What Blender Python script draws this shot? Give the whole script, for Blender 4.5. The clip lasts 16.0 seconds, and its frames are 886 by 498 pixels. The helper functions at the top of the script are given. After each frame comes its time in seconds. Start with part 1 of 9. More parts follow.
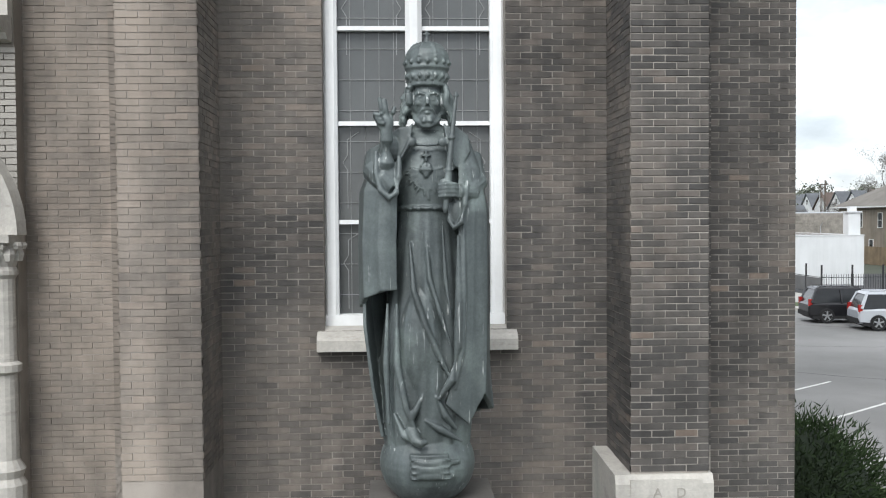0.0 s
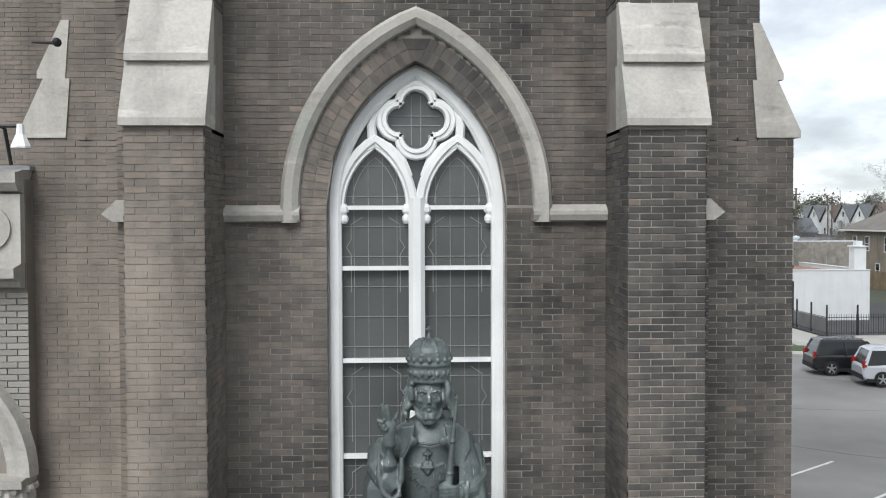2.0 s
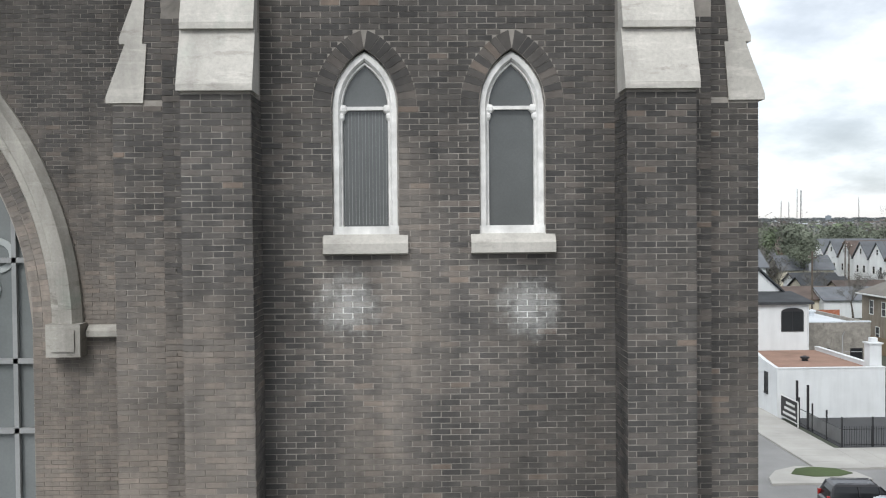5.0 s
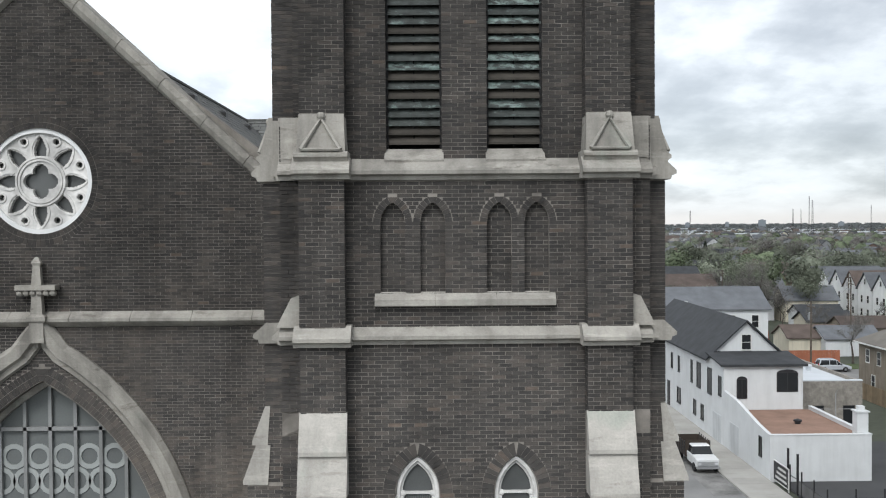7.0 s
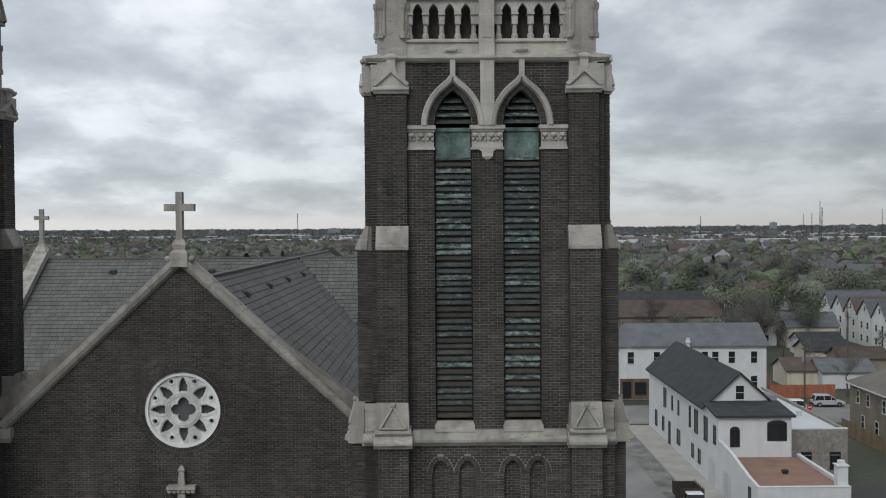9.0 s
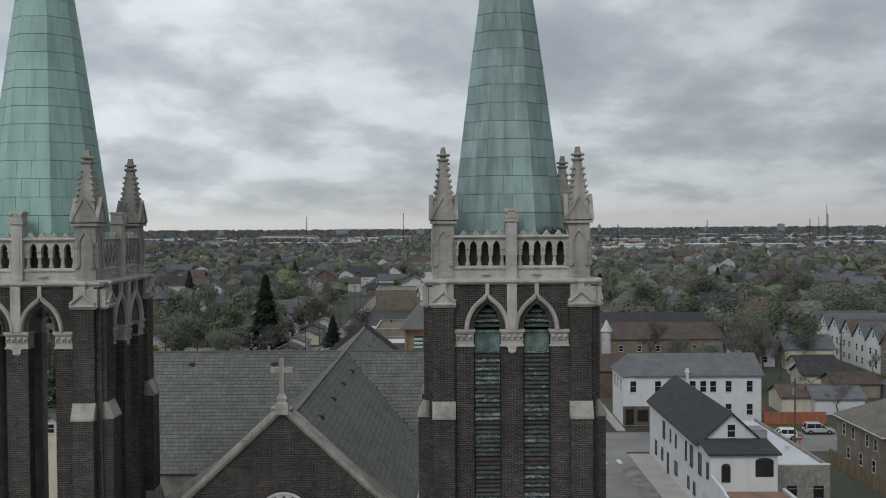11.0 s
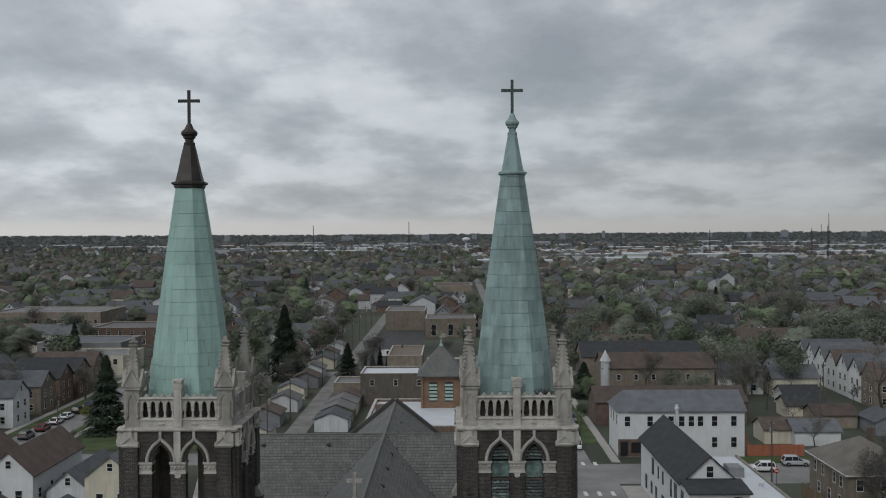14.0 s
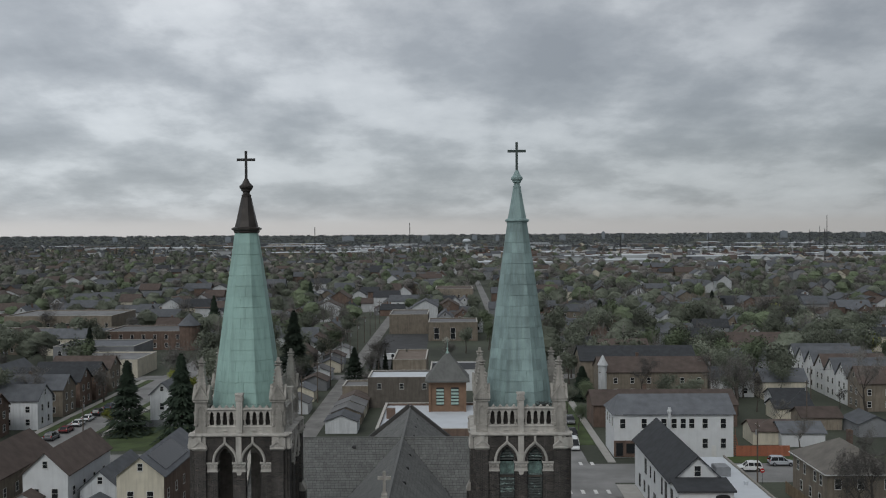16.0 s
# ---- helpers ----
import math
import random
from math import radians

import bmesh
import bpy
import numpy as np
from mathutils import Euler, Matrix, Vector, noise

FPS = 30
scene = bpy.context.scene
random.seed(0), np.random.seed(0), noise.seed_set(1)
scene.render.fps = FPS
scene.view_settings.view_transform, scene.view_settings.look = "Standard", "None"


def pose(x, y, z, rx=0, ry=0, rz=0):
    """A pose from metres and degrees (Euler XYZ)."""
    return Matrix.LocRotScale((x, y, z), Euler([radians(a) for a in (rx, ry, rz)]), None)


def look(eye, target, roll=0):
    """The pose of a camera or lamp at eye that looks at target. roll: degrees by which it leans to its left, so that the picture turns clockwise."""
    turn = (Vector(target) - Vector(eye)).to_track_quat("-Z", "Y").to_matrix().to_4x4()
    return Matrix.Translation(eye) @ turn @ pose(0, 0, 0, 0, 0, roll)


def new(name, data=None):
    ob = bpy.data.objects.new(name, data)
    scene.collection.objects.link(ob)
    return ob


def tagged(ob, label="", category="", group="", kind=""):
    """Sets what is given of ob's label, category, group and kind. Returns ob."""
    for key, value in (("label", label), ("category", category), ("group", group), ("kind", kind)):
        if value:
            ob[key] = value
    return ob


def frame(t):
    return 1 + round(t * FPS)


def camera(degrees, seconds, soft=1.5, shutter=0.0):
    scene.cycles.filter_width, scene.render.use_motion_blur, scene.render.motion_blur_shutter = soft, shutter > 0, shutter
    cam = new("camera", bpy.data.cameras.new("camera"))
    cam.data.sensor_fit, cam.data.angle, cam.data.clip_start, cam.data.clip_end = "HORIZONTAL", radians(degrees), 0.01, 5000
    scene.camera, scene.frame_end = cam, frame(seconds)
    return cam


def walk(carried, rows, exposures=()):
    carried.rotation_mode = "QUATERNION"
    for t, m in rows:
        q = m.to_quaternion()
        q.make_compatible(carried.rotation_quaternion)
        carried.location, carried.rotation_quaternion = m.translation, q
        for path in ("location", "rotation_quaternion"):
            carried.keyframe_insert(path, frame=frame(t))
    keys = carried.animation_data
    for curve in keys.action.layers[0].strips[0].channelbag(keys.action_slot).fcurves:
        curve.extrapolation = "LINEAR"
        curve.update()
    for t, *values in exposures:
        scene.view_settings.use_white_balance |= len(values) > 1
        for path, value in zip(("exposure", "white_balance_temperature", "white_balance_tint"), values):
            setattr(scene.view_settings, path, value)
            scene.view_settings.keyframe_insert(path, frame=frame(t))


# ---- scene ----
cam = camera(48.0, 16.0, soft=1.1)
PATH = [
    (0, (-0.191, -10.132, 5.194), (-0.098, -8.135, 5.132), -0.4),
    (0.5, (-0.252, -10.122, 5.659), (-0.163, -8.125, 5.595), -0.3),
    (1, (-0.199, -10.203, 6.167), (-0.111, -8.206, 6.102), -0.2),
    (1.5, (-0.146, -10.246, 6.866), (-0.06, -8.248, 6.803), -0.3),
    (2, (-0.143, -10.281, 7.692), (-0.063, -8.284, 7.629), -0.2),
    (2.5, (-0.183, -10.255, 8.587), (-0.108, -8.258, 8.526), -0.3),
    (3, (-0.238, -10.216, 9.548), (-0.167, -8.218, 9.488), -0.3),
    (3.5, (-0.262, -10.197, 10.645), (-0.198, -8.199, 10.586), -0.3),
    (4, (-0.253, -10.18, 11.992), (-0.196, -8.181, 11.933), -0.3),
    (4.5, (-0.214, -10.454, 13.374), (-0.163, -8.456, 13.317), -0.3),
    (5, (-0.224, -11.093, 14.755), (-0.177, -9.094, 14.702), -0.5),
    (5.2, (-0.241, -11.45, 15.297), (-0.196, -9.451, 15.249), -0.5),
    (7.3, (-0.716, -17.496, 21.425), (-0.697, -15.497, 21.379), -0.4),
    (7.5, (-0.826, -18.251, 22.059), (-0.810, -16.252, 22.013), -0.4),
    (8, (-0.906, -20.188, 23.576), (-0.893, -18.189, 23.532), -0.4),
    (8.5, (-0.978, -22.123, 25.080), (-0.971, -20.124, 25.035), -0.4),
    (9, (-1.128, -24.155, 26.575), (-1.126, -22.155, 26.530), -0.4),
    (9.5, (-1.395, -26.297, 28.032), (-1.397, -24.298, 27.986), -0.4),
    (9.7, (-1.527, -27.251, 28.626), (-1.529, -25.252, 28.579), -0.4),
    (11.8, (-2.407, -37.789, 34.558), (-2.425, -35.790, 34.515), -0.35),
    (12, (-2.485, -38.817, 34.977), (-2.502, -36.817, 34.941), -0.35),
    (12.5, (-2.624, -41.410, 36.415), (-2.644, -39.411, 36.377), -0.35),
    (13, (-2.770, -43.931, 37.811), (-2.790, -41.932, 37.773), -0.35),
    (13.5, (-2.909, -46.514, 39.216), (-2.930, -44.515, 39.177), -0.35),
    (14, (-3.087, -49.171, 40.581), (-3.109, -47.172, 40.542), -0.35),
    (14.5, (-3.340, -51.893, 41.955), (-3.363, -49.894, 41.917), -0.35),
    (15, (-3.548, -54.649, 42.808), (-3.571, -52.649, 42.770), -0.35),
    (15.5, (-3.701, -57.103, 42.973), (-3.725, -55.104, 42.935), -0.35),
    (16, (-3.954, -59.260, 42.960), (-3.976, -57.260, 42.921), -0.35),
]
walk(cam, [(t, look(eye, target, roll)) for t, eye, target, roll in PATH],
     exposures=[(0.0, 0.88), (1.0, 0.85), (1.75, 0.70), (2.5, 0.52), (3.5, 0.56), (5.0, 0.62), (7.3, 0.24), (8.0, -0.10), (9.5, -0.38), (12.0, -0.62), (16.0, -0.74)])

# ---- sky and light: an overcast spring afternoon ----
world = bpy.data.worlds.new("overcast_sky")
scene.world = world
world.use_nodes = True
wn, wl = world.node_tree.nodes, world.node_tree.links
wn.clear()


def wnode(kind, **values):
    n = wn.new(kind)
    for k, v in values.items():
        n.inputs[k].default_value = v
    return n


def wmath(op, a, b=None, clamp=False):
    n = wn.new("ShaderNodeMath")
    n.operation, n.use_clamp = op, clamp
    for slot, v in ((0, a), (1, b)):
        if v is None:
            continue
        if isinstance(v, (int, float)):
            n.inputs[slot].default_value = v
        else:
            wl.new(v, n.inputs[slot])
    return n.outputs[0]


def wramp(fac, stops):
    n = wn.new("ShaderNodeValToRGB")
    el = n.color_ramp.elements
    while len(el) < len(stops):
        el.new(0.5)
    for e, (p, c) in zip(el, stops):
        e.position, e.color = p, (*c, 1)
    wl.new(fac, n.inputs[0])
    return n.outputs[0]


def wmix(fac, a, b, kind="MIX"):
    n = wn.new("ShaderNodeMix")
    n.data_type, n.blend_type = "RGBA", kind
    for slot, v in (("Factor", fac), (6, a), (7, b)):
        if isinstance(v, (int, float)):
            n.inputs[slot].default_value = v
        elif isinstance(v, tuple):
            n.inputs[slot].default_value = (*v, 1)
        else:
            wl.new(v, n.inputs[slot])
    return n.outputs[2]


SUN_UP, SUN_TURN = radians(48), radians(200)
sky = wn.new("ShaderNodeTexSky")
sky.sky_type, sky.sun_disc = "NISHITA", False
sky.sun_elevation, sky.sun_rotation = SUN_UP, SUN_TURN
wco = wn.new("ShaderNodeTexCoord").outputs["Generated"]
wsep = wn.new("ShaderNodeSeparateXYZ")
wl.new(wco, wsep.inputs[0])
height = wmath("MAXIMUM", wsep.outputs[2], 0.0)
# a flat cloud deck, seen in perspective
flat = wmath("ADD", height, 0.28)
deck = wn.new("ShaderNodeCombineXYZ")
wl.new(wmath("DIVIDE", wsep.outputs[0], flat), deck.inputs[0])
wl.new(wmath("DIVIDE", wsep.outputs[1], flat), deck.inputs[1])
dmap = wnode("ShaderNodeMapping", Location=(3.1, 7.7, 0.0), Rotation=(0, 0, 0.08), Scale=(1.0, 0.95, 1.0))
wl.new(deck.outputs[0], dmap.inputs[0])
big = wnode("ShaderNodeTexNoise", Scale=1.0, Detail=3.0, Roughness=0.45, Distortion=0.1)
wl.new(dmap.outputs[0], big.inputs["Vector"])
soft_map = wnode("ShaderNodeMapping", Location=(1.0, 2.0, 0.0), Scale=(2.9, 2.5, 1.0))
wl.new(deck.outputs[0], soft_map.inputs[0])
small = wnode("ShaderNodeTexNoise", Scale=1.0, Detail=9.0, Roughness=0.56, Distortion=0.0)
wl.new(soft_map.outputs[0], small.inputs["Vector"])
lump = wmath("ADD", wmath("MULTIPLY", big.outputs[0], 0.42), wmath("MULTIPLY", small.outputs[0], 0.58))
cloud = wramp(lump, [(0.36, (0.50, 0.533, 0.576)), (0.44, (0.62, 0.657, 0.702)), (0.495, (0.77, 0.807, 0.85)), (0.54, (0.95, 0.99, 1.033)), (0.63, (1.12, 1.16, 1.20))])
# brighter towards the veiled sun
glow = wmath("SUBTRACT", 1.0, wmath("MULTIPLY", wsep.outputs[0], 0.55))
cloud = wmix(1.0, cloud, glow, "MULTIPLY")
cloud = wmix(1.0, cloud, wramp(height, [(0.0, (0.86, 0.89, 0.915)), (0.10, (0.94, 0.955, 0.97)), (0.26, (1.09, 1.09, 1.09)), (1.0, (1.0, 1.0, 1.0))]), "MULTIPLY")
# a bright, faintly warm gap low over the horizon
low = wramp(height, [(0.0, (1, 1, 1)), (0.006, (0.9, 0.9, 0.9)), (0.014, (0.35, 0.35, 0.35)), (0.03, (0, 0, 0))])
cloud = wmix(low, cloud, wmix(1.0, (0.86, 0.85, 0.85), glow, "MULTIPLY"))
veil = wmix(0.02, cloud, sky.outputs[0])
back = wn.new("ShaderNodeBackground")
back.inputs[1].default_value = 0.88
wl.new(veil, back.inputs[0])
wout = wn.new("ShaderNodeOutputWorld")
wl.new(back.outputs[0], wout.inputs[0])

sun_data = bpy.data.lights.new("sun", "SUN")
sun_data.energy, sun_data.angle, sun_data.color = 1.5, radians(25), (0.98, 0.98, 0.96)
sun = new("sun", sun_data)
sun.matrix_world = look((-20, -60, 70), (0, 0, 10))

# ---- materials ----


class Nodes:
    """A small node builder for one material."""

    def __init__(self, name):
        self.mat = bpy.data.materials.new(name)
        self.mat.use_nodes = True
        self.n, self.l = self.mat.node_tree.nodes, self.mat.node_tree.links
        self.bsdf = self.n["Principled BSDF"]
        self.pos = self.n.new("ShaderNodeNewGeometry")

    def put(self, socket, v):
        if isinstance(v, (int, float)):
            socket.default_value = v
        elif isinstance(v, tuple):
            socket.default_value = (*v, 1) if len(v) == 3 and socket.type == "RGBA" else v
        else:
            self.l.new(v, socket)

    def noise(self, scale, detail=4.0, rough=0.55, stretch=(1, 1, 1), shift=(0, 0, 0), distort=0.0):
        m = self.n.new("ShaderNodeMapping")
        m.inputs["Scale"].default_value, m.inputs["Location"].default_value = stretch, shift
        self.l.new(self.pos.outputs["Position"], m.inputs[0])
        t = self.n.new("ShaderNodeTexNoise")
        t.inputs["Scale"].default_value, t.inputs["Detail"].default_value = scale, detail
        t.inputs["Roughness"].default_value, t.inputs["Distortion"].default_value = rough, distort
        self.l.new(m.outputs[0], t.inputs["Vector"])
        return t.outputs[0]

    def ramp(self, fac, stops):
        r = self.n.new("ShaderNodeValToRGB")
        el = r.color_ramp.elements
        while len(el) < len(stops):
            el.new(0.5)
        for e, (p, c) in zip(el, stops):
            c = (c, c, c) if isinstance(c, (int, float)) else c
            e.position, e.color = p, (*c, 1)
        self.l.new(fac, r.inputs[0])
        return r.outputs[0]

    def mix(self, fac, a, b, kind="MIX"):
        m = self.n.new("ShaderNodeMix")
        m.data_type, m.blend_type = "RGBA", kind
        self.put(m.inputs["Factor"], fac)
        self.put(m.inputs[6], a)
        self.put(m.inputs[7], b)
        return m.outputs[2]

    def math(self, op, a, b):
        m = self.n.new("ShaderNodeMath")
        m.operation = op
        self.put(m.inputs[0], a)
        self.put(m.inputs[1], b)
        return m.outputs[0]

    def bump(self, height, strength=0.3, dist=0.01):
        b = self.n.new("ShaderNodeBump")
        b.inputs["Strength"].default_value, b.inputs["Distance"].default_value = strength, dist
        self.l.new(height, b.inputs["Height"])
        self.l.new(b.outputs[0], self.bsdf.inputs["Normal"])

    def done(self, colour, rough=0.8, metal=0.0, spec=0.4):
        self.put(self.bsdf.inputs["Base Color"], colour)
        self.put(self.bsdf.inputs["Roughness"], rough)
        self.bsdf.inputs["Metallic"].default_value = metal
        self.bsdf.inputs["Specular IOR Level"].default_value = spec
        return self.mat


def shade(c, k):
    return tuple(min(1.0, v * k) for v in c)


def plain(name, col, rough=0.8, metal=0.0, var=0.22, scale=0.8, fine=25.0, bump=0.25, streak=0.0, island=0.0, each=0.0, spec=0.4):
    """A surface with stains at a large and grain at a small scale; streak: rain runs; island, each: spread from piece to piece."""
    m = Nodes(name)
    c = m.ramp(m.noise(scale, 5), [(0.28, shade(col, 1 - var)), (0.5, col), (0.72, shade(col, 1 + var))])
    grain = m.noise(fine, 6, 0.65)
    c = m.mix(1.0, c, m.ramp(grain, [(0.3, 1 - var * 0.6), (0.7, 1.0)]), "MULTIPLY")
    if streak:
        runs = m.noise(2.2, 5, 0.6, stretch=(1, 1, 0.09))
        c = m.mix(1.0, c, m.ramp(runs, [(0.38, 1 - streak), (0.55, 1.0)]), "MULTIPLY")
    if island:
        c = m.mix(1.0, c, m.ramp(m.pos.outputs["Random Per Island"], [(0.0, 1 - island), (1.0, 1.0)]), "MULTIPLY")
    if each:
        info = m.n.new("ShaderNodeObjectInfo")
        c = m.mix(1.0, c, m.ramp(info.outputs["Random"], [(0.0, 1 - each), (1.0, 1.0)]), "MULTIPLY")
    m.bump(grain, bump)
    return m.done(c, rough, metal, spec)


def masonry(name, joint):
    """Sooty brick (joint False) or its mortar (joint True): dark and pale-jointed in places, smeared over with brown mortar in others."""
    m = Nodes(name)
    xyz = m.n.new("ShaderNodeSeparateXYZ")
    m.l.new(m.pos.outputs["Position"], xyz.inputs[0])

    def tent(v, a, b):
        r = m.n.new("ShaderNodeMapRange")
        m.l.new(v, r.inputs[0])
        r.inputs[1].default_value, r.inputs[2].default_value = a, b
        return r.outputs[0]
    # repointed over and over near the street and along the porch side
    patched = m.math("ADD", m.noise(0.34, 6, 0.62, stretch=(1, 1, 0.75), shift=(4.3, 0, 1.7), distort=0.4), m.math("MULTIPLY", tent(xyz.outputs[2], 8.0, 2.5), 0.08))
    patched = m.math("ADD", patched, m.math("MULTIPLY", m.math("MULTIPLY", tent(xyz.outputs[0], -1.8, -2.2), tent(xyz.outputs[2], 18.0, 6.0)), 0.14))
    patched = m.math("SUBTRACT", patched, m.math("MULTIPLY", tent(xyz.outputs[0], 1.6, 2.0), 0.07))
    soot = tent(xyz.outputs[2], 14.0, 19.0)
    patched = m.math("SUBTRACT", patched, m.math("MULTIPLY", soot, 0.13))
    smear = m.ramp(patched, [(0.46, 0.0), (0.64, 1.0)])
    low = m.ramp(m.noise(0.12, 3, 0.5, shift=(9, 3, 2)), [(0.35, 0.78), (0.65, 1.12)])
    grain = m.noise(55.0, 6, 0.7)
    if joint:
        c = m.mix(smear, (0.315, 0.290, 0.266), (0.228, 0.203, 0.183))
        c = m.mix(1.0, c, m.ramp(m.noise(1.6, 6, 0.7), [(0.3, 0.62), (0.6, 1.1)]), "MULTIPLY")
    else:
        info = m.n.new("ShaderNodeObjectInfo")
        chance = m.math("FRACT", m.math("ADD", m.pos.outputs["Random Per Island"], info.outputs["Random"]), 0.0)
        dark = m.ramp(chance, [(0.0, (0.064, 0.061, 0.060)), (0.4, (0.082, 0.077, 0.074)), (0.8, (0.106, 0.097, 0.091)), (0.985, (0.132, 0.116, 0.106)), (1.0, (0.185, 0.146, 0.122))])
        brown = m.ramp(chance, [(0.0, (0.158, 0.142, 0.129)), (0.6, (0.190, 0.167, 0.149)), (1.0, (0.226, 0.190, 0.165))])
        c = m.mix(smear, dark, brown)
        c = m.mix(1.0, c, m.ramp(m.noise(9.0, 4, 0.6), [(0.3, 0.8), (0.7, 1.15)]), "MULTIPLY")
    # a thin pinkish lime wash left on the porch side
    wash = m.math("MULTIPLY", m.math("MULTIPLY", tent(xyz.outputs[0], -1.9, -2.5), tent(xyz.outputs[2], 14.5, 4.5)), m.ramp(m.noise(0.8, 5, 0.65, shift=(2, 5, 1)), [(0.34, 0.12), (0.62, 1.0)]))
    c = m.mix(m.math("MULTIPLY", wash, 0.80), c, (0.335, 0.300, 0.270) if joint else (0.310, 0.264, 0.226))
    c = m.mix(1.0, c, low, "MULTIPLY")
    # sooty crusts, darkest where the joints were never smeared
    crust = m.ramp(m.noise(0.75, 7, 0.66, stretch=(1, 1, 0.8), shift=(3.7, 2, 6.1), distort=0.6), [(0.36, 0.76), (0.50, 0.98), (0.64, 1.08)])
    c = m.mix(0.4 if joint else 1.0, c, crust, "MULTIPLY")
    c = m.mix(1.0, c, m.ramp(m.noise(1.5, 5, 0.6, stretch=(1, 1, 0.1)), [(0.36, 0.72), (0.56, 1.0)]), "MULTIPLY")
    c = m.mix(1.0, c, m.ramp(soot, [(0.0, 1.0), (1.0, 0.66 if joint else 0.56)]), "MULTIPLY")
    # salts that bled out below the pair of small windows
    bloom = m.noise(5.0, 8, 0.8, stretch=(1.2, 1, 1.0))
    for bx, bz in ((-1.02, 13.85), (1.0, 13.8)):
        d = m.n.new("ShaderNodeVectorMath")
        d.operation = "DISTANCE"
        m.l.new(m.pos.outputs["Position"], d.inputs[0])
        d.inputs[1].default_value = (bx, 0.0, bz)
        near = tent(d.outputs["Value"], 0.85, 0.0)
        spot = m.ramp(m.math("MULTIPLY", near, bloom), [(0.26, 0.0), (0.46, 0.9 if joint else 0.26)])
        c = m.mix(spot, c, (0.66, 0.66, 0.65))
    c = m.mix(1.0, c, (1.24, 1.24, 1.22), "MULTIPLY")
    m.bump(grain, 0.5, 0.006)
    return m.done(c, 0.9, 0.0, 0.25)


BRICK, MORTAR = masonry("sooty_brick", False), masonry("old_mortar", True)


def limestone(name, col, dirt):
    """Weathered limestone: grain, pale washed edges, sooty runs, a green stain here and there, and a tone to each block."""
    m = Nodes(name)
    c = m.ramp(m.noise(1.2, 6, 0.6), [(0.28, shade(col, 0.80)), (0.5, col), (0.74, shade(col, 1.16))])
    c = m.mix(m.ramp(m.noise(2.1, 7, 0.7, stretch=(0.5, 0.5, 3.2), shift=(1, 2, 3)), [(0.56, 0.0), (0.64, 0.55)]), c, shade(col, 1.36))
    c = m.mix(m.ramp(m.noise(2.6, 7, 0.72, stretch=(0.6, 0.6, 2.4), shift=(5, 1, 9)), [(0.58, 0.0), (0.66, dirt)]), c, (0.150, 0.132, 0.112))
    c = m.mix(m.ramp(m.noise(0.9, 5, 0.6, shift=(8, 3, 5)), [(0.60, 0.0), (0.72, 0.40)]), c, (0.265, 0.325, 0.275))
    c = m.mix(1.0, c, m.ramp(m.noise(2.2, 5, 0.6, stretch=(1, 1, 0.09)), [(0.36, 1 - dirt * 0.6), (0.55, 1.0)]), "MULTIPLY")
    grain = m.noise(26, 7, 0.7)
    c = m.mix(1.0, c, m.ramp(grain, [(0.3, 0.84), (0.66, 1.05)]), "MULTIPLY")
    c = m.mix(1.0, c, m.ramp(m.pos.outputs["Random Per Island"], [(0.0, 0.88), (1.0, 1.04)]), "MULTIPLY")
    m.bump(grain, 0.35, 0.008)
    return m.done(c, 0.88, 0.0, 0.3)


LIME = limestone("limestone", (0.455, 0.434, 0.398), 0.34)
LIME_DARK = limestone("weathered_limestone", (0.370, 0.352, 0.318), 0.55)
WHITE = plain("white_window_paint", (0.78, 0.79, 0.79), 0.55, var=0.07, scale=2.0, fine=30, streak=0.10)
PEEL = plain("peeling_white_paint", (0.72, 0.71, 0.69), 0.7, var=0.20, scale=6.0, fine=14, streak=0.25)
GLASS = plain("storm_glazing", (0.094, 0.099, 0.099), 0.16, var=0.25, scale=0.9, fine=60, bump=0.02, spec=0.5)
LEAD = plain("lead_came", (0.27, 0.275, 0.275), 0.6, var=0.15)


def bronze():
    """Weathered bronze: grey-green, paler verdigris in places, dark rain runs and thin white droppings."""
    m = Nodes("weathered_bronze")
    c = m.ramp(m.noise(3.2, 6, 0.6), [(0.3, (0.072, 0.086, 0.088)), (0.52, (0.108, 0.128, 0.128)), (0.72, (0.150, 0.178, 0.172))])
    c = m.mix(m.ramp(m.noise(1.15, 4, 0.6, shift=(0.3, 0, 2.35)), [(0.56, 0.0), (0.70, 0.75)]), c, (0.255, 0.310, 0.292))
    c = m.mix(1.0, c, m.ramp(m.noise(4.0, 5, 0.6, stretch=(1, 1, 0.1)), [(0.36, 0.62), (0.56, 1.0)]), "MULTIPLY")
    c = m.mix(1.0, c, m.ramp(m.noise(40, 6, 0.7), [(0.3, 0.75), (0.65, 1.08)]), "MULTIPLY")
    runs = m.math("MULTIPLY", m.ramp(m.noise(1.0, 3, 0.5, stretch=(42, 42, 2.2), shift=(3, 1, 4)), [(0.63, 0.0), (0.68, 1.0)]), m.ramp(m.noise(2.4, 4, 0.6, shift=(7, 7, 1)), [(0.50, 0.0), (0.60, 1.0)]))
    c = m.mix(m.math("MULTIPLY", runs, 0.75), c, (0.52, 0.54, 0.53))
    m.bump(m.noise(30, 6, 0.65), 0.25, 0.004)
    return m.done(c, 0.48, 0.2, 0.5)


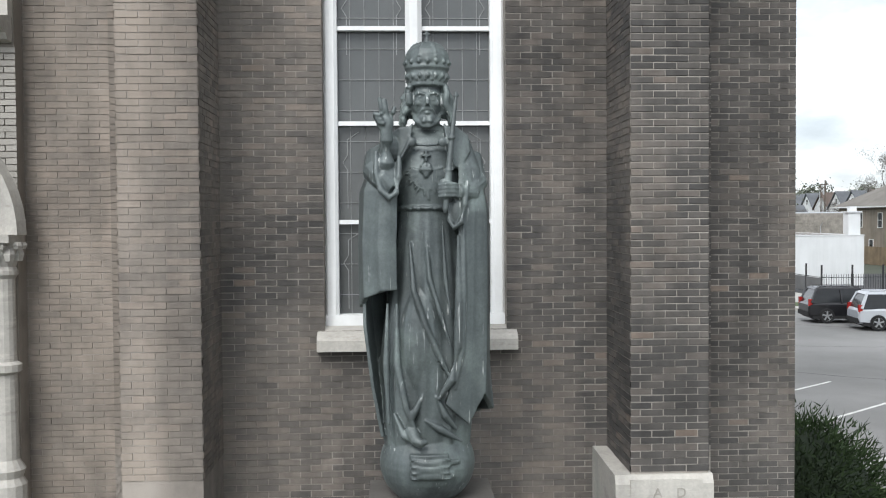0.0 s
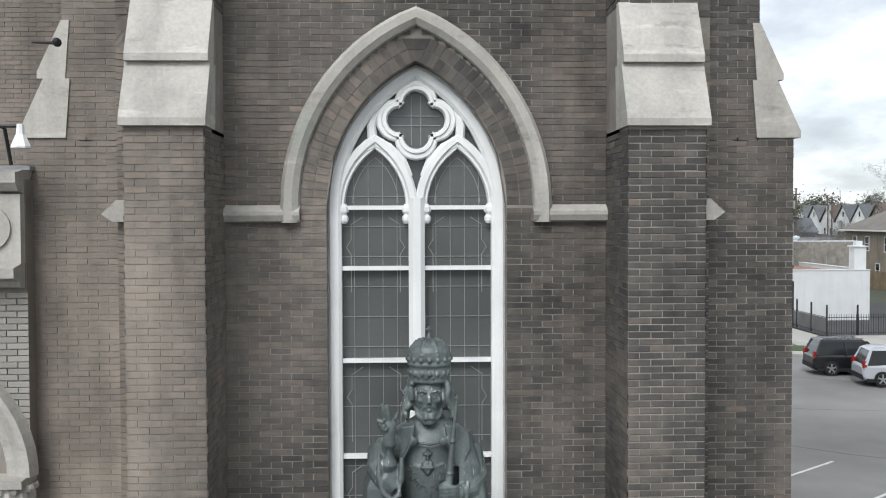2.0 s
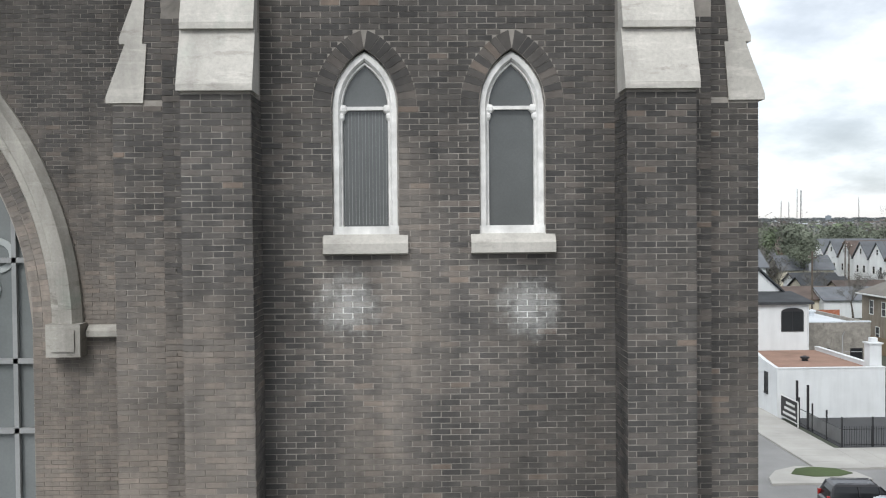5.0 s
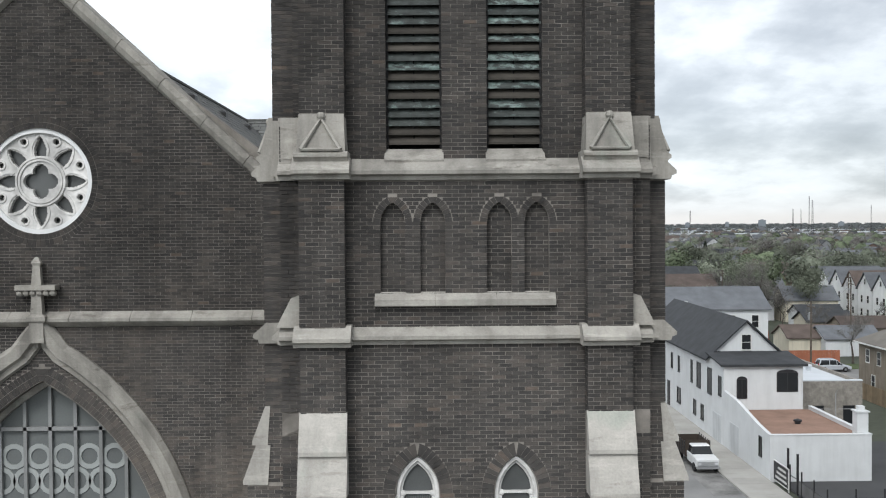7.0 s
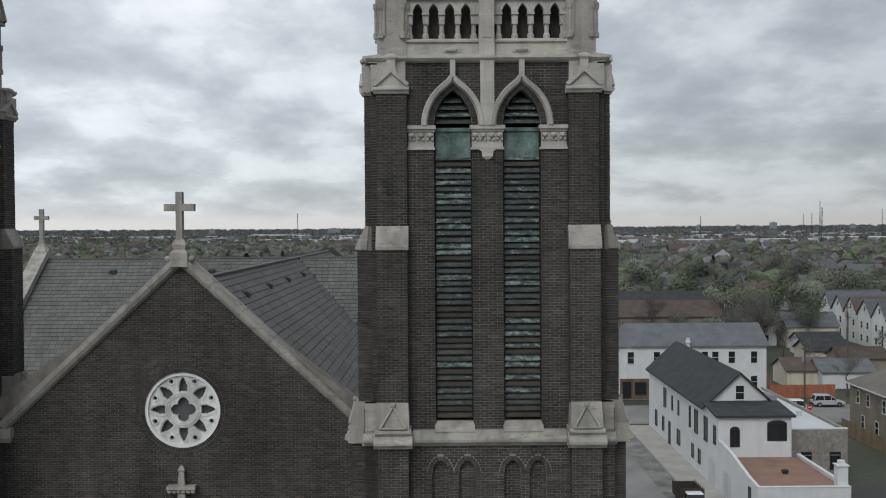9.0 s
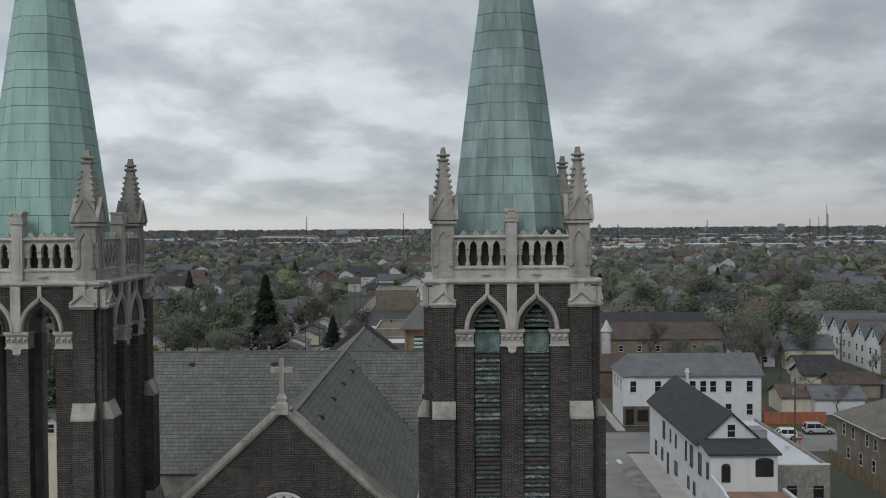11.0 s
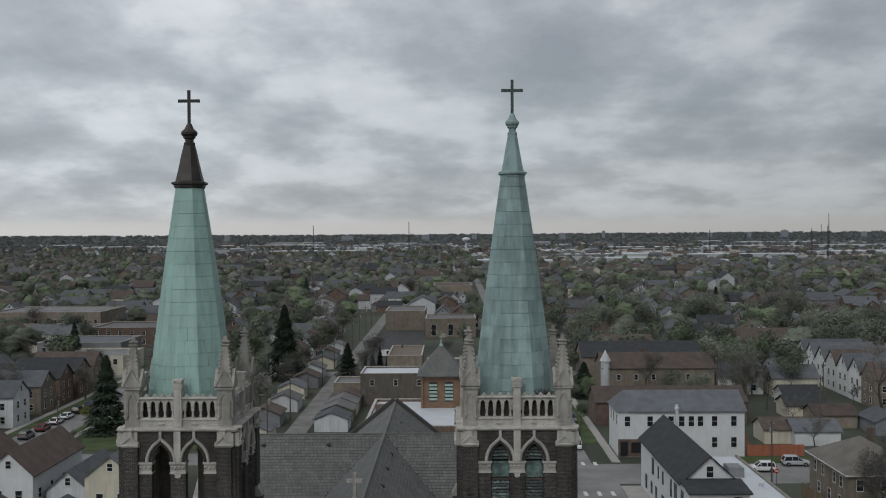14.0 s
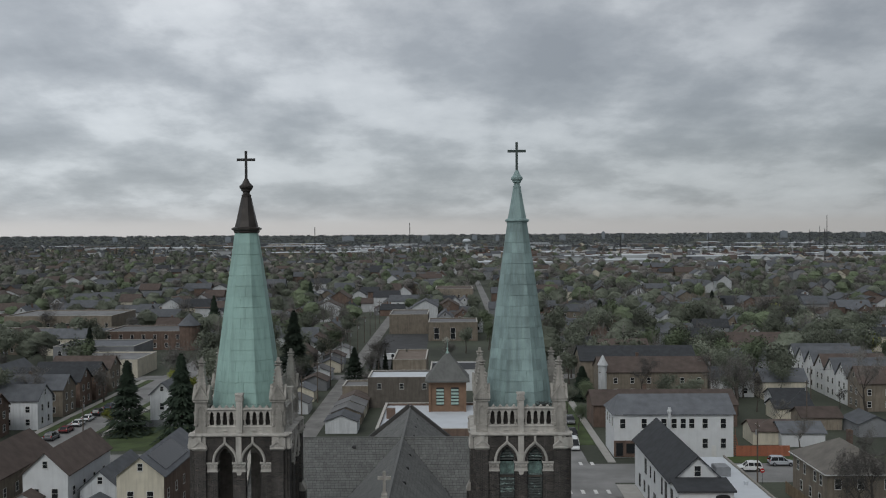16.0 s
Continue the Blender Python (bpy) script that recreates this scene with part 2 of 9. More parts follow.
BRONZE = bronze()
COPPER = plain("green_copper", (0.288, 0.398, 0.388), 0.6, 0.0, var=0.20, scale=0.6, fine=12, streak=0.28, each=0.26, bump=0.15)
COPPER_PALE = plain("pale_green_copper", (0.312, 0.474, 0.430), 0.6, 0.0, var=0.10, scale=0.5, fine=12, streak=0.2, each=0.08, bump=0.12)
COPPER_EDGE = plain("bleached_copper_edge", (0.27, 0.38, 0.34), 0.6, var=0.2, scale=2)
CROSS_GREEN = plain("dark_green_metal", (0.062, 0.082, 0.076), 0.5, 0.2, var=0.25, scale=2)
CAP_BROWN = plain("brown_black_copper", (0.050, 0.043, 0.038), 0.5, 0.3, var=0.35, scale=2, streak=0.25)
BLACKCAP = plain("dark_copper", (0.040, 0.040, 0.040), 0.5, 0.3, var=0.3, scale=2)


def louvre():
    """Copper-clad slats, black with flaking pale green paint."""
    m = Nodes("louvre_slat")
    info = m.n.new("ShaderNodeObjectInfo")
    base = m.ramp(m.noise(7, 5, 0.6), [(0.3, (0.030, 0.034, 0.033)), (0.7, (0.070, 0.080, 0.076))])
    flake = m.math("ADD", m.noise(4.5, 7, 0.75, stretch=(1, 1, 2.5)), m.math("MULTIPLY", info.outputs["Random"], 0.16))
    c = m.mix(m.ramp(flake, [(0.60, 0.0), (0.70, 0.85)]), base, m.ramp(m.noise(11, 5), [(0.3, (0.10, 0.155, 0.14)), (0.75, (0.34, 0.42, 0.40))]))
    m.bump(flake, 0.3, 0.006)
    return m.done(c, 0.6, 0.0, 0.3)


LOUVRE = louvre()
SLATWOOD = plain("bare_slat_wood", (0.072, 0.064, 0.054), 0.85, var=0.35, scale=3, fine=18, each=0.4)
SOOT = plain("sooty_inner_brick", (0.060, 0.054, 0.050), 0.92, var=0.3, scale=4, fine=14)
# near black: louvre bars, and painted darkness behind openings
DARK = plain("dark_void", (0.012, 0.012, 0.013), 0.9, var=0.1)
SLATE = plain("grey_shingle", (0.150, 0.153, 0.146), 0.85, var=0.14, scale=0.5, fine=8, streak=0.12, island=0.24)
# roof deck, darkened so that shingle gaps read as shadow lines
DARK_DECK = plain("roofing_felt", (0.045, 0.045, 0.046), 0.95, var=0.2, scale=1.0, fine=8)
ASPHALT = plain("asphalt", (0.215, 0.213, 0.208), 0.9, var=0.28, scale=0.16, fine=30, bump=0.3)
TAR = plain("fresh_asphalt", (0.055, 0.056, 0.058), 0.9, var=0.2, scale=0.2, fine=30)
CONCRETE = plain("pavement_concrete", (0.36, 0.35, 0.325), 0.9, var=0.14, scale=0.4, fine=20, island=0.10)
PAINTLINE = plain("road_paint", (0.62, 0.62, 0.60), 0.8, var=0.2, scale=3)
GRASS = plain("lawn", (0.060, 0.085, 0.030), 0.95, var=0.4, scale=0.25, fine=6, bump=0.6)
EARTH = plain("town_ground", (0.062, 0.070, 0.050), 0.95, var=0.45, scale=0.03, fine=1.2, bump=0.4)

# ---- geometry helpers ----


class Mesh:
    """Collects vertices and faces; m is the pose that new pieces take."""

    def __init__(self, m=None):
        self.v, self.f, self.m = [], [], m

    def add(self, verts, faces, m=None):
        base = len(self.v)
        m = m if m is not None else self.m
        self.v += [tuple(m @ Vector(p)) for p in verts] if m is not None else [tuple(p) for p in verts]
        self.f += [tuple(base + i for i in f) for f in faces]
        return self

    def box(self, x0, x1, y0, y1, z0, z1, m=None):
        v = [(x0, y0, z0), (x1, y0, z0), (x1, y1, z0), (x0, y1, z0), (x0, y0, z1), (x1, y0, z1), (x1, y1, z1), (x0, y1, z1)]
        return self.add(v, [(0, 3, 2, 1), (4, 5, 6, 7), (0, 1, 5, 4), (1, 2, 6, 5), (2, 3, 7, 6), (3, 0, 4, 7)], m)

    def extrude(self, ring, a, b, axis="x", m=None):
        """A closed outline, given in the two other axes in order, drawn out from a to b along an axis."""
        def at(p, s):
            return {"x": (s, p[0], p[1]), "y": (p[0], s, p[1]), "z": (p[0], p[1], s)}[axis]
        n = len(ring)
        v = [at(p, a) for p in ring] + [at(p, b) for p in ring]
        f = [tuple(range(n)), tuple(range(2 * n - 1, n - 1, -1))] + [(i, n + i, n + (i + 1) % n, (i + 1) % n) for i in range(n)]
        return self.add(v, f, m)

    def loft(self, rings, m=None, ends=True):
        n = len(rings[0])
        v = [p for r in rings for p in r]
        f = [(k * n + i, k * n + (i + 1) % n, (k + 1) * n + (i + 1) % n, (k + 1) * n + i) for k in range(len(rings) - 1) for i in range(n)]
        if ends:
            f += [tuple(range(n - 1, -1, -1)), tuple(range((len(rings) - 1) * n, len(rings) * n))]
        return self.add(v, f, m)

    def lathe(self, profile, n=16, cx=0.0, cy=0.0, turn=0.0, m=None):
        """A profile of (radius, z) turned about a vertical axis."""
        return self.loft([[(cx + r * math.cos(turn + 2 * math.pi * i / n), cy + r * math.sin(turn + 2 * math.pi * i / n), z) for i in range(n)] for r, z in profile], m)

    def sweep(self, path, profile, closed=False, m=None):
        """A profile of (across, y) swept along a path of (x, z) in an upright plane."""
        n, rings = len(path), []
        for i, (x, z) in enumerate(path):
            a = path[(i - 1) % n] if closed or i else path[0]
            b = path[(i + 1) % n] if closed or i < n - 1 else path[-1]
            tx, tz = b[0] - a[0], b[1] - a[1]
            k = math.hypot(tx, tz) or 1.0
            rings.append([(x - tz / k * s, y, z + tx / k * s) for s, y in profile])
        if closed:
            rings.append(rings[0])
        return self.loft(rings, m, ends=not closed)

    def tube(self, points, radii, n=6, m=None):
        """A round, tapering limb through points."""
        rings, up = [], Vector((0, 0, 1))
        for i, p in enumerate(points):
            d = (Vector(points[min(i + 1, len(points) - 1)]) - Vector(points[max(i - 1, 0)])).normalized()
            s = d.cross(up if abs(d.z) < 0.95 else Vector((1, 0, 0))).normalized()
            w = d.cross(s)
            rings.append([tuple(Vector(p) + radii[i] * (math.cos(2 * math.pi * k / n) * s + math.sin(2 * math.pi * k / n) * w)) for k in range(n)])
        return self.loft(rings, m)

    def ball(self, c, r, n=10, k=6, m=None):
        rx, ry, rz = (r, r, r) if isinstance(r, (int, float)) else r
        rings = []
        for j in range(1, k):
            a = math.pi * j / k
            rings.append([(c[0] + rx * math.sin(a) * math.cos(2 * math.pi * i / n), c[1] + ry * math.sin(a) * math.sin(2 * math.pi * i / n), c[2] - rz * math.cos(a)) for i in range(n)])
        return self.loft(rings, m)

    def data(self, name, material, smooth=False):
        me = bpy.data.meshes.new(name)
        me.from_pydata(self.v, [], self.f)
        me.materials.append(material)
        bm = bmesh.new()
        bm.from_mesh(me)
        bmesh.ops.recalc_face_normals(bm, faces=bm.faces)
        bm.to_mesh(me)
        bm.free()
        if smooth:
            me.shade_smooth()
        return me


MADE = {}


def part(name, build, material, parent, label="", key=None, smooth=False):
    """Links one mesh object under a thing. build: a Mesh, or a function that makes one; meshes with the same key are shared."""
    if key is None or key not in MADE:
        me = (build() if callable(build) else build)
        me = me.data(name, material, smooth) if isinstance(me, Mesh) else me
        if key is not None:
            MADE[key] = me
    else:
        me = MADE[key]
    ob = new(name, me)
    ob.parent = parent
    if label:
        ob["label"] = label
    return ob


def thing(name, label, category, x=0.0, y=0.0, z=0.0, rz=0.0, group="", kind=""):
    ob = new(name)
    ob.matrix_world = pose(x, y, z, 0, 0, rz)
    return tagged(ob, label, category, group, kind)


def solo(name, build, material, label, category="", kind="", smooth=False, group=""):
    ob = new(name, build.data(name, material, smooth) if isinstance(build, Mesh) else build)
    return tagged(ob, label, category, group, kind)


def arch_top(x, a, rise):
    """Height over the springing of a pointed arch of half-width a, at x from its middle."""
    r = (a * a + rise * rise) / (2 * a)
    return math.sqrt(max(0.0, r * r - (abs(x) + r - a) ** 2))


def arch_half(z, a, rise):
    """Half-width of a pointed arch at height z over the springing."""
    if z <= 0:
        return a
    r = (a * a + rise * rise) / (2 * a)
    return math.sqrt(max(0.0, r * r - z * z)) - r + a if z < rise else 0.0


def arch_path(cx, zs, a, rise, n=14, sill=None):
    """Points (x, z) along a pointed arch, left to right; sill: starts and ends down there."""
    r = (a * a + rise * rise) / (2 * a)
    top = math.atan2(rise, r - a)
    left = [(cx + r - a - r * math.cos(top * i / n), zs + r * math.sin(top * i / n)) for i in range(n + 1)]
    full = left + [(2 * cx - x, z) for x, z in left[-2::-1]]
    return full if sill is None else [(cx - a, sill)] + full + [(cx + a, sill)]


def wall_panel(b, x0, x1, z0, z1, y0, y1, openings, m=None, steps=12):
    """A wall from y0 (face) to y1 (back) with arched openings (cx, half, sill, springing, rise) side by side."""
    cuts = [x0]
    for cx, a, sill, zs, rise in openings:
        cuts += [cx - a + 2 * a * i / (2 * steps) for i in range(2 * steps + 1)]
    cuts.append(x1)
    for xa, xb in zip(cuts, cuts[1:]):
        if xb - xa < 1e-6:
            continue
        mid, o = (xa + xb) / 2, None
        for w in openings:
            if abs(mid - w[0]) < w[1]:
                o = w
        if o is None:
            b.box(xa, xb, y0, y1, z0, z1, m)
            continue
        cx, a, sill, zs, rise = o
        ta, tb = zs + arch_top(xa - cx, a, rise), zs + arch_top(xb - cx, a, rise)
        if sill > z0:
            b.box(xa, xb, y0, y1, z0, sill, m)
        v = [(xa, y0, ta), (xb, y0, tb), (xb, y1, tb), (xa, y1, ta), (xa, y0, z1), (xb, y0, z1), (xb, y1, z1), (xa, y1, z1)]
        b.add(v, [(0, 3, 2, 1), (4, 5, 6, 7), (0, 1, 5, 4), (2, 3, 7, 6), (1, 2, 6, 5), (3, 0, 4, 7)], m)
    return b


COURSE, LENGTH, JOINT, PROUD = 0.0655, 0.2165, 0.010, 0.007


class Bricks:
    """Bricks laid in running bond on upright faces, all as one mesh."""

    def __init__(self):
        self.blocks, self.rng = [], np.random.RandomState(5)

    def lay(self, u0, u1, z0, z1, y=0.0, gaps=None, m=None, shift=0.0):
        """gaps(z): the stretches (from, to) along u that stay free at a height."""
        rows = []
        for c in range(int(math.ceil(z0 / COURSE - 1e-6)), int(z1 / COURSE + 1e-6)):
            za, zb = c * COURSE + JOINT / 2, (c + 1) * COURSE - JOINT / 2
            free, spans = sorted(gaps((za + zb) / 2)) if gaps else [], [[u0, u1]]
            for a, b in free:
                spans = [s for p, q in spans for s in ([p, min(q, a)], [max(p, b), q]) if s[1] - s[0] > 0.02]
            off = shift + (0.5 * LENGTH if c % 2 else 0.0)
            for p, q in spans:
                k = math.floor((p - off) / LENGTH)
                while k * LENGTH + off < q:
                    a, b = max(p, k * LENGTH + off + JOINT / 2), min(q, (k + 1) * LENGTH + off - JOINT / 2)
                    if a - p < 0.064:
                        a = p
                    if q - b < 0.064:
                        b = q
                    if b - a > 0.046:
                        rows.append((a, b, za, zb))
                    k += 1
        if not rows:
            return self
        r = np.array(rows)
        n = len(r)
        jit = self.rng.uniform(-0.0025, 0.0025, (n, 3))
        out = y - PROUD + jit[:, 0]
        a, b, za, zb = r[:, 0] + 0.001, r[:, 1] - 0.001, r[:, 2] + jit[:, 1], r[:, 3] + jit[:, 2]
        back = np.full(n, y + 0.01)
        v = np.stack([np.stack(p, -1) for p in ((a, back, za), (b, back, za), (b, back, zb), (a, back, zb), (a, out, za), (b, out, za), (b, out, zb), (a, out, zb))], 1)
        self.blocks.append(self.placed(v.reshape(-1, 3), m))
        return self

    @staticmethod
    def placed(v, m):
        if m is None:
            return v
        k = np.array(m)
        return v @ k[:3, :3].T + k[:3, 3]

    def ring(self, cx, zs, a, rise, w0, w1, y=0.0, pitch=0.075, m=None, full=True):
        """Bricks standing round a pointed arch, between w0 and w1 outside its edge."""
        path = arch_path(cx, zs, a, rise, 60)
        if not full:
            path = [(cx + a * math.cos(t * math.pi / 60), zs + a * math.sin(t * math.pi / 60)) for t in range(120)]
            path.append(path[0])
        p = np.array(path)
        run = np.r_[0, np.cumsum(np.hypot(*np.diff(p, axis=0).T))]
        count = max(3, int(run[-1] / pitch))
        blocks = []
        for i in range(count):
            s = [(i + 0.04) * run[-1] / count, (i + 0.96) * run[-1] / count]
            q = [np.array([np.interp(t, run, p[:, 0]), np.interp(t, run, p[:, 1])]) for t in s]
            nrm = []
            for t in s:
                u, v = (np.array([np.interp(e, run, p[:, 0]), np.interp(e, run, p[:, 1])]) for e in (t - 0.01, t + 0.01))
                d = v - u
                nrm.append(np.array([-d[1], d[0]]) / np.hypot(*d) * (1 if full else -1))
            k = self.rng.uniform(-0.003, 0.003)
            c4 = [q[0] + nrm[0] * w0, q[1] + nrm[1] * w0, q[1] + nrm[1] * w1, q[0] + nrm[0] * w1]
            blocks.append([(x, y + 0.01, z) for x, z in c4] + [(x, y - PROUD + k, z) for x, z in c4])
        self.blocks.append(self.placed(np.array(blocks).reshape(-1, 3), m))
        return self

    def data(self, name, material=None):
        v = np.concatenate(self.blocks)
        n = len(v) // 8
        quad = np.array([(4, 5, 6, 7), (0, 1, 5, 4), (1, 2, 6, 5), (2, 3, 7, 6), (3, 0, 4, 7)])
        f = (np.arange(n)[:, None, None] * 8 + quad).reshape(-1, 4)
        me = bpy.data.meshes.new(name)
        me.from_pydata(v, [], f)
        me.materials.append(material or BRICK)
        return me


def quarter(k, cy):
    """Turns a piece of a tower's front to its k-th side, about the tower's axis."""
    return Matrix.Translation((0, cy, 0)) @ Matrix.Rotation(k * math.pi / 2, 4, "Z") @ Matrix.Translation((0, -cy, 0))


def mirror_x(poly):
    return [(-x, z) for x, z in poly]

# ---- the two towers ----
CY, HALF, BELL = 3.05, 3.05, 0.20          # axis behind the front, half-width, set-back of the belfry
PIN, POUT = 1.97, 2.70                      # inner and outer edge of a buttress
TIERS = [(0.0, 8.55, -1.03), (9.75, 16.15, -0.65), (17.45, 21.28, -0.33), (22.28, 26.03, -0.16), (26.58, 29.84, 0.04)]
BIG = (0.0, 0.93, 4.05, 7.82, 1.49)
PAIR = [(-0.82, 0.37, 14.62, 16.05, 0.64), (0.82, 0.37, 14.62, 16.05, 0.64)]
BLIND = [(x, 0.205, 19.38, 20.55, 0.33) for x in (-1.20, -0.54, 0.56, 1.18)]
BELLS = [(-0.84, 0.47, 21.62, 29.04, 0.88), (0.84, 0.47, 21.62, 29.04, 0.88)]


def tower_core():
    b = Mesh()
    wall_panel(b, -HALF, HALF, 0, 10.5, 0.0, 0.5, [BIG])
    wall_panel(b, -HALF, HALF, 10.5, 17.6, 0.0, 0.5, PAIR)
    wall_panel(b, -HALF, HALF, 17.6, 21.3, 0.0, 0.12, BLIND)
    b.box(-HALF, HALF, 0.12, 0.5, 17.6, 21.3)
    for k in (1, 2, 3):
        b.box(-HALF + 0.5, HALF, 0.0, 0.5, 0, 21.3, quarter(k, CY))
    b.box(-HALF + 0.5, HALF - 0.5, 0.5, 2 * CY - 0.5, 21.0, 21.3)
    for k in range(4):
        wall_panel(b, -HALF + BELL, HALF - BELL - 0.45, 21.3, 30.62, BELL, BELL + 0.45, BELLS, quarter(k, CY))
    for s in (-1, 1):
        for z0, z1, y in TIERS:
            back = 0.3 if z0 < 21 else 0.5
            for k in range(4):
                b.box(s * PIN if s > 0 else -POUT, POUT if s > 0 else -PIN, y, back, z0 - (1.3 if 0 < z0 < 20 else 0.9 if z0 else 0), z1, quarter(k, CY))
    return b


def tower_bricks(section):
    w = Bricks()

    def free(openings, ring):
        return lambda z: [(cx - arch_half(z - zs, a + ring, rise + ring * 1.15), cx + arch_half(z - zs, a + ring, rise + ring * 1.15))
                          for cx, a, sill, zs, rise in openings if sill < z < zs + rise + ring * 1.15]

    def free2(openings, ring):
        def f(z):
            out = []
            for cx, a, sill, zs, rise in openings:
                if sill < z <= zs:
                    out.append((cx - a, cx + a))
                elif zs < z < zs + rise + ring * 1.15:
                    h = arch_half(z - zs, a + ring, rise + ring * 1.15)
                    out.append((cx - h, cx + h))
            return out
        return f

    if section == "front":
        w.lay(-PIN, PIN, 2.0, 160 * COURSE, 0.0, free2([BIG], 0.27))
        w.ring(BIG[0], BIG[3], BIG[1], BIG[4], 0.004, 0.132).ring(BIG[0], BIG[3], BIG[1], BIG[4], 0.140, 0.265)
        w.lay(-PIN, PIN, 160 * COURSE, 269 * COURSE, 0.0, free2(PAIR, 0.21))
        w.lay(-PIN, PIN, 269 * COURSE, 21.25, 0.0, free2(BLIND, 0.13))
        for o in PAIR:
            w.ring(o[0], o[3], o[1], o[4], 0.004, 0.205, pitch=0.07)
        for o in BLIND:
            w.ring(o[0], o[3], o[1], o[4], 0.004, 0.115, pitch=0.06)
            w.lay(o[0] - o[1], o[0] + o[1], 19.38, 20.9, 0.12, lambda z, o=o: [(o[0] - 2, o[0] - arch_half(z - o[3], o[1], o[4])), (o[0] + arch_half(z - o[3], o[1], o[4]), o[0] + 2)])
    if section == "belfry":
        for k in (0, 1, 3):
            q = quarter(k, CY)
            w.lay(-PIN, PIN, 21.3, 30.6, BELL, free2(BELLS, 0.2), q)
            for o in BELLS:
                w.ring(o[0], o[3], o[1], o[4], 0.004, 0.195, BELL, 0.07, q)
            # the inner faces of the openings
            for o in BELLS:
                w.lay(0, 0.44, 21.7, 29.0, 0, None, q @ Matrix.Translation((o[0] + o[1], BELL, 0)) @ Matrix.Rotation(-math.pi / 2, 4, "Z") @ Matrix.Translation((-0.44, 0, 0)))
                w.lay(0, 0.44, 21.7, 29.0, 0, None, q @ Matrix.Translation((o[0] - o[1], BELL, 0)) @ Matrix.Rotation(math.pi / 2, 4, "Z"))
    if section == "buttress":
        for z0, z1, y in TIERS:
            lo = max(z0 - 0.05, 2.8)
            for s in (-1, 1):
                a, b = (PIN, POUT) if s > 0 else (-POUT, -PIN)
                if not (z0 == 0.0 and s > 0):
                    w.lay(a, b, lo, z1, y)
                else:
                    w.lay(a, b, lo, 4.0, y)
                for k in ((0, 1, 3) if z0 > 17 else (0,)):
                    q = quarter(k, CY)
                    if k:
                        w.lay(a, b, lo, z1, y, None, q)
                    deep = (BELL if z0 > 21 else 0.0) - y
                    side = Matrix.Translation((s * PIN, BELL if z0 > 21 else 0.0, 0)) @ Matrix.Rotation(-s * math.pi / 2, 4, "Z")
                    w.lay(0 if s > 0 else -deep, deep if s > 0 else 0, lo, z1, 0, None, q @ side)
                    outer = Matrix.Translation((s * POUT, BELL if z0 > 21 else 0.0, 0)) @ Matrix.Rotation(s * math.pi / 2, 4, "Z")
                    w.lay(-deep if s > 0 else 0, 0 if s > 0 else deep, lo, z1, 0, None, q @ outer)
                # the corner strip and the face of the buttress of the next side
                edge = HALF - (BELL if z0 > 21 else 0.0)
                c = BELL if z0 > 21 else 0.0
                w.lay(*((POUT, edge) if s > 0 else (-edge, -POUT)), lo, z1 + 0.9, c)
                w.lay(*((edge, HALF - y) if s > 0 else (-HALF + y, -edge)), max(2.0, z0 - 1.3 if z0 < 20 else lo), z1, CY - POUT)
    return w.data("brickwork_" + section)


def cap_slope(b, x0, x1, y0, y1, z0, z1, lip=0.07, steps=2, m=None):
    """A weathered stone cap in sloping slabs from face y0 (low) back to y1 (high), each with a small drip."""
    h, d = (z1 - z0) / steps, (y1 - y0) / steps
    for i in range(steps):
        ya, za = y0 + d * i, z0 + h * i
        za -= 0.008 if i == 0 else 0.0
        h2 = h + (0.008 if i == 0 else 0.0)
        ring = [(ya - lip, za), (ya - lip, za + 0.07), (ya + d - 0.005, za + h2), (y1 + 0.08, za + h2), (y1 + 0.03, za)]
        e = 0.03 if i == 0 else 0.022
        b.extrude(ring, x0 - e, x1 + e, "x", m)


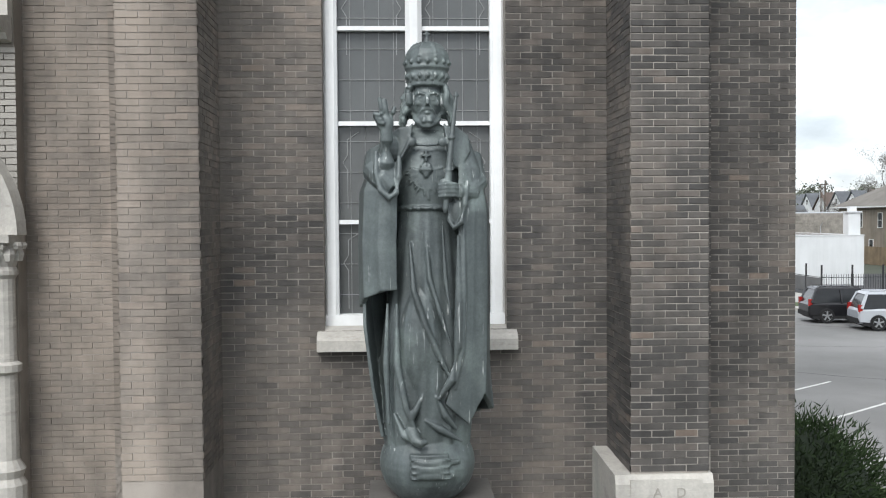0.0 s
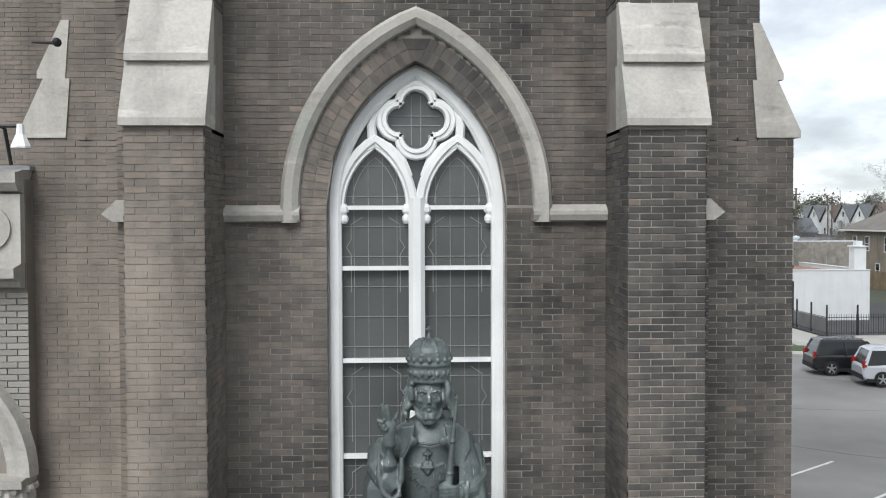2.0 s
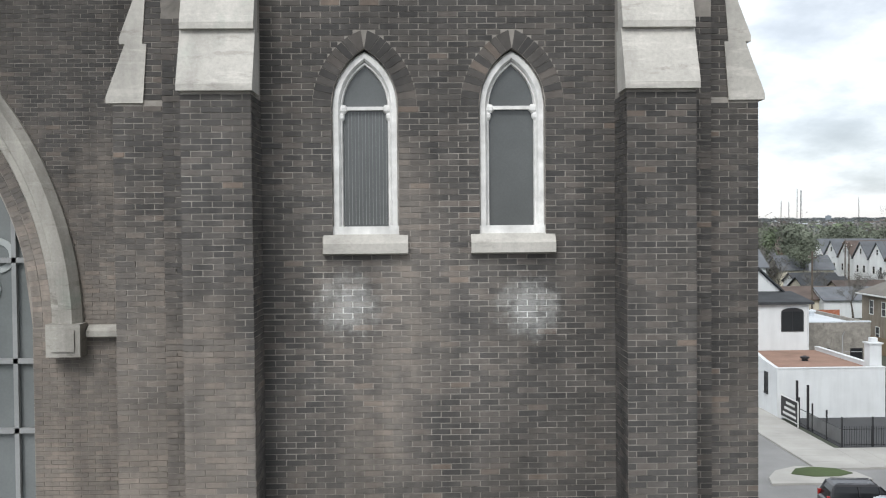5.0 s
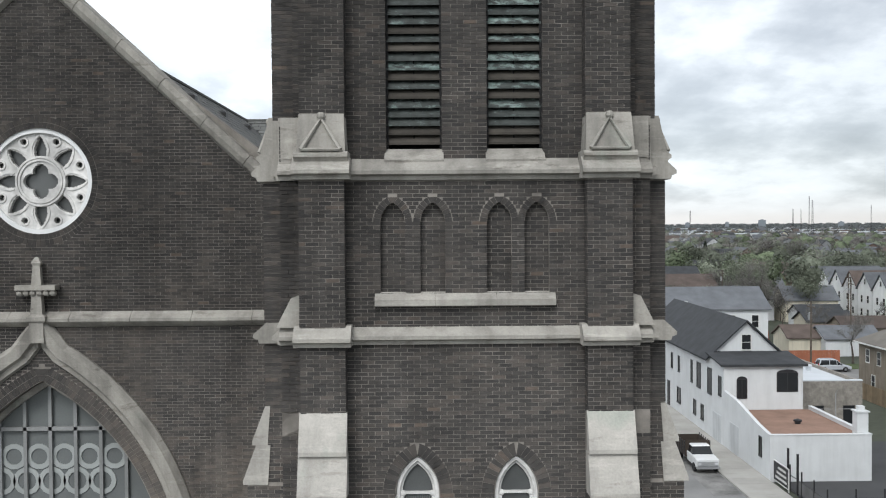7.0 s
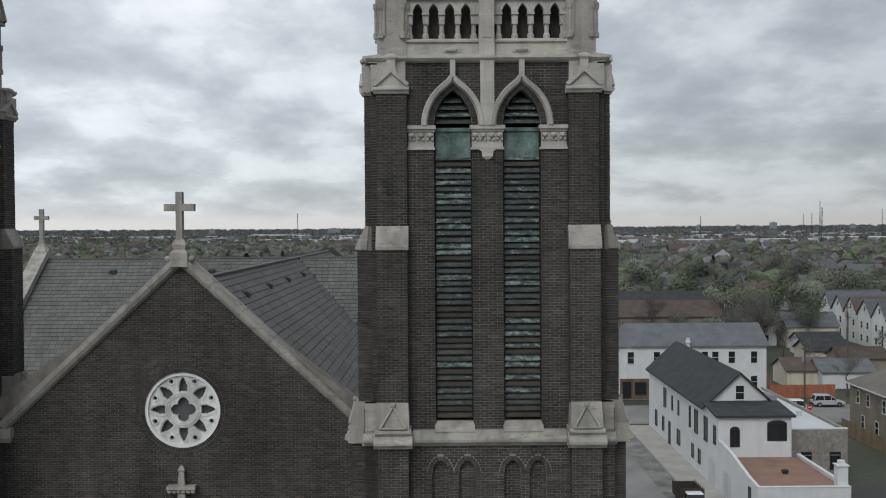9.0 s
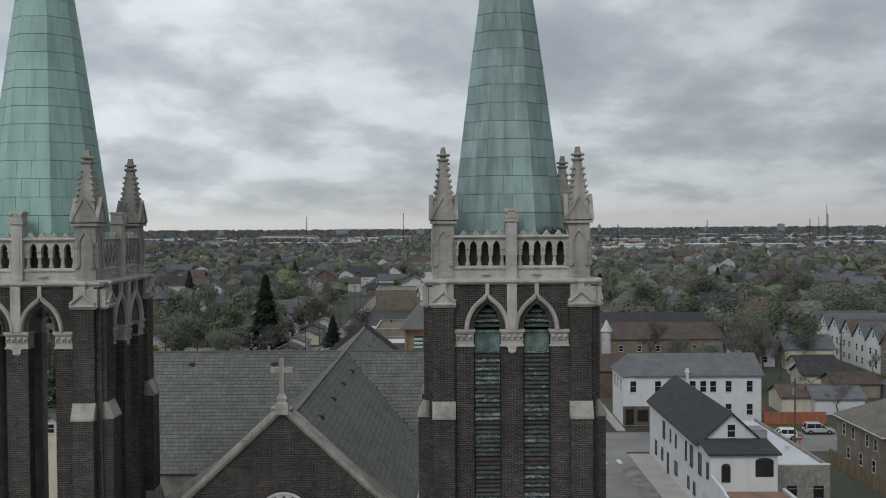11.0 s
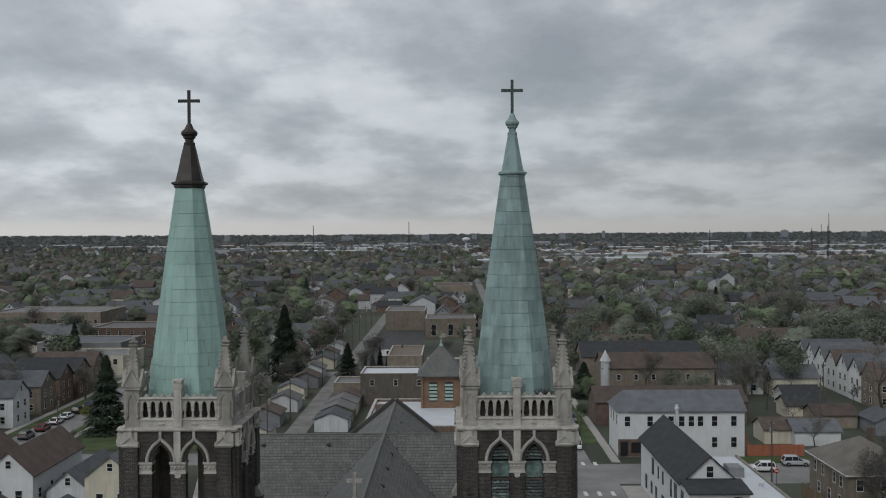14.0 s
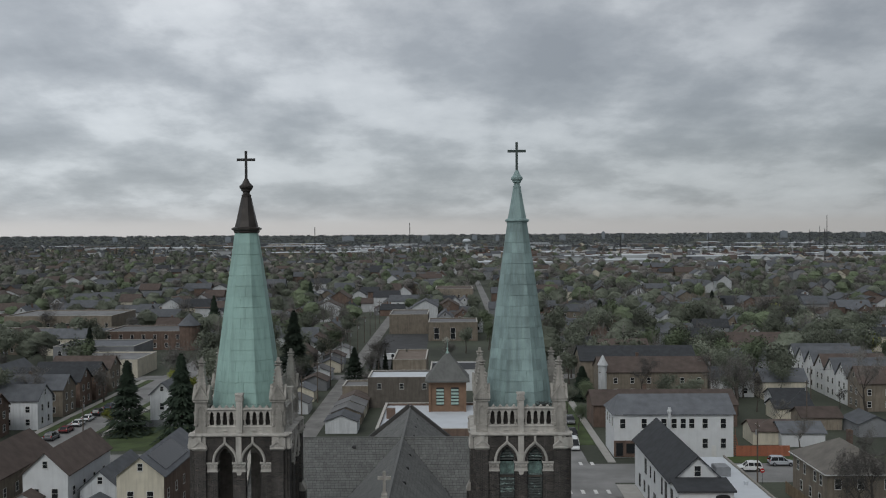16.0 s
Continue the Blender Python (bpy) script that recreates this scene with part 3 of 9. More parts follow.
def gablet(b, x0, x1, y0, y1, z0, z1, m=None, neck=None):
    """A small stone gable over a buttress: moulded foot, raking mouldings, and a sloping block or a neck behind."""
    c = (x0 + x1) / 2
    b.extrude([(y0 - 0.02, z0 - 0.04), (y0 - 0.06, z0 + 0.02), (y0 - 0.10, z0 + 0.05), (y0 - 0.10, z0 + 0.10), (y0 - 0.03, z0 + 0.14), (y1, z0 + 0.14), (y1, z0 - 0.04)], x0 - 0.07, x1 + 0.07, "x", m)
    if neck is None:
        b.add([(x0 - 0.03, y0 - 0.04, z0 + 0.13), (x1 + 0.03, y0 - 0.04, z0 + 0.13), (x1, y0 + 0.10, z1), (x0, y0 + 0.10, z1), (x0 - 0.03, y1, z0 + 0.13), (x1 + 0.03, y1, z0 + 0.13), (x1, y1, z1), (x0, y1, z1)],
              [(0, 1, 2, 3), (5, 4, 7, 6), (1, 5, 6, 2), (4, 0, 3, 7), (3, 2, 6, 7), (4, 5, 1, 0)], m)
        p = [(x0 + 0.05, y0 - 0.07, z0 + 0.17), (c, y0 + 0.06, z1 - 0.09), (x1 - 0.05, y0 - 0.07, z0 + 0.17)]
        b.tube(p, [0.042, 0.042, 0.042], 6, m)
        b.tube([p[0], p[2]], [0.03, 0.03], 6, m)
        b.ball((c, y0 + 0.05, z1 - 0.04), (0.07, 0.06, 0.07), 8, 5, m)
    else:
        b.extrude([(x0 - 0.06, z0 + 0.12), (x1 + 0.06, z0 + 0.12), (c, z1)], y0 - 0.03, y1, "y", m)
        b.sweep([(x0 - 0.05, z0 + 0.16), (c, z1 - 0.01), (x1 + 0.05, z0 + 0.16)], [(-0.045, y0 - 0.10), (0.05, y0 - 0.10), (0.05, y0 + 0.1), (-0.045, y0 + 0.1)], m=m)
        b.loft([[(c - w, y0 - d, z), (c + w, y0 - d, z), (c + w, y1 - 0.01, z), (c - w, y1 - 0.01, z)] for w, d, z in ((0.22, 0.02, z1 - 0.22), (0.14, 0.05, z1 - 0.04), (0.11, 0.06, z1 + 0.08), (0.10, 0.06, neck - 0.06), (0.16, 0.10, neck), (0.16, 0.10, neck + 0.05), (0.06, 0.04, neck + 0.1))], m)


def string_course(b, z0, z1, out, lift, m=None, back=0.0):
    """A ledge that follows wall and buttresses: sloped above, with a drip below."""
    y = TIERS[lift][2] - 0.02

    def run(x0, x1, yf):
        b.extrude([(yf - out * 0.4, z0), (yf - out * 0.5, z0 + 0.06), (yf - out, z0 + 0.09), (yf - out, z0 + 0.15), (yf + 0.05, z1), (yf + 0.3, z1), (yf + 0.3, z0)], x0, x1, "x", m)
    run(-PIN + 0.1, PIN - 0.1, back)
    for s in (-1, 1):
        a, c = (PIN, POUT) if s > 0 else (-POUT, -PIN)
        run(a - 0.10, c + 0.10, y)
        run(*((POUT + 0.1, HALF + 0.02) if s > 0 else (-HALF - 0.02, -POUT - 0.1)), back + 0.01)


def capital(b, x0, x1, y, z0, z1, drop=False, m=None):
    """A carved block capital: moulded top, bulging leaf knobs, necking."""
    b.box(x0 - 0.03, x1 + 0.03, y - 0.10, y + 0.5, z1 - 0.09, z1, m)
    b.box(x0, x1, y - 0.05, y + 0.5, z1 - 0.15, z1 - 0.09, m)
    b.box(x0 + 0.02, x1 - 0.02, y - 0.01, y + 0.5, z0 + 0.05, z1 - 0.15, m)
    b.box(x0 - 0.01, x1 + 0.01, y - 0.05, y + 0.5, z0, z0 + 0.06, m)
    n = max(2, round((x1 - x0) / 0.2))
    for i in range(n):
        cx = x0 + (i + 0.5) * (x1 - x0) / n
        b.ball((cx, y - 0.02, z1 - 0.24), (0.085, 0.085, 0.07), 8, 5, m)
        b.ball((cx - 0.05, y - 0.03, z1 - 0.33), (0.04, 0.05, 0.05), 6, 4, m)
        b.ball((cx + 0.05, y - 0.03, z1 - 0.34), (0.04, 0.05, 0.05), 6, 4, m)
    if drop:
        c = (x0 + x1) / 2
        b.loft([[(c - w, y - d, z), (c + w, y - d, z), (c + w, y + 0.2, z), (c - w, y + 0.2, z)] for w, d, z in ((0.05, 0.02, z0 - 0.24), (0.13, 0.06, z0 - 0.17), (0.14, 0.05, z0 - 0.05), (0.2, 0.05, z0))], m)


def pinnacle(m):
    """A corner pinnacle: panelled base with shafts, four gables, a crocketed spirelet and a finial."""
    b = Mesh(m)
    w = 0.365
    b.box(-w, w, -w, w, 30.72, 32.6)
    for k in range(4):
        q = m @ Matrix.Rotation(k * math.pi / 2, 4, "Z")
        b.sweep(arch_path(0, 31.95, 0.20, 0.34, 8, 31.25), [(-0.03, -w - 0.05), (0.05, -w - 0.05), (0.05, -w + 0.02), (-0.03, -w + 0.02)], m=q)
        for s in (-1, 1):
            b.lathe([(0.075, 31.2), (0.075, 31.32), (0.05, 31.36), (0.05, 31.82), (0.075, 31.88), (0.08, 31.98)], 8, s * 0.27, -w - 0.02, m=q)
        e = 0.45
        b.add([(-e, -e - 0.01, 32.55), (e, -e - 0.01, 32.55), (0, -e - 0.01, 33.25), (-e, -0.1, 32.55), (e, -0.1, 32.55), (0, -0.1, 33.3)], [(0, 1, 2), (3, 5, 4), (0, 2, 5, 3), (1, 4, 5, 2), (0, 3, 4, 1)], q)
        b.sweep([(-e - 0.02, 32.6), (0, 33.28), (e + 0.02, 32.6)], [(-0.05, -e - 0.05), (0.04, -e - 0.05), (0.04, -e + 0.1), (-0.05, -e + 0.1)], m=q)
    b.box(-0.46, 0.46, -0.46, 0.46, 32.48, 32.58)
    tip = 34.28
    b.loft([[(sx * r, sy * r, z) for sx, sy in ((-1, -1), (1, -1), (1, 1), (-1, 1))] for r, z in ((0.37, 32.6), (0.33, 33.0), (0.13, tip))])
    for k in range(4):
        for i in range(6):
            z = 33.2 + 0.17 * i
            r = 0.33 - 0.2 * (z - 33.0) / (tip - 33.0)
            a = math.pi / 4 + k * math.pi / 2
            b.ball((r * 1.42 * math.cos(a), r * 1.42 * math.sin(a), z), (0.075, 0.075, 0.055), 6, 4)
    b.loft([[(s * r, t * r, z) for s, t in ((-1, -1), (1, -1), (1, 1), (-1, 1))] for r, z in ((0.15, tip - 0.02), (0.2, tip + 0.03), (0.2, tip + 0.07), (0.11, tip + 0.1))])
    for k in range(8):
        a = k * math.pi / 4
        b.ball((0.17 * math.cos(a), 0.17 * math.sin(a), tip + 0.2), (0.075, 0.075, 0.06), 6, 4)
    b.loft([[(s * r, t * r, z) for s, t in ((-1, -1), (1, -1), (1, 1), (-1, 1))] for r, z in ((0.1, tip + 0.08), (0.12, tip + 0.24), (0.1, tip + 0.28), (0.075, tip + 0.47))])
    # the upper part stands taller than it is drawn above
    b.v = [(x, y, z + 0.53 * min(1.0, max(0.0, z - 31.6) / 2.7)) for x, y, z in b.v]
    return b


def parapet(m):
    """One side of the arcaded parapet between two pinnacles, with its middle post."""
    b = Mesh(m)
    y, x = 0.40, 1.98
    b.box(-x, x, y, y + 0.28, 30.72, 31.13)
    b.extrude([(y - 0.05, 31.1), (y - 0.05, 31.14), (y + 0.06, 31.2), (y + 0.3, 31.2), (y + 0.3, 31.1)], -x, x, "x")
    wall = []
    for s in (-1, 1):
        for i in range(4):
            wall.append((s * (0.385 + 0.395 * (i + 0.15) + 0.06), 0.125, 31.0, 31.82, 0.24))
    wall.sort()
    wall_panel(b, -x, x, 31.55, 32.2, y + 0.04, y + 0.24, [(c, a, 31.55, zs, r) for c, a, sill, zs, r in wall])
    for s in (-1, 1):
        xs = [s * (0.385 + 0.395 * (i - 0.35) + 0.06) for i in range(5)]
        for c in xs:
            b.lathe([(0.085, 31.18), (0.085, 31.29), (0.06, 31.33), (0.055, 31.66), (0.08, 31.70), (0.09, 31.8)], 8, c, y + 0.12)
            b.box(c - 0.09, c + 0.09, y, y + 0.24, 31.78, 31.83)
    b.extrude([(y - 0.05, 32.16), (y - 0.07, 32.2), (y - 0.03, 32.25), (y + 0.28, 32.25), (y + 0.28, 32.16)], -x, x, "x")
    for s in (-1, 1):
        for i in range(4):
            c = s * (0.40 + 0.41 * i)
            half = [(0.205, 32.2), (0.205, 32.25), (0.15, 32.255), (0.115, 32.285), (0.075, 32.34), (0.04, 32.40), (0.0, 32.425)]
            b.extrude([(c + x, z) for x, z in half] + [(c - x, z) for x, z in half[-2::-1]], y + 0.02, y + 0.2, "y")
            b.extrude([(c - 0.06, 32.28), (c + 0.06, 32.28), (c, 32.36)], y + 0.005, y + 0.05, "y")
    b.box(-0.19, 0.19, y - 0.12, y + 0.3, 30.72, 32.72)
    b.box(-0.1, 0.1, y - 0.14, y, 31.2, 32.4)
    b.box(-0.24, 0.24, y - 0.17, y + 0.3, 32.72, 32.82)
    b.box(-0.25, 0.25, y - 0.18, y + 0.3, 33.08, 33.16)
    b.extrude([(-0.22, 32.8), (0.22, 32.8), (0.22, 33.1), (-0.22, 33.1)], y - 0.15, y + 0.28, "y")
    b.extrude([(-0.2, 32.82), (0.2, 32.82), (0, 33.1)], y - 0.19, y, "y")
    for s in (-1, 1):
        b.ball((s * 0.17, y - 0.17, 33.05), 0.06, 6, 4)
        b.ball((s * 0.86, y - 0.04, 30.92), (0.17, 0.05, 0.06), 8, 4)
        b.box(s * 0.86 - 0.22, s * 0.86 + 0.22, y - 0.03, y, 30.86, 30.99)
    return b


def ogee_hood(b, cx, a, zs, rise, w, y, apex, m=None):
    """A moulded hood round a pointed arch that sweeps up to a stem at its point."""
    path = arch_path(cx, zs, a, rise, 18)
    half = len(path) // 2
    for d, up in ((0, apex - zs - rise), (1, 0.035), (2, 0.01)):
        for i in {half - d, half + d}:
            path[i] = (path[i][0], path[i][1] + up)
    b.sweep(path, [(-w * 0.5, y), (-w * 0.25, y - 0.10), (w * 0.3, y - 0.13), (w * 0.5, y - 0.06), (w * 0.5, y + 0.1), (-w * 0.5, y + 0.1)], m=m)


def tower_stone(section):
    b = Mesh()
    if section == "caps":
        # the cornerstone under the right-hand buttress
        b.extrude([(-1.10, 0.0), (-1.10, 2.72), (-1.06, 2.80), (0.2, 2.84), (0.2, 0.0)], PIN - 0.16, POUT + 0.03, "x")
        b.box(PIN - 0.02, POUT - 0.08, -1.115, -1.0, 2.2, 2.76)
    if section == "ledges":
        for k in range(4):
            q = quarter(k, CY)
            string_course(b, 18.54, 18.88, 0.16, 2, q)
            string_course(b, 21.25, 21.6, 0.16, 2, q, 0.0)
            for s in (-1, 1):
                a, c = (PIN, POUT) if s > 0 else (-POUT, -PIN)
                gablet(b, a, c, -0.33, 0.3, 21.56, 22.32, q)
                e0, e1 = (POUT, HALF - 0.02) if s > 0 else (-HALF + 0.02, -POUT)
                b.box(e0, e1, -0.02, 0.3, 21.58, 22.28, q)
                if k % 2 == 0:
                    b.extrude([(s * (POUT + 0.02), 18.84), (s * (HALF + 0.06), 18.84), (s * (HALF + 0.01), 18.95), (s * (POUT + 0.17), 19.32), (s * (POUT + 0.02), 19.37)], -0.14, 0.12, "y", q)
            # the sloping sills of the belfry openings
            for o in BELLS:
                b.extrude([(0.0, 21.5), (-0.02, 21.58), (0.3, 21.78), (0.7, 21.78), (0.7, 21.5)], o[0] - o[1] - 0.02, o[0] + o[1] + 0.02, "x", q)
        b.extrude([(-0.02, 19.16), (-0.13, 19.18), (-0.13, 19.28), (0.02, 19.40), (0.14, 19.40), (0.14, 19.16)], -1.50, -0.51, "x")
        b.extrude([(-0.02, 19.16), (-0.13, 19.18), (-0.13, 19.28), (0.02, 19.40), (0.14, 19.40), (0.14, 19.16)], -0.505, 0.505, "x")
        b.extrude([(-0.02, 19.16), (-0.13, 19.18), (-0.13, 19.28), (0.02, 19.40), (0.14, 19.40), (0.14, 19.16)], 0.51, 1.48, "x")
    if section == "crown":
        for k in range(4):
            q = quarter(k, CY)
            y = BELL
            capital(b, -PIN + 0.02, -1.29, y, 28.45, 29.04, m=q)
            capital(b, 1.29, PIN - 0.02, y, 28.45, 29.04, m=q)
            capital(b, -0.40, 0.40, y, 28.45, 29.04, True, q)
            for o in BELLS:
                ogee_hood(b, o[0], 0.695, 29.04, 1.09, 0.165, y - 0.02, 30.27, q)
                b.box(o[0] - 0.065, o[0] + 0.065, y - 0.14, y + 0.1, 30.2, 30.62, q)
            b.box(-0.17, 0.17, y - 0.12, y + 0.2, 29.04, 30.62, q)
            for s in (-1, 1):
                a, c = (PIN, POUT) if s > 0 else (-POUT, -PIN)
                gablet(b, a, c, 0.02, 0.5, 29.84, 30.36, q, 30.66)
                b.box(a + 0.02, c - 0.02, 0.1, 0.6, 29.9, 30.62, q)
                b.box(*((POUT, HALF) if s > 0 else (-HALF, -POUT)), 0.22, 0.8, 29.86, 30.5, q)
            b.extrude([(0.2, 30.56), (0.08, 30.6), (0.02, 30.66), (0.02, 30.72), (0.45, 30.78), (0.5, 30.56)], -HALF + 0.1, HALF - 0.1, "x", q)
        b.box(-HALF + 0.25, HALF - 0.25, CY - HALF + 0.25, CY + HALF - 0.25, 30.5, 30.72)
    if section == "hood":
        # the hood of the large window, its label ends and the window sills
        path = arch_path(0.0, 7.82, 1.295, 1.93, 18, 7.645)
        b.sweep(path, [(-0.095, 0.0), (-0.08, -0.06), (-0.02, -0.11), (0.06, -0.12), (0.10, -0.05), (0.10, 0.05), (-0.095, 0.05)])
        for s in (-1, 1):
            e0, e1 = (1.2, PIN) if s > 0 else (-PIN, -1.2)
            b.extrude([(0.0, 7.64), (-0.08, 7.66), (-0.11, 7.72), (-0.11, 7.76), (0.0, 7.83), (0.05, 7.83), (0.05, 7.64)], e0, e1, "x")
            b.extrude([(s * (POUT - 0.03), 7.66), (s * (HALF + 0.02), 7.66), (s * (HALF + 0.13), 7.74), (s * (HALF - 0.02), 7.88), (s * (POUT - 0.03), 7.88)], -0.13, 0.03, "y")
    if section == "sill":
        b.extrude([(-0.02, 3.84), (-0.15, 3.86), (-0.15, 3.97), (-0.10, 4.02), (0.1, 4.09), (0.45, 4.09), (0.45, 3.84)], -1.0, 1.03, "x")
    if section == "pair_sill":
        b.extrude([(-0.02, 14.40), (-0.11, 14.42), (-0.11, 14.53), (0.0, 14.63), (0.3, 14.64), (0.3, 14.40)], -0.47, 0.47, "x")
    return b


def spire_panels(parent, copper, tint):
    """The copper spire: an inner cone and standing panels, course by course."""
    def grown(z):
        return z + 0.53 * max(0.0, z - 32.0) / 10.75

    def oct_ring(z):
        a = 2.07 + (0.61 - 2.07) * (z - 31.9) / (42.75 - 31.9) + 0.05 * math.sin(math.pi * (z - 31.9) / 10.85)
        e = a * 0.45
        return [(-e, -a), (e, -a), (a, -e), (a, e), (e, a), (-e, a), (-a, e), (-a, -e)]
    zs = [31.75 + 0.62 * i for i in range(18)] + [42.8]

    def core():
        return Mesh().loft([[(x * 0.985, y * 0.985 + CY, grown(z)) for x, y in oct_ring(z)] for z in (31.0, 36.0, 42.8)])
    spire = part("spire", core, copper, parent, "tall octagonal green copper spire", "spire" + tint)
    rng = random.Random(3)
    for side in range(8):
        for i in range(18):
            z0, z1 = zs[i], zs[i + 1]
            lo, hi = oct_ring(z0), oct_ring(z1)
            z0, z1 = grown(z0), grown(z1)
            n = 1 if side in (3, 4, 5) else 3 if i < 5 else 2 if i < 13 else 1
            slip = 0.22 if i % 2 else -0.22
            cut = [0.0] + sorted((k + slip + rng.uniform(-0.1, 0.1)) / n for k in range(1, n)) + [1.0]
            for t0, t1 in zip(cut, cut[1:]):
                def panel(lo=lo, hi=hi, t0=t0, t1=t1, z0=z0, z1=z1):
                    p = [Vector((*lo[side], z0)).lerp(Vector((*lo[(side + 1) % 8], z0)), t) for t in (t0 + 0.004, t1 - 0.004)]
                    r = [Vector((*hi[side], z1 - 0.015)).lerp(Vector((*hi[(side + 1) % 8], z1 - 0.015)), t) for t in (t1 - 0.004, t0 + 0.004)]
                    quad = [v + Vector((0, CY, 0)) for v in (*p, *r)]
                    nrm = (quad[1] - quad[0]).cross(quad[3] - quad[0]).normalized()
                    up = [q - nrm * -(0.008 if j < 2 else 0.002) for j, q in enumerate(quad)]
                    return Mesh().add([tuple(v - nrm * 0.03) for v in quad] + [tuple(v) for v in up], [(0, 1, 2, 3), (4, 5, 6, 7), (0, 1, 5, 4), (1, 2, 6, 5), (2, 3, 7, 6), (3, 0, 4, 7)])
                part("panel", panel, copper, spire, key=f"panel{tint}{side}_{i}_{t0:.3f}")
    return spire


def spire_cap(low):
    k = 1.2 if low < 0.3 else 1.0
    b = Mesh(Matrix.Translation((0, CY, low)) @ Matrix.Diagonal((k, k, 1, 1)) @ Matrix.Translation((0, -CY, 0)))
    b.lathe([(0.62, 42.70), (0.68, 42.78), (0.68, 42.86), (0.79, 42.93), (0.79, 43.02), (0.62, 43.09), (0.53, 43.5), (0.41, 44.15), (0.28, 44.85), (0.26, 44.95)], 8, 0, CY, math.pi / 8)
    b.lathe([(0.25, 44.9), (0.25, 45.1), (0.19, 45.14), (0.19, 45.3), (0.27, 45.36), (0.27, 45.42), (0.36, 45.55), (0.36, 45.66), (0.2, 45.85), (0.1, 46.1)], 12, 0, CY)
    return b


def spire_cross(low):
    b = Mesh(Matrix.Translation((0, 0, low)))
    b.box(-0.075, 0.075, CY - 0.06, CY + 0.06, 46.0, 47.86)
    for s in (-1, 1):
        b.box(min(s * 0.07, s * 0.57), max(s * 0.07, s * 0.57), CY - 0.055, CY + 0.055, 47.22, 47.38)
    return b


def tower(x, label, left):
    t = thing("church_tower", label, "church tower", x, group="twin towers")
    part("wall", tower_core, MORTAR, t, "dark sooty brick walls and stepped buttresses", "core")
    for s in ("front", "belfry", "buttress"):
        tagged(part("brickwork", lambda s=s: tower_bricks(s), BRICK, t, "sooty brown-grey bricks with pale joints", "brick" + s), kind="stuff")
    part("cornerstone", lambda: tower_stone("caps"), LIME, t, "pale inscribed cornerstone", "caps")
    for k in range(4):
        for s in (-1, 1):
            a, c = (PIN, POUT) if s > 0 else (-POUT, -PIN)
            for lv, (y0, y1, z0, z1, lip, steps) in enumerate(((-1.03, -0.65, 8.55, 9.77, 0.07, 2), (-0.65, -0.33, 16.15, 17.47, 0.07, 2), (-0.16, 0.04, 26.03, 26.6, 0.05, 1))):
                def cap(k=k, a=a, c=c, y0=y0, y1=y1, z0=z0, z1=z1, lip=lip, steps=steps):
                    b = Mesh()
                    cap_slope(b, a, c, y0, y1, z0, z1, lip, steps, quarter(k, CY))
                    return b
                part("buttress_cap", cap, LIME_DARK if lv == 2 else LIME, t, "pale sloping limestone cap", f"cap{k}{s}{lv}")
    part("string_course", lambda: tower_stone("ledges"), LIME_DARK, t, "stained limestone ledges and gablets", "ledges")
    part("belfry_carving", lambda: tower_stone("crown"), LIME, t, "carved limestone capitals, hoods and cornice", "crown")
    part("window_hood", lambda: tower_stone("hood"), LIME, t, "pointed limestone hood mould", "hood")
    for k in range(4):
        q = quarter(k, CY)
        part("parapet", lambda q=q: parapet(q), LIME, t, "arcaded limestone parapet", f"parapet{k}")
    for i, (sx, sy) in enumerate(((-1, -1), (1, -1), (1, 1), (-1, 1))):
        m = Matrix.Translation((sx * 2.32, CY + sy * 2.32, 0))
        part("pinnacle", lambda m=m: pinnacle(m), LIME_DARK, t, "crocketed limestone pinnacle", f"pinnacle{i}")
    part("parapet_wall", lambda: Mesh().box(-2.2, 2.2, CY - 2.2, CY - 2.05, 30.7, 32.1).box(-2.2, 2.2, CY + 2.05, CY + 2.2, 30.7, 32.1).box(-2.2, -2.05, CY - 2.05, CY + 2.05, 30.7, 32.1).box(2.05, 2.2, CY - 2.05, CY + 2.05, 30.7, 32.1), SOOT, t, key="pwall")
    spire_panels(t, COPPER_PALE if left else COPPER, "pale" if left else "patchy")
    part("gutter", lambda: Mesh().lathe([(2.15, 31.72), (2.28, 31.76), (2.28, 31.86), (2.1, 31.9)], 8, 0, CY, math.pi / 8), COPPER_EDGE, t, key="gutter")
    low = 0.11 if left else 0.53
    part("spire_cap", lambda: spire_cap(low), CAP_BROWN if left else COPPER, t, "dark cap with a ball finial" if left else "green copper cap with a ball finial", f"scap{left}")
    part("cross", lambda: spire_cross(low), BLACKCAP if left else CROSS_GREEN, t, "dark metal cross" if left else "dark green metal cross", f"scross{left}")
    return t


right_tower = tower(0.0, "tall sooty brick church tower with louvred belfry and green copper spire", False)
left_tower = tower(-16.95, "matching church tower with open belfry and a dark-capped copper spire", True)

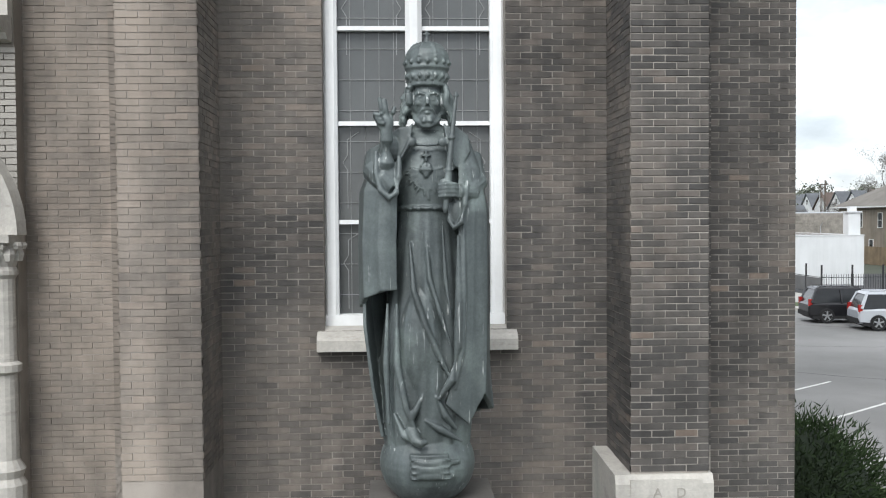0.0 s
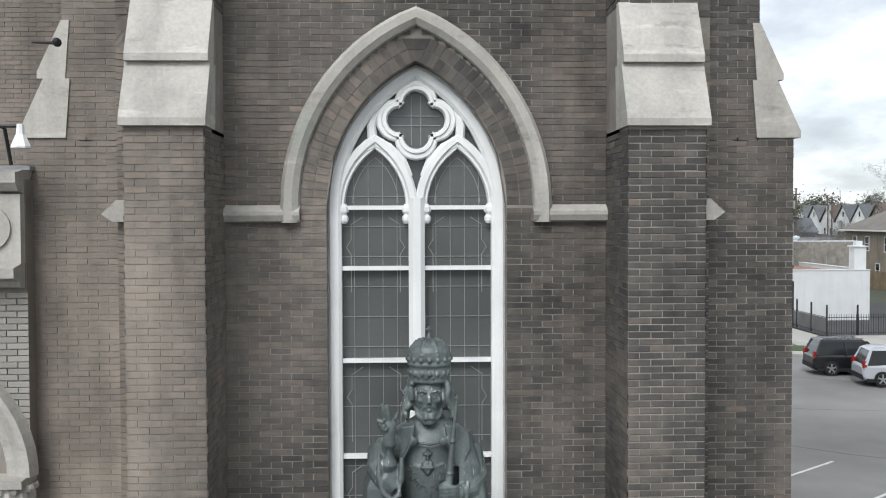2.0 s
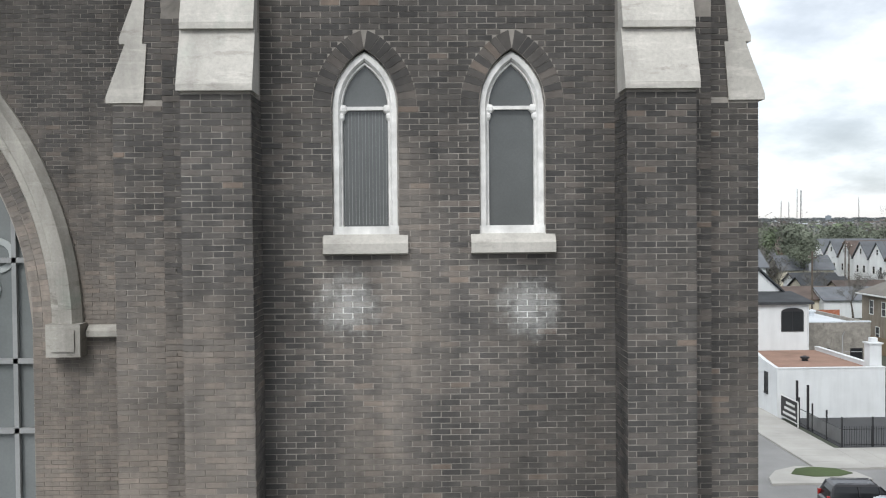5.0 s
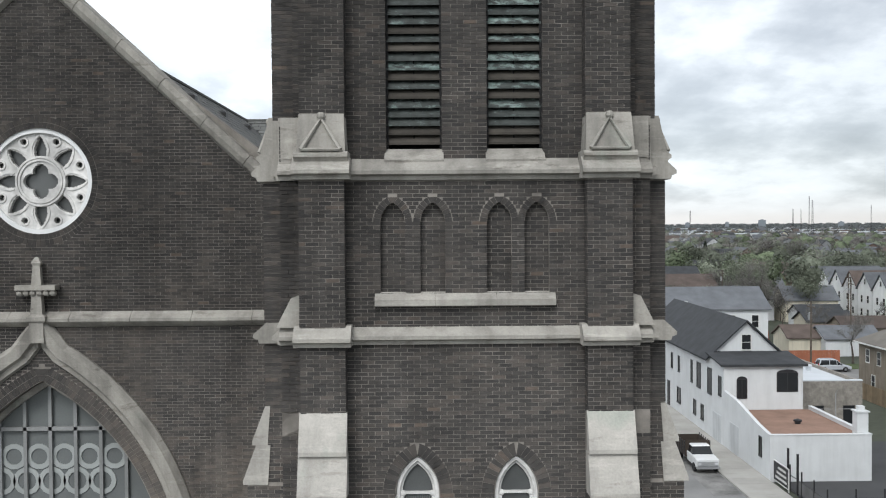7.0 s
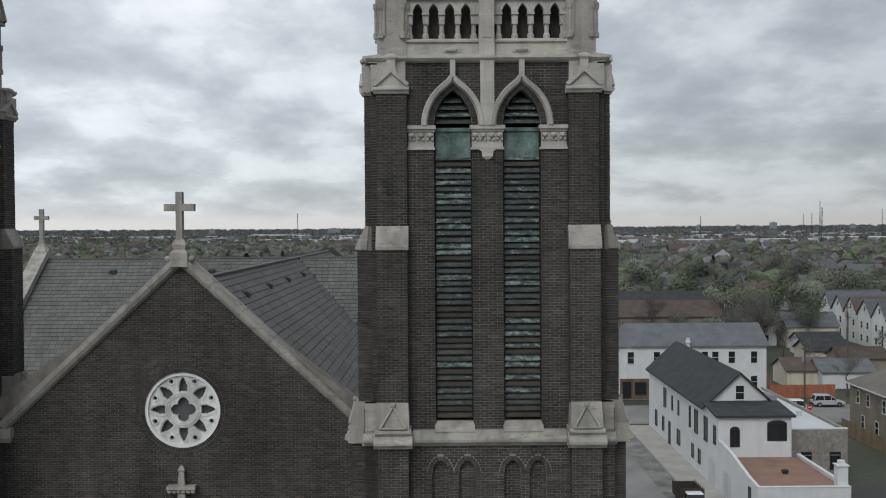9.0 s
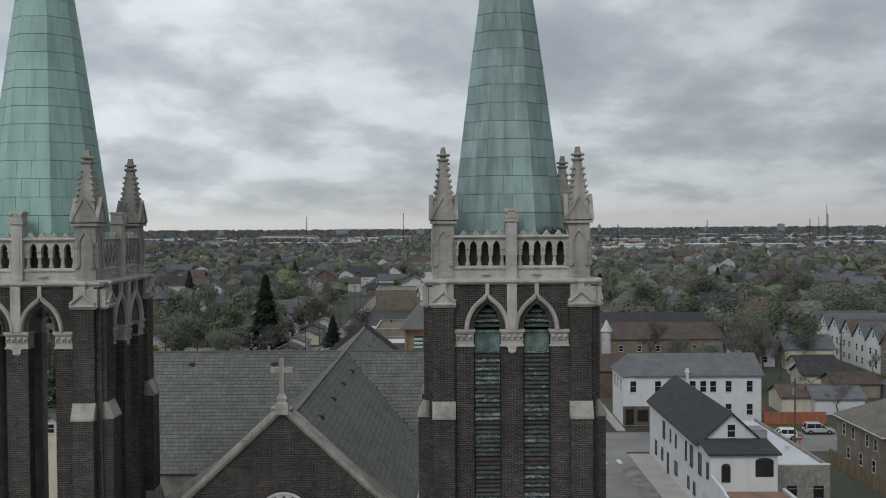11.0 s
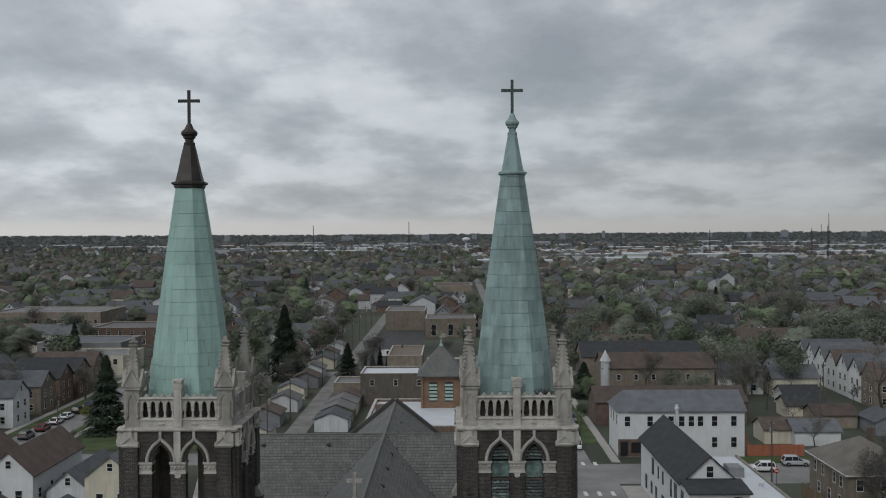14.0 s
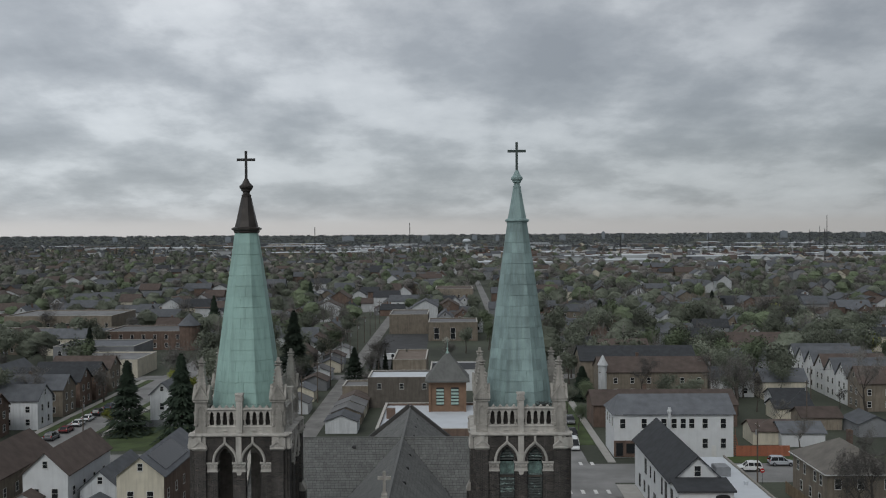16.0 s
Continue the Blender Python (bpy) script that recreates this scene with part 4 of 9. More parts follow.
# louvres of the right tower's belfry
for k in (0, 3):
    for o in BELLS:
        q = quarter(k, CY)
        rng = random.Random(7 + k)
        for i in range(46):
            z = 21.86 + 0.155 * i
            if z > 28.25:
                break
            drop = rng.uniform(-0.012, 0.012)
            wood_ = SLATWOOD if rng.random() < 0.26 else LOUVRE
            slat = part("louvre_slat", lambda: Mesh().extrude([(0.34, 0.0), (0.34, 0.04), (0.45, 0.165), (0.45, 0.125)], -0.465, 0.465, "x"), wood_, right_tower, key="slat" + wood_.name)
            slat.matrix_basis = q @ pose(o[0], 0, z + drop)
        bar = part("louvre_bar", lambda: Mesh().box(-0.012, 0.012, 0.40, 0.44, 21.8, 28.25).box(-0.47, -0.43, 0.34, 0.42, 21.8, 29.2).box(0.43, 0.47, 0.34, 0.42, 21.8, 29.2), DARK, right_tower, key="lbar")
        bar.matrix_basis = q @ pose(o[0], 0, 0)
        sheet = part("copper_panel", lambda: Mesh().box(-0.46, 0.46, 0.40, 0.44, 28.36, 28.92).box(-0.46, 0.46, 0.36, 0.42, 28.26, 28.37).box(-0.46, 0.46, 0.36, 0.42, 28.91, 29.0), plain("stained_copper", (0.135, 0.205, 0.185), 0.6, var=0.55, scale=3.0, fine=12, streak=0.45), right_tower, "flat green copper sheet", "sheet")
        sheet.matrix_basis = q @ pose(o[0], 0, 0)
        for i in range(4):
            z = 29.1 + 0.17 * i
            h = max(0.05, arch_half(z + 0.1 - 29.04, 0.47, 0.88))
            slat = part("louvre_slat", lambda h=h: Mesh().extrude([(0.34, 0.0), (0.34, 0.03), (0.5, 0.16), (0.5, 0.12)], -h, h, "x"), LOUVRE, right_tower, key=f"tslat{i}")
            slat.matrix_basis = q @ pose(o[0], 0, z)
# added near-black sheets paint the dark inside of the belfry
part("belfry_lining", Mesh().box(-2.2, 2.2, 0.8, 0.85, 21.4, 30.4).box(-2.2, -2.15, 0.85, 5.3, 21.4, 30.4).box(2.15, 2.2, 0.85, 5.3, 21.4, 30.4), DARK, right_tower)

# ---- windows and statue of the right tower ----


def circle(cx, cz, r, a0=0.0, a1=2 * math.pi, n=16):
    return [(cx + r * math.cos(a0 + (a1 - a0) * i / n), cz + r * math.sin(a0 + (a1 - a0) * i / n)) for i in range(n + 1)]


def rib(w, y0, y1):
    """A moulded rib's profile: w wide, from y0 (front) to y1, chamfered in front."""
    return [(-w / 2, y1), (-w / 2, y0 + 0.03), (-w * 0.28, y0), (w * 0.28, y0), (w / 2, y0 + 0.03), (w / 2, y1)]


def fan(b, ring, y):
    """A flat pane with this outline."""
    n = len(ring)
    b.add([(x, y, z) for x, z in ring] + [(x, y + 0.012, z) for x, z in ring], [tuple(range(n)), tuple(range(2 * n - 1, n - 1, -1))] + [(i, (i + 1) % n, n + (i + 1) % n, n + i) for i in range(n)])


def large_window(parent):
    win = part("window", lambda: Mesh().sweep(arch_path(0, 7.82, 0.865, 1.40, 16, 4.08), rib(0.15, 0.17, 0.36)).box(-0.93, 0.93, 0.16, 0.38, 4.05, 4.20), WHITE, parent, "white traceried pointed window frame")
    part("mullion", Mesh().extrude([(-0.085, 0.36), (-0.085, 0.20), (-0.04, 0.16), (0.04, 0.16), (0.085, 0.20), (0.085, 0.36)], 4.1, 7.9, "z"), WHITE, win)
    t = Mesh()
    for s in (-1, 1):
        t.sweep(arch_path(s * 0.435, 7.80, 0.40, 0.72, 10), rib(0.10, 0.19, 0.34))
        t.sweep(arch_path(s * 0.435, 7.80, 0.345, 0.64, 10), rib(0.05, 0.22, 0.33))
        for e in (-1, 1):
            cx = s * 0.435 + e * 0.36
            t.ball((cx, 0.25, 7.78), (0.085, 0.06, 0.075), 8, 5)
            t.ball((cx - e * 0.03, 0.25, 7.68), (0.05, 0.05, 0.06), 8, 5)
    q = 8.72
    lobes = []
    for k in range(4):
        a = k * math.pi / 2
        lobes += circle(0.17 * math.cos(a), q + 0.17 * math.sin(a), 0.165, a - 1.75, a + 1.75, 12)
    t.sweep(lobes, rib(0.06, 0.18, 0.34), True)
    t.sweep([(x * 1.16, q + (z - q) * 1.16) for x, z in lobes], rib(0.07, 0.20, 0.34), True)
    # the stone web between arch, lancets and quatrefoil
    for s in (-1, 1):
        t.sweep([(s * 0.10, 8.12), (s * 0.16, 8.28), (s * 0.30, 8.42), (s * 0.46, 8.50)], rib(0.13, 0.21, 0.34))
        t.sweep([(s * 0.46, 8.50), (s * 0.47, 8.66), (s * 0.42, 8.86), (s * 0.33, 9.0)], rib(0.10, 0.21, 0.34))
        t.sweep([(s * 0.44, 8.46), (s * 0.56, 8.40), (s * 0.68, 8.28)], rib(0.08, 0.21, 0.34))
        t.sweep([(s * 0.33, 9.0), (s * 0.2, 9.08), (0.0, 9.14)], rib(0.10, 0.21, 0.34))
    part("tracery", t, WHITE, win, "white quatrefoil and lancet tracery")
    for z in (7.80, 7.16, 6.18, 5.16):
        for s in (-1, 1):
            part("glazing_bar", Mesh().box(s * 0.435 - 0.36, s * 0.435 + 0.36, 0.235, 0.31, z - 0.022, z + 0.022), WHITE, win)
    for s in (-1, 1):
        pane = Mesh()
        fan(pane, arch_path(s * 0.435, 7.80, 0.42, 0.74, 10, 4.1), 0.33)
        part("pane", pane, GLASS, win, "dull storm-glazed leaded pane")
        came = Mesh()
        for i in range(1, 5):
            x = s * 0.435 - 0.38 + 0.152 * i
            came.box(x - 0.003, x + 0.003, 0.318, 0.332, 4.15, 7.8 + arch_top(x - s * 0.435, 0.40, 0.70))
        for z in np.arange(4.4, 8.3, 0.32):
            h = arch_half(z - 7.8, 0.4, 0.7)
            came.box(s * 0.435 - h, s * 0.435 + h, 0.318, 0.332, z - 0.003, z + 0.003)
        for zc in (7.80, 6.2, 5.15):
            for e in (-1, 1):
                x = s * 0.435 + e * 0.26
                came.sweep([(x - e * 0.12, zc - 0.10), (x, zc - 0.18), (x, zc - 0.34), (x + e * 0.05, zc - 0.42), (x, zc - 0.5), (x, zc - 0.9)], [(-0.004, 0.316), (0.004, 0.316), (0.004, 0.33), (-0.004, 0.33)])
        came.sweep(arch_path(s * 0.435, 7.85, 0.24, 0.48, 8), [(-0.004, 0.316), (0.004, 0.316), (0.004, 0.33), (-0.004, 0.33)])
        tagged(part("came", came, LEAD, win, "thin lead cames"), kind="stuff")
    pane = Mesh()
    fan(pane, circle(0, q, 0.42)[:-1], 0.335)
    part("pane", pane, GLASS, win)
    pane = Mesh()
    fan(pane, arch_path(0, 7.9, 0.80, 1.28, 10), 0.345)
    part("pane", pane, GLASS, win)
    cross = Mesh()
    for d in (0.05, -0.05):
        cross.box(-0.26, 0.26, 0.32, 0.333, q + d - 0.004, q + d + 0.004).box(d - 0.004, d + 0.004, 0.32, 0.333, q - 0.26, q + 0.26)
    tagged(part("came", cross, LEAD, win), kind="stuff")
    part("sill", tower_stone("sill"), LIME, win, "pale limestone sill")
    # near-black sheet that stands in for darkness behind the glass
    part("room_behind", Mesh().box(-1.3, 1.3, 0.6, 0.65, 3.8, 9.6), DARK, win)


def small_window(parent, cx):
    m = Matrix.Translation((cx, 0, 0))
    b = Mesh()
    b.sweep(arch_path(0, 16.05, 0.325, 0.57, 12, 14.66), rib(0.10, 0.05, 0.22))
    b.sweep(arch_path(0, 16.05, 0.27, 0.49, 12, 14.68), rib(0.04, 0.10, 0.2))
    b.box(-0.372, 0.372, 0.043, 0.21, 14.62, 14.72)
    for e in (-1, 1):
        b.ball((e * 0.26, 0.12, 16.03), (0.07, 0.05, 0.06), 8, 5)
        b.ball((e * 0.275, 0.12, 15.95), (0.05, 0.05, 0.06), 8, 5)
    win = part("window", b, PEEL, parent, "small pointed window in peeling white paint")
    win.matrix_basis = m
    part("glazing_bar", Mesh().box(-0.26, 0.26, 0.10, 0.16, 16.02, 16.06), PEEL, win)
    pane = Mesh()
    fan(pane, arch_path(0, 16.05, 0.29, 0.52, 10, 14.7), 0.16)
    part("pane", pane, GLASS, win, "ribbed grey pane")
    came = Mesh()
    for i in range(1, 14):
        x = -0.27 + 0.54 * i / 14
        came.box(x - 0.002, x + 0.002, 0.152, 0.16, 14.74, 16.0)
    if cx < 0:
        tagged(part("came", came, LEAD, win, "fine upright ribs"), kind="stuff")
    part("sill", tower_stone("pair_sill"), LIME, win, "limestone sill")


large_window(right_tower)
for c in (-0.82, 0.82):
    small_window(right_tower, c)
# near-black sheet painting the dark behind the two small windows
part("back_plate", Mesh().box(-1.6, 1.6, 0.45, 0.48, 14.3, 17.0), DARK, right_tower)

# the statue: one bronze casting on a globe
SX, SY = 0.075, -1.72


def statue():
    b = Mesh(Matrix.Translation((SX, SY, 0)))
    rng = random.Random(11)

    def sheet(rows, thick=0.045):
        """A hanging cloth: rows of (x, y, z) from one edge to the other, made thick towards the body."""
        rings = []
        for row in rows:
            n = len(row)
            back = []
            for i, p in enumerate(row):
                a, c = row[max(0, i - 1)], row[min(n - 1, i + 1)]
                tx, ty = c[0] - a[0], c[1] - a[1]
                k = math.hypot(tx, ty) or 1.0
                s = thick if (ty / k * (-p[0]) - tx / k * (0.05 - p[1])) > 0 else -thick
                back.append((p[0] + ty / k * s, p[1] - tx / k * s, p[2]))
            rings.append(list(row) + back[::-1])
        b.loft(rings)

    def spread(keys, m, wave=0.0, freq=3.0, phase=0.0):
        """Smooth rows between key rows; the cloth waves a little across its width."""
        rows = []
        for (z0, r0), (z1, r1) in zip(keys, keys[1:]):
            for j in range(m):
                t = j / m
                rows.append((z0 + (z1 - z0) * t, [tuple(u + (v - u) * t for u, v in zip(p, q)) for p, q in zip(r0, r1)]))
        rows.append(keys[-1])
        out = []
        for z, r in rows:
            pts = []
            for i in range(len(r) - 1):
                for k in range(5):
                    t = k / 5
                    x, y, d = (u + (v - u) * t for u, v in zip(r[i], r[i + 1]))
                    s = i + t
                    pts.append((x, y + wave * math.sin(freq * s + phase + 0.5 * z), z + d))
            pts.append((r[-1][0], r[-1][1], z + r[-1][2]))
            out.append(pts)
        return out

    # body and long robe with hanging pleats
    def robe(profile, n=96):
        rings = []
        for z, rx, ry, ox, oy, deep, lean in profile:
            ring = []
            for i in range(n):
                a = 2 * math.pi * i / n
                f = 0.55 * math.sin(11 * a + lean) + 0.35 * math.sin(19 * a + 2.1 * lean + 1.0) + 0.3 * math.sin(7 * a - lean)
                k = 1.0 + deep * f
                ring.append((ox + rx * k * math.cos(a), oy + ry * k * math.sin(a), z))
            rings.append(ring)
        b.loft(rings)
    robe([(3.30, 0.36, 0.30, -0.02, -0.02, 0.05, 0.9), (3.5, 0.375, 0.32, -0.02, -0.02, 0.06, 0.7), (4.0, 0.38, 0.33, -0.02, -0.01, 0.055, 0.45), (4.5, 0.34, 0.30, 0.0, 0.0, 0.05, 0.25), (5.0, 0.29, 0.255, 0.0, 0.0, 0.035, 0.1), (5.24, 0.262, 0.235, 0.0, 0.0, 0.02, 0.0),
          (5.3, 0.265, 0.235, 0.0, 0.0, 0.008, 0.0), (5.55, 0.30, 0.25, 0.0, 0.0, 0.0, 0.0), (5.75, 0.345, 0.235, 0.0, 0.02, 0.0, 0.0), (5.86, 0.31, 0.19, 0.0, 0.03, 0.0, 0.0), (5.93, 0.20, 0.14, 0.0, 0.03, 0.0, 0.0), (5.98, 0.12, 0.12, 0.0, 0.02, 0.0, 0.0)])
    for i in range(26):
        a = math.pi + math.pi * i / 25
        b.ball((0.272 * math.cos(a), 0.245 * math.sin(a), 5.275 + 0.006 * (i % 2)), (0.026, 0.022, 0.02), 6, 4)
    # the advanced knee under the cloth
    b.ball((-0.06, -0.20, 4.15), (0.20, 0.17, 0.52), 18, 14)
    # the mantle's short front fall over the raised arm
    sheet(spread([(5.62, [(-0.26, -0.30, 0), (-0.36, -0.30, 0), (-0.46, -0.20, 0), (-0.50, -0.02, 0), (-0.40, 0.20, 0)]), (5.42, [(-0.25, -0.345, 0), (-0.40, -0.36, 0), (-0.53, -0.24, 0), (-0.575, -0.02, 0), (-0.46, 0.24, 0)]),
                  (5.0, [(-0.265, -0.355, 0), (-0.42, -0.375, 0), (-0.55, -0.25, 0), (-0.59, -0.02, 0), (-0.50, 0.26, 0)]), (4.66, [(-0.262, -0.36, -0.05), (-0.40, -0.385, -0.05), (-0.54, -0.27, -0.12), (-0.585, -0.03, -0.22), (-0.50, 0.26, -0.2)])], 8, 0.012, 4.2))
    # its longer back, seen hollow under that hem
    sheet(spread([(4.8, [(-0.555, -0.14, 0), (-0.53, 0.06, 0), (-0.36, 0.28, 0), (0.0, 0.35, 0)]), (4.3, [(-0.55, -0.20, 0), (-0.50, 0.06, 0), (-0.34, 0.28, 0), (0.0, 0.35, 0)]), (3.8, [(-0.49, -0.20, 0), (-0.45, 0.06, 0), (-0.32, 0.28, 0), (0.0, 0.34, 0)]), (3.38, [(-0.41, -0.20, 0), (-0.38, 0.06, 0), (-0.28, 0.26, 0), (0.0, 0.32, 0)])], 6, 0.012, 3.0), 0.03)
    # the mantle's long fall on the staff side, its corner curling out
    sheet(spread([(5.86, [(0.20, -0.20, 0.02), (0.28, -0.19, 0.01), (0.34, -0.12, 0), (0.36, 0.02, 0), (0.26, 0.16, 0)]), (5.60, [(0.24, -0.28, 0), (0.34, -0.27, 0), (0.42, -0.19, 0), (0.45, 0.0, 0), (0.34, 0.22, 0)]), (5.25, [(0.235, -0.335, 0), (0.37, -0.33, 0), (0.48, -0.23, 0), (0.52, 0.0, 0), (0.42, 0.26, 0)]),
                  (4.6, [(0.235, -0.365, 0), (0.36, -0.34, 0), (0.48, -0.25, 0), (0.525, 0.0, 0), (0.44, 0.28, 0)]), (4.0, [(0.21, -0.375, 0), (0.34, -0.345, 0), (0.47, -0.26, 0), (0.52, 0.0, 0), (0.44, 0.28, 0)]), (3.62, [(0.12, -0.37, 0.06), (0.32, -0.33, -0.12), (0.455, -0.27, 0.13), (0.545, -0.10, -0.04), (0.46, 0.26, -0.1)])], 8, 0.013, 4.0, 1.0))
    sheet(spread([(5.86, [(0.26, 0.14, 0), (0.0, 0.24, 0), (-0.34, 0.16, 0)]), (5.3, [(0.42, 0.24, 0), (0.0, 0.34, 0), (-0.46, 0.22, 0)]), (4.4, [(0.44, 0.26, 0), (0.0, 0.36, 0), (-0.5, 0.24, 0)]), (3.5, [(0.46, 0.24, 0), (0.0, 0.34, 0), (-0.30, 0.24, 0)])], 6, 0.015, 5.0), 0.04)
    # sharp folds: the mantle's edge sweeping under the knee, and pulls across the robe
    for pts, r in ((((0.235, -0.37, 5.05), (0.235, -0.395, 4.5), (0.225, -0.40, 4.15), (0.17, -0.405, 3.88), (0.06, -0.40, 3.72)), 0.022), (((0.28, -0.365, 5.2), (0.275, -0.385, 4.6), (0.255, -0.39, 4.1), (0.20, -0.39, 3.8)), 0.016),
                   (((-0.16, -0.25, 5.0), (-0.13, -0.34, 4.6), (-0.03, -0.375, 4.3), (0.10, -0.375, 4.02), (0.16, -0.37, 3.9)), 0.016), (((-0.03, -0.26, 5.1), (0.0, -0.32, 4.7), (0.09, -0.36, 4.4), (0.17, -0.37, 4.15)), 0.013),
                   (((0.11, -0.26, 5.15), (0.13, -0.32, 4.7), (0.17, -0.36, 4.4)), 0.013), (((-0.27, -0.30, 4.5), (-0.27, -0.34, 4.0), (-0.2, -0.36, 3.65), (-0.10, -0.38, 3.4)), 0.018), (((-0.345, -0.26, 4.5), (-0.36, -0.28, 4.0), (-0.34, -0.28, 3.5)), 0.018),
                   (((-0.05, -0.36, 3.78), (-0.13, -0.37, 3.62), (-0.2, -0.36, 3.45)), 0.018), (((0.05, -0.36, 3.74), (0.12, -0.35, 3.58), (0.22, -0.33, 3.46)), 0.02), (((-0.05, -0.37, 3.55), (0.08, -0.36, 3.47), (0.26, -0.32, 3.36)), 0.02), (((-0.3, -0.3, 3.6), (-0.22, -0.35, 3.42), (-0.12, -0.39, 3.36)), 0.02)):
        b.tube([(x, y + 0.018, z) for x, y, z in pts], [r * 0.6] + [r * 1.7] * (len(pts) - 2) + [r * 0.7], 9)
    # raised arm, its hanging sleeve and cape tip
    b.tube([(-0.33, 0.0, 5.74), (-0.40, -0.12, 5.56), (-0.37, -0.28, 5.55), (-0.345, -0.34, 5.66), (-0.34, -0.37, 5.82), (-0.342, -0.385, 5.95)], [0.13, 0.13, 0.10, 0.07, 0.056, 0.046], 14)
    b.tube([(-0.41, -0.06, 5.70), (-0.42, -0.22, 5.58), (-0.36, -0.33, 5.50), (-0.29, -0.345, 5.44)], [0.12, 0.12, 0.09, 0.06], 12)
    b.tube([(-0.425, -0.34, 5.74), (-0.425, -0.375, 5.56), (-0.39, -0.40, 5.42), (-0.32, -0.41, 5.36), (-0.265, -0.40, 5.40), (-0.243, -0.37, 5.52), (-0.24, -0.33, 5.70)], [0.018, 0.028, 0.03, 0.03, 0.03, 0.028, 0.02], 8)
    b.loft([[(-0.44, -0.2, 5.52), (-0.40, -0.28, 5.50), (-0.40, -0.12, 5.50)], [(-0.50, -0.16, 5.60), (-0.45, -0.26, 5.60), (-0.44, -0.1, 5.60)], [(-0.505, -0.14, 5.66), (-0.49, -0.18, 5.66), (-0.48, -0.12, 5.66)]])
    b.ball((-0.33, -0.33, 5.50), (0.085, 0.055, 0.13), 12, 8)
    b.ball((-0.31, -0.19, 5.76), (0.10, 0.12, 0.13), 12, 8)
    # blessing hand: palm, two fingers up, thumb, and two curled
    b.ball((-0.345, -0.39, 5.955), (0.066, 0.04, 0.085), 12, 8)
    for x0, x1, z1, r in ((-0.365, -0.395, 6.165, 0.021), (-0.333, -0.355, 6.155, 0.021), (-0.30, -0.272, 6.09, 0.021)):
        b.tube([(x0, -0.39, 5.99), ((x0 + x1) / 2, -0.405, (5.99 + z1) / 2), (x1, -0.40, z1)], [r * 1.15, r, r * 0.8], 9)
    for dx, z in ((-0.415, 6.02), (-0.40, 5.985), (-0.385, 5.955)):
        b.tube([(dx - 0.012, -0.38, z - 0.02), (dx - 0.015, -0.425, z + 0.012), (dx + 0.03, -0.44, z - 0.005)], [0.02, 0.021, 0.018], 8)
    # the arm across, its sleeve, fist and staff
    b.tube([(0.34, 0.0, 5.7), (0.38, -0.12, 5.48), (0.33, -0.24, 5.40), (0.22, -0.37, 5.40)], [0.12, 0.12, 0.09, 0.06], 14)
    b.tube([(0.31, -0.34, 5.50), (0.285, -0.38, 5.30), (0.255, -0.40, 5.16), (0.20, -0.39, 5.115), (0.165, -0.36, 5.17), (0.17, -0.33, 5.32)], [0.02, 0.028, 0.028, 0.026, 0.024, 0.018], 8)
    b.ball((0.225, -0.345, 5.24), (0.065, 0.04, 0.12), 12, 8)
    b.ball((0.155, -0.385, 5.42), (0.085, 0.05, 0.062), 12, 8)
    for i in range(4):
        z = 5.467 - 0.031 * i
        b.tube([(0.235, -0.38, z - 0.008), (0.20, -0.425, z), (0.13, -0.452, z), (0.068, -0.42, z - 0.01)], [0.016, 0.0175, 0.0175, 0.014], 8)
    b.tube([(0.07, -0.40, 5.47), (0.11, -0.42, 5.50), (0.16, -0.41, 5.49)], [0.014, 0.018, 0.014], 7)
    b.tube([(0.125, -0.42, 5.235), (0.13, -0.42, 5.27), (0.135, -0.42, 5.38)], [0.016, 0.026, 0.022], 9)
    b.tube([(0.145, -0.415, 5.45), (0.16, -0.40, 5.60), (0.185, -0.375, 5.85), (0.222, -0.335, 6.16)], [0.034, 0.028, 0.022, 0.015], 10)
    for z, x, y in ((5.58, 0.158, -0.403), (5.84, 0.184, -0.377)):
        b.ball((x, y, z), (0.037, 0.037, 0.014), 10, 5)
    b.box(0.214, 0.234, -0.345, -0.325, 6.15, 6.22).box(0.198, 0.250, -0.345, -0.325, 6.178, 6.196)
    # collar: lapels with round ends, inner neckband
    for s, tip in ((-1, (-0.225, 5.665)), (1, (0.215, 5.60))):
        f = [(s * 0.125, 5.95), (s * 0.235, 5.94), (s * 0.33, 5.87), (s * 0.345, 5.74), (tip[0] + s * 0.06, tip[1] + 0.02), tip, (s * 0.155, 5.775)]
        b.add([(x, -0.265 - 0.10 * (5.95 - z) + 0.30 * max(0.0, abs(x) - 0.2), z) for x, z in f] + [(x, -0.12, z) for x, z in f], [tuple(range(7)), tuple(range(13, 6, -1))] + [(i, (i + 1) % 7, 7 + (i + 1) % 7, 7 + i) for i in range(7)])
        b.ball((s * 0.125 - 0.01, -0.275, 5.815), (0.042, 0.02, 0.042), 12, 6)
        b.tube([(s * 0.13, -0.24, 5.97), (s * 0.165, -0.285, 5.80), (tip[0] + s * 0.005, -0.305, tip[1] + 0.01)], [0.01, 0.012, 0.012], 6)
    b.tube([(-0.12, -0.24, 5.80), (0.0, -0.27, 5.79), (0.10, -0.24, 5.80)], [0.012, 0.014, 0.012], 6)
    # heart with flame, cross and rays
    hx, hz, hy = -0.02, 5.575, -0.255
    b.ball((hx - 0.022, hy, hz + 0.012), (0.032, 0.022, 0.03), 10, 6).ball((hx + 0.022, hy, hz + 0.012), (0.032, 0.022, 0.03), 10, 6).ball((hx, hy, hz - 0.016), (0.026, 0.02, 0.034), 10, 6)
